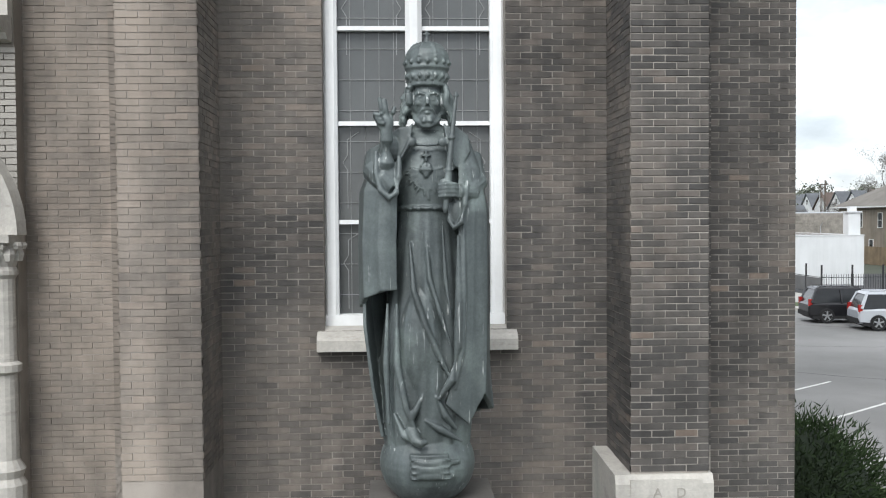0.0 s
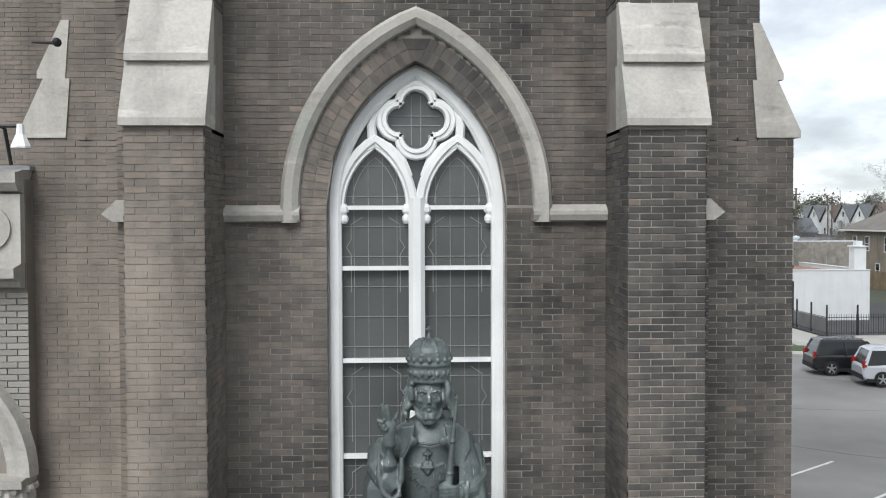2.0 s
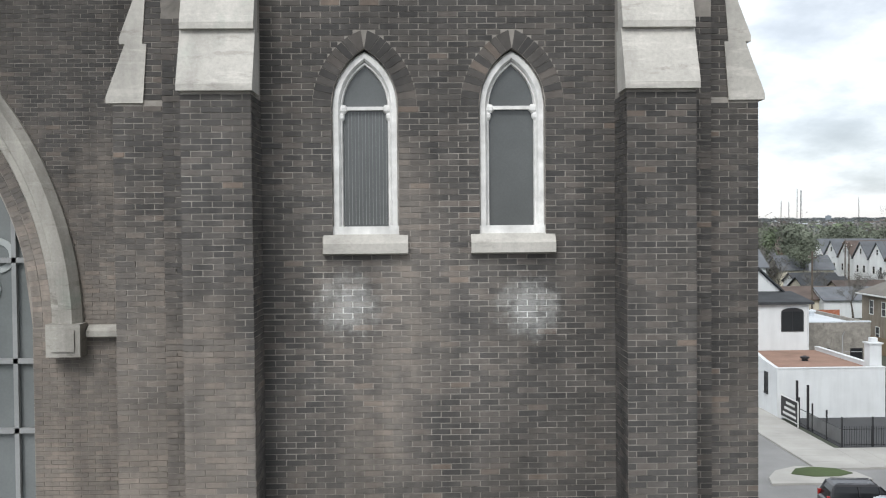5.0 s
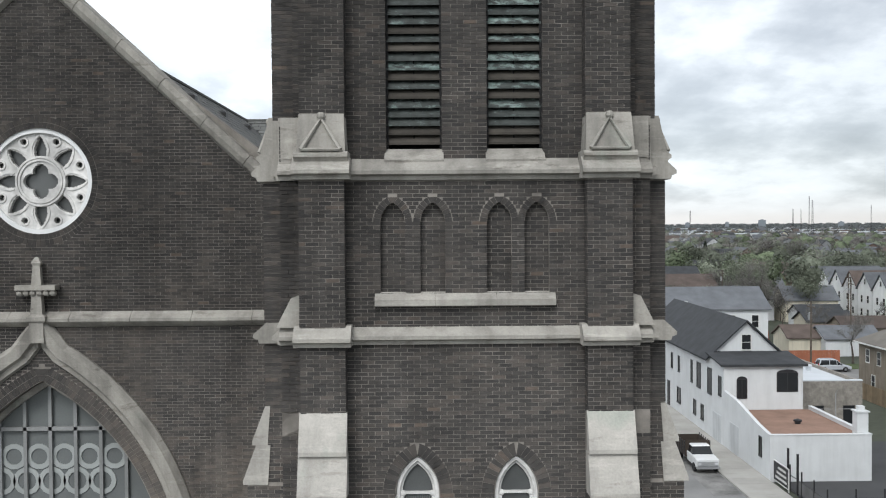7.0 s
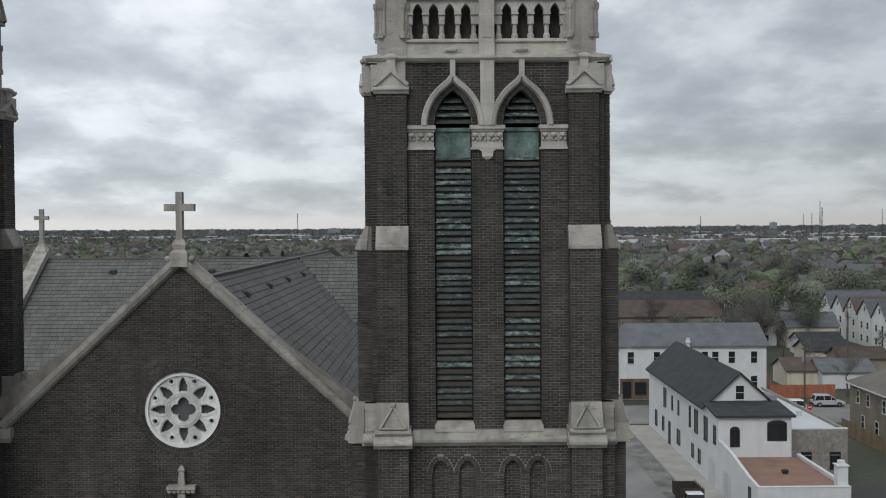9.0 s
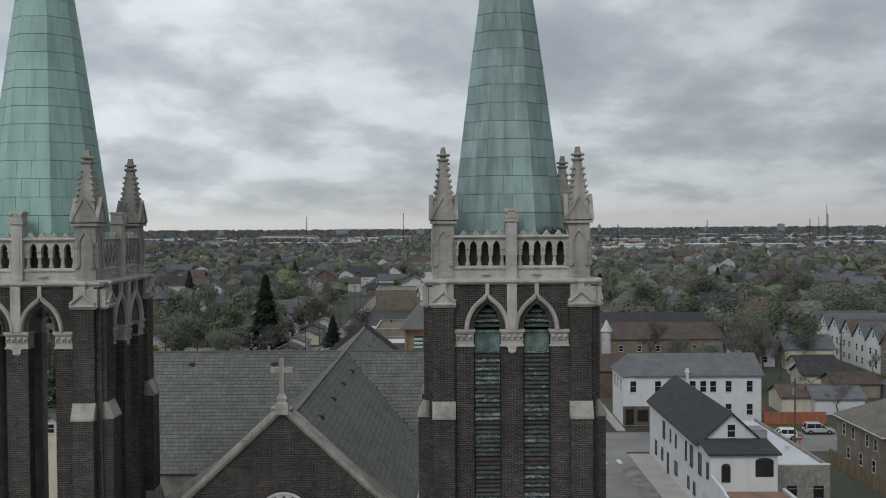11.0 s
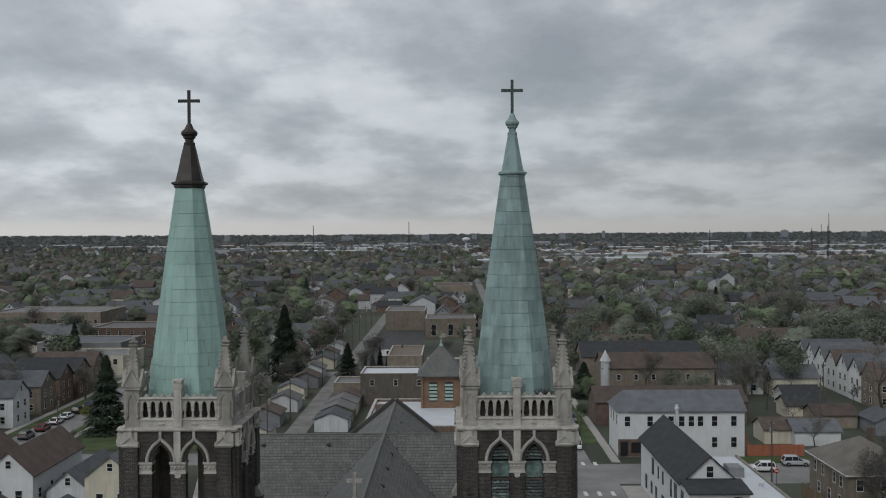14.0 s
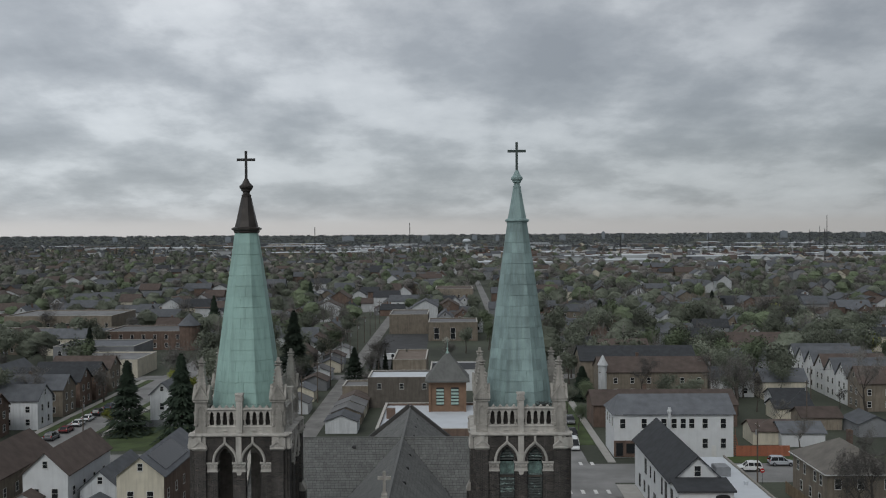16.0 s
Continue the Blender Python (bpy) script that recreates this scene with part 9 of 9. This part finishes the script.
def fir(x, y, h, fat=1.0):
    t = thing("fir_tree", "dark green conical fir tree on the lawn", "tree", x, y, 0, 37 * h, "fir trees")
    part("trunk", lambda: Mesh().tube([(0, 0, 0), (0, 0, 0.9)], [0.02, 0.004], 6), BARK, t, key="firtrunk").scale = (h, h, h)
    part("needles", FIR_MESH, None, t).scale = (h * fat, h * fat, h)


for x, y, h, fat in ((-73.3, 150, 15.5, 1.15), (-59.3, 141, 18.0, 1.1), (-49.5, 222, 20, 1.1), (-96, 132, 11, 1.0), (-108, 370, 15, 1.0), (-82, 480, 15, 1), (120, 420, 13, 1), (55, 345, 14, 1.2), (60, 352, 12, 1.2), (-118, 250, 13, 1), (28, 190, 8.5, 1.7), (-33.0, 228, 9, 1.4)):
    fir(x, y, h, fat)
for i in range(6):
    fir(-29.5 + 2.2 * i, 243.5, 4.2 + 1.2 * (i % 3), 0.7)

rng = random.Random(21)
TAKEN = [(-22, 8, -5, 116), (3, 48, 40, 145), (-46, -22, 131, 215), (-24, 8, 116, 240), (-46, -29.5, 215, 420), (-32, -9, 184, 214), (-30, 6, 245, 345), (-30, -13, 343, 374), (24, 62, 150, 168), (31, 62, 190, 224), (-101, -79, 60, 300), (8, 26, 40, 240), (11, 20, 240, 900), (88, 109, 170, 228), (-190, -100, 294, 332), (-190, -142, 343, 378), (-134, -95, 230, 278), (54, 84, 134, 184), (44, 66, 70, 128), (-80, -50, 134, 172), (-90, -40, 80, 112), (80, 101, 247, 272)]


def is_free(x, y, pad=2.0):
    return not any(x0 - pad < x < x1 + pad and y0 - pad < y < y1 + pad for x0, x1, y0, y1 in TAKEN)


def in_view(x, y, pad=20):
    return abs(x + 4) < 0.47 * (y + 60) + pad


hand_trees = [(-52, 187, 0, 1.1), (-46, 200, 1, 1.2), (-47.5, 176, 5, 1.35), (-58, 205, 2, 1.2), (-92.5, 190, 1, 1.3), (-69, 120, 1, 0.9), (-52, 232, 0, 1.3), (-28, 226, 1, 1.2), (61, 128, 1, 1.0), (60.5, 168, 6, 1.3), (58, 176, 1, 1.3), (61.5, 199, 6, 1.2), (66, 205, 0, 1.2), (67, 190, 1, 1.1), (66, 235, 0, 1.4), (72, 226, 2, 1.2), (76, 245, 0, 1.5),
              (127, 356, 4, 1.9), (128, 326, 6, 1.6), (54.5, 84, 1, 1.5), (52.3, 79, 1, 1.4), (57.5, 86, 6, 1.3), (27.5, 176, 2, 0.7), (-78, 206, 4, 1.0), (-74, 222, 4, 0.9), (-72, 196, 4, 0.9), (-79.5, 158, 4, 0.6), (-7, 306, 5, 0.7), (-62, 236, 2, 1.2), (-56, 262, 2, 1.5), (-66, 270, 0, 1.5), (-103, 224, 1, 1.3), (50, 245, 0, 1.4), (57, 250, 2, 1.3), (42, 250, 0, 1.2), (-50, 190, 5, 1.2),
              (-47.5, 152, 1, 0.9), (-48, 165, 0, 0.9), (-46.5, 216, 0, 1.0), (-45, 236, 1, 1.1), (-45.5, 255, 0, 1.1), (-45, 278, 2, 1.0), (-45, 300, 1, 1.2), (-45, 322, 0, 1.2), (-27.5, 205, 1, 0.8), (-6, 262, 1, 1.0), (0, 285, 0, 1.1), (65, 151, 1, 0.9), (66.5, 173, 1, 1.0), (73, 192, 1, 1.0), (81, 201, 0, 0.9), (69, 206, 1, 1.1), (77, 214, 6, 0.9), (62.5, 181, 0, 0.8), (87, 176, 1, 0.7), (22.3, 152, 2, 0.55), (22.2, 172, 0, 0.7), (22.4, 196, 1, 0.9)]
for x, y, k, s in hand_trees:
    tree(x, y, k, s, rng.uniform(0, 360))
for count, near_, far_ in ((150, 132, 350),):
    while count:
        y = rng.uniform(near_, far_)
        x = rng.uniform(-0.5, 0.5) * (y + 60) - 4
        if is_free(x, y, 1.0) and in_view(x, y):
            tree(x, y, rng.choice((0, 0, 1, 1, 2, 3, 3, 6, 0, 4 if rng.random() < 0.25 else 0)), rng.uniform(0.95, 1.65), rng.uniform(0, 360))
            count -= 1

# the clipped yew beside the tower
yb = Mesh()
r = random.Random(6)
for _ in range(15000):
    a, q = r.uniform(0, 6.283), r.random() ** 0.25
    ph = math.acos(r.uniform(-0.2, 1))
    bump_ = 1 + 0.10 * math.sin(5 * a + 3 * ph) + 0.07 * math.sin(11 * a - 4 * ph)
    c = Vector((1.35 * q * bump_ * math.sin(ph) * math.cos(a), 1.55 * q * bump_ * math.sin(ph) * math.sin(a), 1.0 + 1.35 * q * bump_ * math.cos(ph)))
    d = Vector((c.x, c.y, (c.z - 1.0) * 1.0 + 0.35)).normalized() + Vector((r.gauss(0, 0.45), r.gauss(0, 0.45), r.gauss(0, 0.35)))
    u = d.normalized() * r.uniform(0.04, 0.10) * (2.2 if r.random() < 0.04 else 1)
    w = u.cross(Vector((r.gauss(0, 1), r.gauss(0, 1), r.gauss(0, 1)))).normalized() * 0.014
    n = len(yb.v)
    yb.v += [tuple(c - u - w), tuple(c - u + w), tuple(c + u)]
    yb.f.append((n, n + 1, n + 2))
shrub = thing("yew_bush", "dense dark green yew bush beside the tower", "bush", 5.55, 4.0)
part("needles", raw(yb, "needles", YEW), None, shrub)
# near-black ball paints the shade between the inner needles
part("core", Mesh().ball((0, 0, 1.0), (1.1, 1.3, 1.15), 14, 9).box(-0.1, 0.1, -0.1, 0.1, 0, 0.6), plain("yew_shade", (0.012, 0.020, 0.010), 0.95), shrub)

# lamp standards and wooden poles
POLE = plain("pole_wood", (0.105, 0.085, 0.068), 0.9, var=0.25, scale=2)


def utility_pole(x, y, h=10.5, turn=0.0):
    t = thing("utility_pole", "weathered wooden utility pole with a crossarm", "pole", x, y, 0, turn, "utility poles")
    part("pole", lambda: Mesh().tube([(0, 0, 0), (0, 0, h)], [0.15, 0.10], 8), POLE, t, key=f"pole{h}")
    part("crossarm", lambda: Mesh().box(-1.2, 1.2, -0.06, 0.06, h - 0.8, h - 0.65), POLE, t, key=f"arm{h}")
    part("transformer", lambda: Mesh().lathe([(0.05, h - 2.4), (0.24, h - 2.35), (0.24, h - 1.5), (0.05, h - 1.45)], 10, 0.35, 0), RIM, t, key=f"can{h}")
    for i in (-1, 0, 1):
        part("insulator", lambda: Mesh().lathe([(0.03, h - 0.65), (0.06, h - 0.58), (0.03, h - 0.5)], 6), LIME, t, key=f"ins{h}").location = (i * 1.0, 0, 0)


for y in range(136, 420, 26):
    utility_pole(-38.2, y)
for x, y in ((78, 170), (70, 150), (60, 190), (100, 186), (46, 105), (-76, 132), (-52, 131)):
    utility_pole(x, y, 11.0, 90)
wires = Mesh()
for x in (-39.2, -38.2, -37.2):
    for y in range(136, 394, 26):
        wires.tube([(x, y + 26 * i / 6, 9.85 - 0.9 * (1 - (2 * i / 6 - 1) ** 2)) for i in range(7)], [0.02] * 7, 3)
for a, c in (((78, 170), (100, 186)), ((70, 150), (78, 170)), ((46, 105), (70, 150))):
    wires.tube([(a[0] + (c[0] - a[0]) * i / 6, a[1] + (c[1] - a[1]) * i / 6, 10.4 - 1.0 * (1 - (2 * i / 6 - 1) ** 2)) for i in range(7)], [0.02] * 7, 3)
solo("overhead_wires", wires, BLACK, "thin black overhead wires between poles", "wires")

# ---- the rest of the town out to the horizon ----
rng = random.Random(77)
walls_, roofs_ = (W_RED, W_TAN, W_SIDING, W_SIDING, W_GREY, W_CREAM), (R_GREY, R_BROWN, R_GREY, R_DARK)
SIZES = ((7.0, 13.0, 5.6, 2.6), (8.0, 12.0, 3.2, 2.4), (6.5, 15.0, 6.2, 2.8), (9.0, 14.0, 3.4, 2.2))
made = 0
for row in range(24):
    y = 236 + 17 * row if row > 2 else 140 + 26 * row
    for k in range(-26, 27):
        x = 13.5 * k + (4 if row % 2 else 0) + rng.uniform(-2, 2)
        if not in_view(x, y, 10) or not is_free(x, y, 4) or rng.random() < 0.36 or made >= 190 or abs(y - 230) < 10 or (y < 236 and (-100 < x < -48 or 22 < x < 112)):
            continue
        w, d, h, rise = rng.choice(SIZES)
        house(x, y, w, d, h, rise, rng.choice((0, 0, 90)), rng.choice(walls_), rng.choice(roofs_), "mid-distance gabled family house among budding trees", chimney=rng.random() < 0.4, few=True, group="town houses")
        made += 1

far_w, far_r = {m.name: Mesh() for m in walls_}, {m.name: Mesh() for m in roofs_}
mats = {m.name: m for m in (*walls_, *roofs_)}
for _ in range(1000):
    y = 400 + 1900 * rng.random() ** 1.2
    x = rng.uniform(-0.5, 0.5) * (y + 60) - 4
    if not is_free(x, y, 8):
        continue
    w, d, h, rise = rng.uniform(7, 12), rng.uniform(9, 16), rng.uniform(4.5, 8.5), rng.uniform(2.2, 3.6)
    m = pose(x, y, 0, 0, 0, rng.choice((0, 90)))
    z = ground_z(math.hypot(x, y))
    m.translation.z = z
    far_w[rng.choice(walls_).name].extrude([(-w / 2, -1), (w / 2, -1), (w / 2, h), (0, h + rise), (-w / 2, h)], 0, d, "y", m)
    b = far_r[rng.choice(roofs_).name]
    for s in (-1, 1):
        b.extrude([(0, h + rise + 0.05), (s * (w / 2 + 0.4), h - 0.2), (s * (w / 2 + 0.4), h), (0, h + rise + 0.25)], -0.4, d + 0.4, "y", m)
for n, b in (*far_w.items(), *far_r.items()):
    solo("far_houses", b, mats[n], "far town houses among trees", "houses", "stuff")

# sheds, depots and a rail yard in the distance
shed_mats = [R_WHITE, plain("pale_metal_shed", (0.45, 0.47, 0.48), 0.6, var=0.1, scale=0.02, each=0.3), W_TAN, W_RED]
for i in range(95):
    y = rng.uniform(950, 2300)
    x = rng.uniform(-0.42, 0.5) * y
    if x < 0 and y < 1500:
        y += 700
    w, d, h = rng.uniform(30, 130), rng.uniform(25, 60), rng.uniform(5, 9)
    t = thing("warehouse", "long pale flat-roofed warehouse far off by the rail yard", "warehouse", x, y, ground_z(math.hypot(x, y)), rng.uniform(-4, 4), "warehouses")
    part("wall", Mesh().box(-w / 2, w / 2, 0, d, -1, h), shed_mats[1 + (i % 5 == 0) + (i % 7 == 0)], t)
    part("roof", Mesh().box(-w / 2 - 0.3, w / 2 + 0.3, -0.3, d + 0.3, h, h + 0.6), shed_mats[0] if i % 3 else R_FLAT, t)
BOX = [plain("boxcar_" + n, c, 0.7, var=0.2, scale=0.3, each=0.3) for n, c in (("rust", (0.13, 0.06, 0.045)), ("grey", (0.52, 0.52, 0.52)), ("brown", (0.09, 0.07, 0.06)), ("pale", (0.66, 0.66, 0.64)))]
yard_ = solo("rail_yard", Mesh().extrude([(60, 1450), (900, 880), (900, 1180), (60, 2000)], 0.0, 0.3, "z"), plain("track_ballast", (0.20, 0.185, 0.17), 0.95, var=0.3, scale=0.02, fine=0.3), "pale gravel rail yard", "rail yard", "structure")
for line in range(7):
    for i in range(42):
        if rng.random() < 0.3:
            continue
        x = 90 + 18.5 * i
        y = 1460 - 0.62 * (x - 60) + 42 * line
        t = thing("rail_car", "freight car standing in the distant rail yard", "rail car", x, y, 0.3, -31.8, "rail cars")
        part("body", lambda: Mesh().box(-8, 8, -1.5, 1.5, 1.0, 4.6).box(-7.8, 7.8, -1.3, 1.3, 4.6, 4.9), BOX[rng.randrange(4)], t, key=f"boxcar{rng.randrange(4)}{i % 4}")

# more tracks farther back, too small to tell car from car
for line in range(13):
    row = {k: Mesh() for k in range(4)}
    x = 40.0 + 11 * (line % 3)
    while x < 980:
        n = rng.choice((1, 2, 2, 4, 6))
        k = rng.choice((0, 1, 1, 2, 3, 3))
        for _ in range(n):
            y = 1440 - 0.62 * (x - 60) + 36 * line + 21
            top = rng.choice((4.6, 4.6, 5.2, 3.2))
            row[k].box(-7.6, 7.6, -1.5, 1.5, 0.9, top, pose(x, y, 0.3, 0, 0, -31.8))
            x += 14.2
        x += rng.choice((0, 6, 14, 40))
    for k, b in row.items():
        if b.v:
            solo("rail_cars", b, BOX[k], "line of far freight cars and trailers in the rail yard", "rail cars", "stuff")

# masts, a water tower and far blocks on the skyline
for x, y, h in ((578, 1500, 62), (352, 900, 42), (-82, 1700, 55), (-222, 1500, 48), (700, 1560, 50), (480, 1300, 40), (330, 1250, 38), (215, 1250, 34), (640, 1700, 46)):
    t = thing("radio_mast", "slender lattice mast far off on the skyline", "mast", x, y, 0, 0, "masts")
    b = Mesh()
    for s, q in ((-1, -1), (1, -1), (0, 1)):
        b.tube([(s * 1.0, q * 1.0, 0), (s * 0.35, q * 0.35, h)], [0.22, 0.18], 4)
    for i in range(int(h / 4)):
        e = 1.0 - 0.65 * 4 * i / h
        b.box(-e, e, -0.1, 0.1, 4 * i, 4 * i + 0.25)
    part("lattice", b, BLACK, t)
wt = thing("water_tower", "white spheroid water tower far off", "water tower", 16, 1500)
part("tank", Mesh().ball((0, 0, 25), (6.5, 6.5, 3.4), 18, 10), R_WHITE, wt)
part("stem", Mesh().lathe([(3.5, 0), (1.6, 8), (1.6, 20), (4, 23)], 12), R_WHITE, wt)
# bluish grey wall colour with the haze of distance painted in
FARBLOCK = plain("hazy_block", (0.20, 0.225, 0.25), 0.8, var=0.1, scale=0.05)
for x, w, h in ((455, 16, 24), (515, 12, 14), (1008, 34, 22), (900, 18, 12), (-330, 60, 8), (-90, 40, 9), (60, 26, 11), (130, 18, 9), (330, 30, 9), (780, 22, 11), (1250, 26, 10), (-700, 30, 8), (-1050, 24, 8)):
    y = 3000
    z = ground_z(math.hypot(x, y))
    t = thing("office_block", "hazy office block on the skyline", "office block", x, y, z, 0, "skyline blocks")
    w *= 0.6
    b = Mesh().box(-w / 2, w / 2, 0, w / 2, -5, 12 + 0.6 * h)
    b.box(-w / 5, w / 5, 2, w / 3, 12 + 0.6 * h, 14 + 0.6 * h)
    part("wall", b, FARBLOCK, t)

# woods: clumps of leaves thinning into the distance
groups = [Mesh(), Mesh(), Mesh(), Mesh()]


def inner_mass(b, c, rx, rz, k):
    """The dense, lumpy inside of a crown, which the outer leaves cover."""
    n, base = k + 3, len(b.v)
    for j in range(k):
        e = math.pi * (0.06 + 0.70 * j / (k - 1))
        for i in range(n):
            a = 6.283 * (i + 0.5 * (j % 2)) / n
            r = rng.uniform(0.74, 1.06)
            b.v.append((c[0] + rx * r * math.sin(e) * math.cos(a), c[1] + rx * r * math.sin(e) * math.sin(a), c[2] + rz * r * math.cos(e)))
    for j in range(k - 1):
        for i in range(n):
            b.f.append((base + j * n + i, base + (j + 1) * n + i, base + (j + 1) * n + (i + 1) % n, base + j * n + (i + 1) % n))
    b.f.append(tuple(base + i for i in range(n)))


def round_tree(b, x, y, z, h, w, n, size):
    """A rounded crown: one broad dome of leaf clumps with smaller shoulders round it."""
    inner_mass(b, (x, y, z + h * (0.58 if y < 1100 else 0.10)), w * 0.76, h * (0.34 if y < 1100 else 0.75), 8 if y < 450 else 6 if y < 1300 else 4)
    crown_patch(b, rng, (x, y, z + h * 0.60), (w * 0.85, h * 0.36), n, size)
    for k in range(5):
        a = 6.283 * (k + rng.random()) / 5
        rad = w * rng.uniform(0.36, 0.5)
        crown_patch(b, rng, (x + 0.62 * w * math.cos(a), y + 0.62 * w * math.sin(a), z + h * rng.uniform(0.42, 0.66)), (rad, rad * 0.8), n // 4, size)


# bands of (trees, near, far, leaves on the dome, leaf size)
for count, near_, far_, n_leaf, size in ((360, 236, 450, 340, 0.26), (900, 450, 800, 130, 0.44), (1500, 800, 1300, 60, 0.75), (2000, 1300, 2300, 22, 1.2), (2600, 2300, 4720, 8, 1.9)):
    while count:
        count -= 1
        y = math.sqrt(near_ ** 2 + (far_ ** 2 - near_ ** 2) * rng.random())
        x = rng.uniform(-0.53, 0.53) * (y + 60) - 4
        if y < 700 and not is_free(x, y, 3):
            continue
        if x > 20 and -430 < y - (1560 - 0.62 * (x - 60)) < 230 and rng.random() < 0.8:
            continue
        z = ground_z(math.hypot(x, y))
        h, w = rng.uniform(8.0, 13.5), rng.uniform(3.8, 7.0)
        if y > 2000:
            w *= 2.6
            h *= 0.62
        kind = rng.choice((0, 0, 0, 1, 1, 1, 2))
        if y < 600 and kind == 1:
            b = groups[1]
            b.tube([(x, y, z), (x, y, z + h * 0.32)], [0.26, 0.18], 4)
            twig_crown(b, rng, x, y, z, h * 1.1, w * 0.95, 280 if y < 450 else 170, 0.16 if y < 450 else 0.24)
            continue
        # far trees take the leaf colour with haze mixed in
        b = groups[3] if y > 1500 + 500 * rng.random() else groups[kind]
        if y < 800:
            b.tube([(x, y, z), (x, y, z + h * 0.6)], [0.18, 0.08], 3)
        round_tree(b, x, y, z, h, w, n_leaf, size)
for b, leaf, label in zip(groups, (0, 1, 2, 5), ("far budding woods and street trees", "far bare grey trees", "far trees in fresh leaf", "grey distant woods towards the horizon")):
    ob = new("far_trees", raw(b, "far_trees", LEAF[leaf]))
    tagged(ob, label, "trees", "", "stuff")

# ---- the cornerstone's letters, and the bricks of the nearest buttress face one by one ----
for ch, x in (("A", 2.20), ("D", 2.42)):
    letter = bpy.data.curves.new("letter", "FONT")
    letter.body, letter.size, letter.extrude, letter.align_x = ch, 0.13, 0.004, "CENTER"
    ob = new("letter", letter)
    ob.parent = right_tower
    ob.data.materials.append(LIME_DARK)
    ob.matrix_basis = pose(x, -1.118, 2.60, 90, 0, 0)

rng = random.Random(12)
y = TIERS[0][2]
for c in range(int(4.0 / COURSE), int(8.55 / COURSE)):
    za = c * COURSE + JOINT / 2
    u = PIN + 0.002 - (0.5 * LENGTH if c % 2 else 0.0)
    while u < POUT - 0.03:
        a, b = max(PIN + 0.002, u), min(POUT - 0.002, u + LENGTH - JOINT)
        if b - a > 0.03:
            w, h = round(b - a, 3), COURSE - JOINT

            def one(w=w, h=h):
                e = 0.004
                v = [(0, 0.01, 0), (w, 0.01, 0), (w, 0.01, h), (0, 0.01, h), (0, e - 0.008, 0), (w, e - 0.008, 0), (w, e - 0.008, h), (0, e - 0.008, h), (e, -0.008, e), (w - e, -0.008, e), (w - e, -0.008, h - e), (e, -0.008, h - e)]
                return Mesh().add(v, [(8, 9, 10, 11), (4, 5, 9, 8), (5, 6, 10, 9), (6, 7, 11, 10), (7, 4, 8, 11), (0, 1, 5, 4), (1, 2, 6, 5), (2, 3, 7, 6), (3, 0, 4, 7)])
            part("brick", one, BRICK, right_tower, key=f"brick{w}").location = (a, y + rng.uniform(-0.002, 0.002), za + rng.uniform(-0.002, 0.002))
        u += LENGTH
